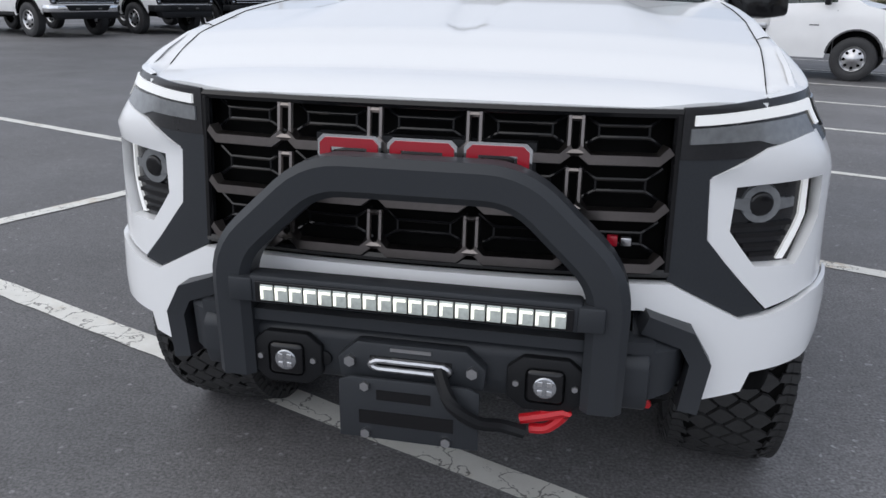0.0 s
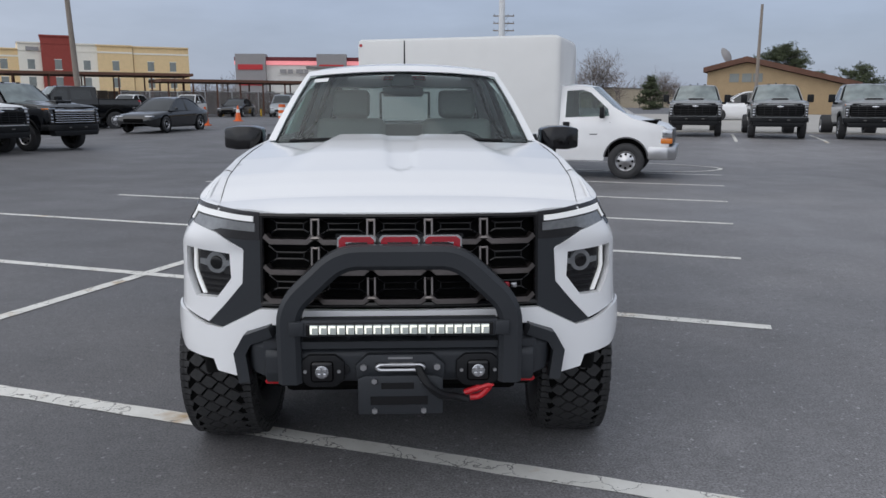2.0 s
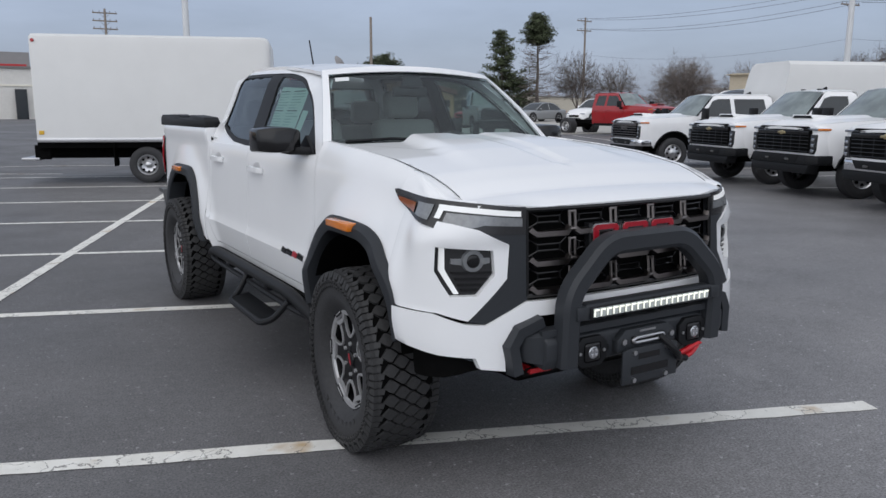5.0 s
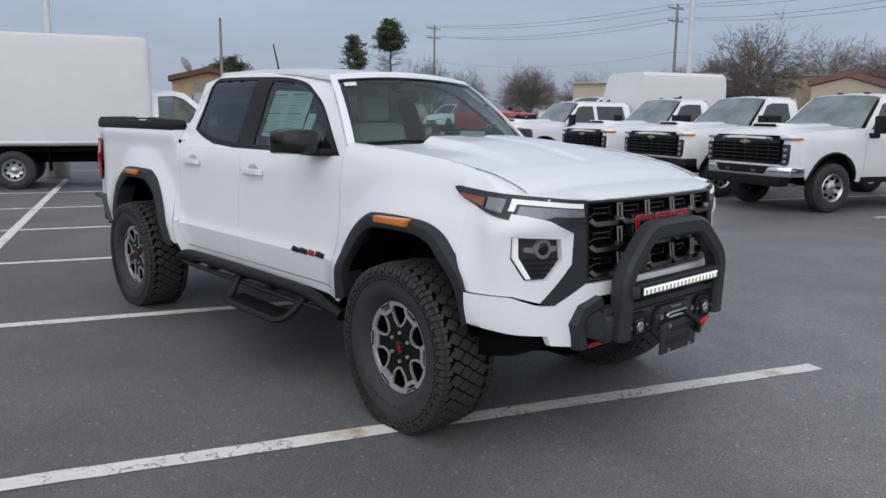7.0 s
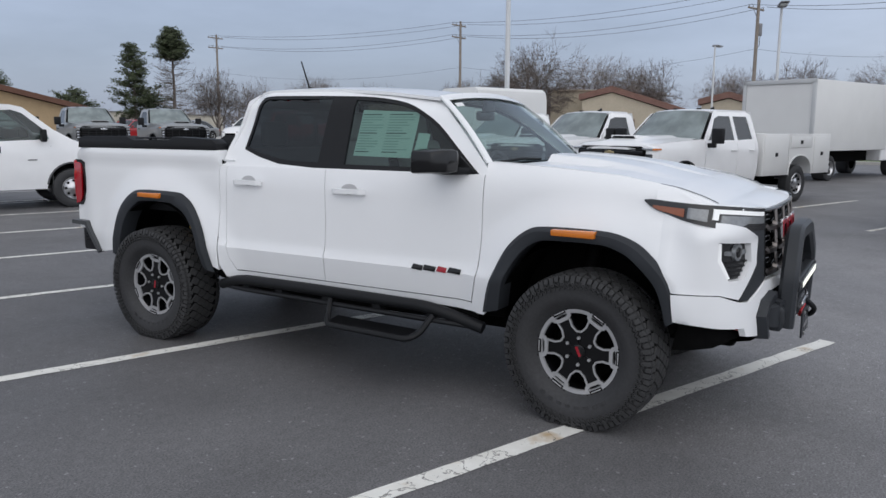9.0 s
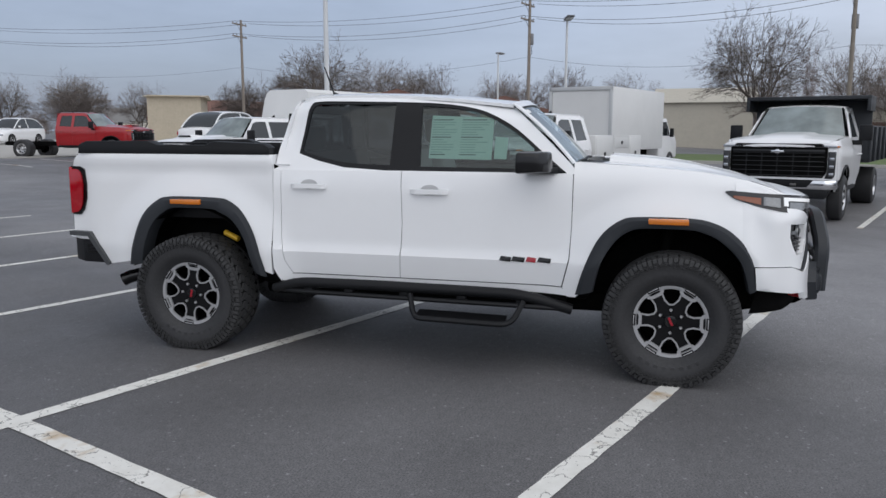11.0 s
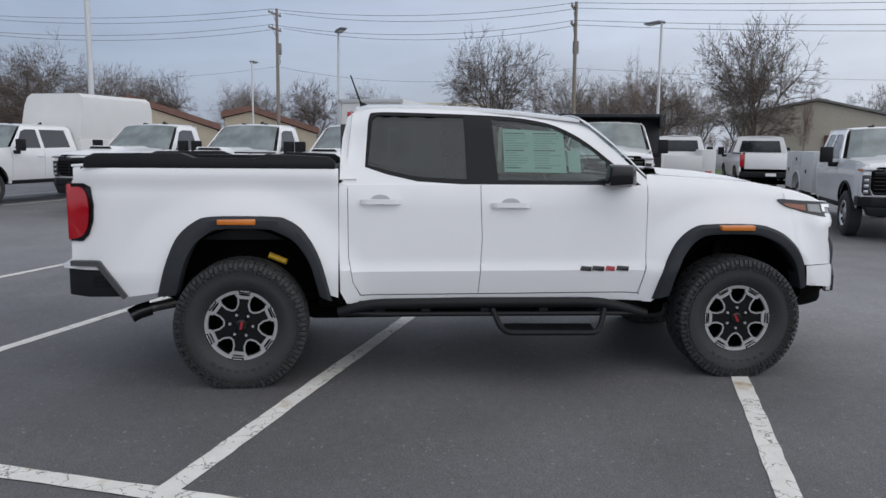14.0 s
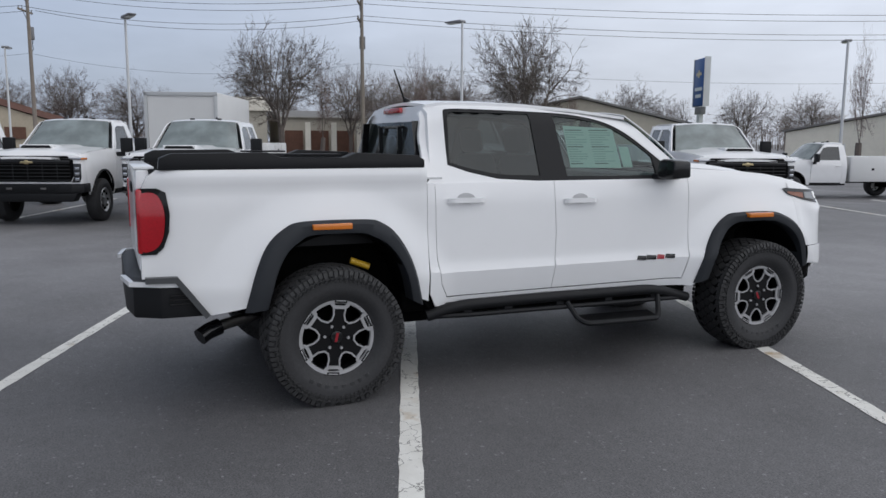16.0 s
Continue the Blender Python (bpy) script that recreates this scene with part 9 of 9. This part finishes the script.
# paving, kerb and grass at the far edges
def strip(a0, a1, s0, s1, h, mt, name, label):
    P = [lot(a0, s0), lot(a1, s0), lot(a1, s1), lot(a0, s1)]
    bm = bmesh.new()
    lo_ = [bm.verts.new(p + Vector((0, 0, 0.001))) for p in P]
    hi_ = [bm.verts.new(p + Vector((0, 0, h))) for p in P]
    bm.faces.new(hi_)
    for i in range(4):
        bm.faces.new((lo_[i], lo_[(i + 1) % 4], hi_[(i + 1) % 4], hi_[i]))
    bmesh.ops.recalc_face_normals(bm, faces=bm.faces)
    return single(name, bm, mt, label, "paving", kind="structure", smooth=False)


strip(-70, -13, 40.5, 56, 0.05, CONC, "pavement", "pale concrete paving beyond the asphalt")


def sloped_paving(a0, a1, s_list):
    bm = bmesh.new()
    rows = [[bm.verts.new(lot(a, s_, rise(a, s_) + 0.05)) for a in (a0, a1)] for s_ in s_list]
    for r0, r1 in zip(rows, rows[1:]):
        bm.faces.new((r0[0], r0[1], r1[1], r1[0]))
    edge = [bm.verts.new(v.co - Vector((0, 0, 0.2))) for v in rows[0]]
    bm.faces.new((edge[0], edge[1], rows[0][1], rows[0][0]))
    return bm


single("pavement", sloped_paving(-4, 56, (29.6, 32, 36, 40, 44, 48, 52, 56, 62)), CONC, "pale concrete paving beyond the grey trucks", "paving", kind="structure", smooth=False)
strip(38.5, 52, -60, 14, 0.12, GRASS, "grass_verge", "dull green grass verge")
strip(38.1, 38.5, -60, 14, 0.15, CONC, "kerb", "pale concrete kerb")

# cones, barrels and bollards by the far works
def cone(x, y, z=0.0, tall=1.0):
    root = thing("traffic_cone", "orange traffic cone with a white band", "traffic cone", "traffic cones", pose(x, y, z) @ Matrix.Scale(tall, 4))
    part("cone_body", cyl((0, 0, 0.04), (0, 0, 0.75), 0.16, 14, 0.03), ORANGE, root)
    part("cone_base", box(-0.2, 0.2, -0.2, 0.2, 0, 0.045, 0.01), ORANGE, root)
    part("cone_band", cyl((0, 0, 0.42), (0, 0, 0.58), 0.098, 14, 0.072), PAPER, root)


for a_, s_ in ((-20.2, 29.2), (-23.2, 36.8), (-20.0, 52.0)):
    p_ = lot(a_, s_, rise(a_, s_))
    cone(p_.x, p_.y, p_.z, 1.3)
for x, y in ((-5.0, 55.0), (-9.8, 60.0)):
    cone(x, y, 0.45)
brl = thing("traffic_barrel", "orange and white striped traffic barrel", "traffic barrel", "", pose(-9.4, 54.3, 0.45))
for k in range(5):
    part("barrel_band", cyl((0, 0, 0.05 + k * 0.21), (0, 0, 0.26 + k * 0.21), 0.30 - k * 0.012, 18, 0.29 - k * 0.012), ORANGE if k % 2 == 0 else PAPER, brl)
for x, y in ((-7.7, 57.0), (-7.2, 56.6), (-12.4, 62.0), (-15.8, 63.0)):
    bl = thing("bollard", "short yellow painted steel bollard", "bollard", "bollards", pose(x, y, 0))
    part("post", cyl((0, 0, 0), (0, 0, 1.15), 0.09, 12, None, 0.02), YELLOW, bl)
# maker's roadside sign, without its name
BLUE = mat("blue_sign_face", (0.010, 0.085, 0.30), 0.4, vary=0.05)
sg_ = thing("roadside_sign", "tall blue dealer sign with a plain gold mark", "sign", "", pose(35.6, -32.3, 0, 0, 0, 158))
part("sign_face", box(-0.95, 0.95, -0.18, 0.18, 4.0, 7.1, 0.03), BLUE, sg_)
part("sign_edge", join(box(0.95, 1.02, -0.2, 0.2, 3.95, 7.15), box(-1.02, -0.95, -0.2, 0.2, 3.95, 7.15)), GALV, sg_)
part("sign_mark", prism([(-0.5, 6.0), (-0.15, 6.0), (-0.1, 5.85), (0.1, 5.85), (0.15, 6.0), (0.5, 6.0), (0.42, 6.2), (0.12, 6.2), (0.1, 6.35), (-0.1, 6.35), (-0.12, 6.2), (-0.42, 6.2)], -0.2, -0.18, "y"), GOLD, sg_)
for i, w in enumerate((1.3, 1.0)):
    part("lettering_bar", box(-w / 2, w / 2, -0.195, -0.18, 5.0 - i * 0.45, 5.22 - i * 0.45), PAPER, sg_)
part("sign_foot", box(-0.6, 0.6, -0.16, 0.16, 3.45, 3.95, 0.02), LAMPHEAD, sg_)
part("sign_post", box(-0.28, 0.28, -0.12, 0.12, 0, 3.5), GALV, sg_)


def carport_shade_screen(p, q, h=2.8, w=0.9):
    """A board screen added behind the carport, dark for the shade and clutter there, each board its own piece."""
    root = thing("carport_shade_screen", "added dark brown board screen for the shade under the carport", "fence")
    p, q = Vector((*p, 0)), Vector((*q, 0))
    d = (q - p).normalized()
    L_ = (q - p).length
    n = int(L_ / w)
    mt = mat("shade_screen_boards", (0.10, 0.082, 0.07), 0.9, vary=0.3, grain=6)
    me = None
    for k in range(n):
        bm = box(0.01, w - 0.01, -0.03, 0.03, 0.05, h, 0.01, 1)
        ob = part("board", bm, mt, root) if me is None else new("board", me)
        me = ob.data
        ob.parent = root
        o = p + d * (w * k)
        ob.matrix_basis = pose(o.x, o.y, -0.05 * (k % 3), 0, 0, math.degrees(math.atan2(d.y, d.x)))
    part("rail", cyl(p + Vector((0, 0, 1.0)), q + Vector((0, 0, 1.0)), 0.05, 6), WOOD, root)


carport_shade_screen((-46.0, 59.5), (-13.0, 75.0))
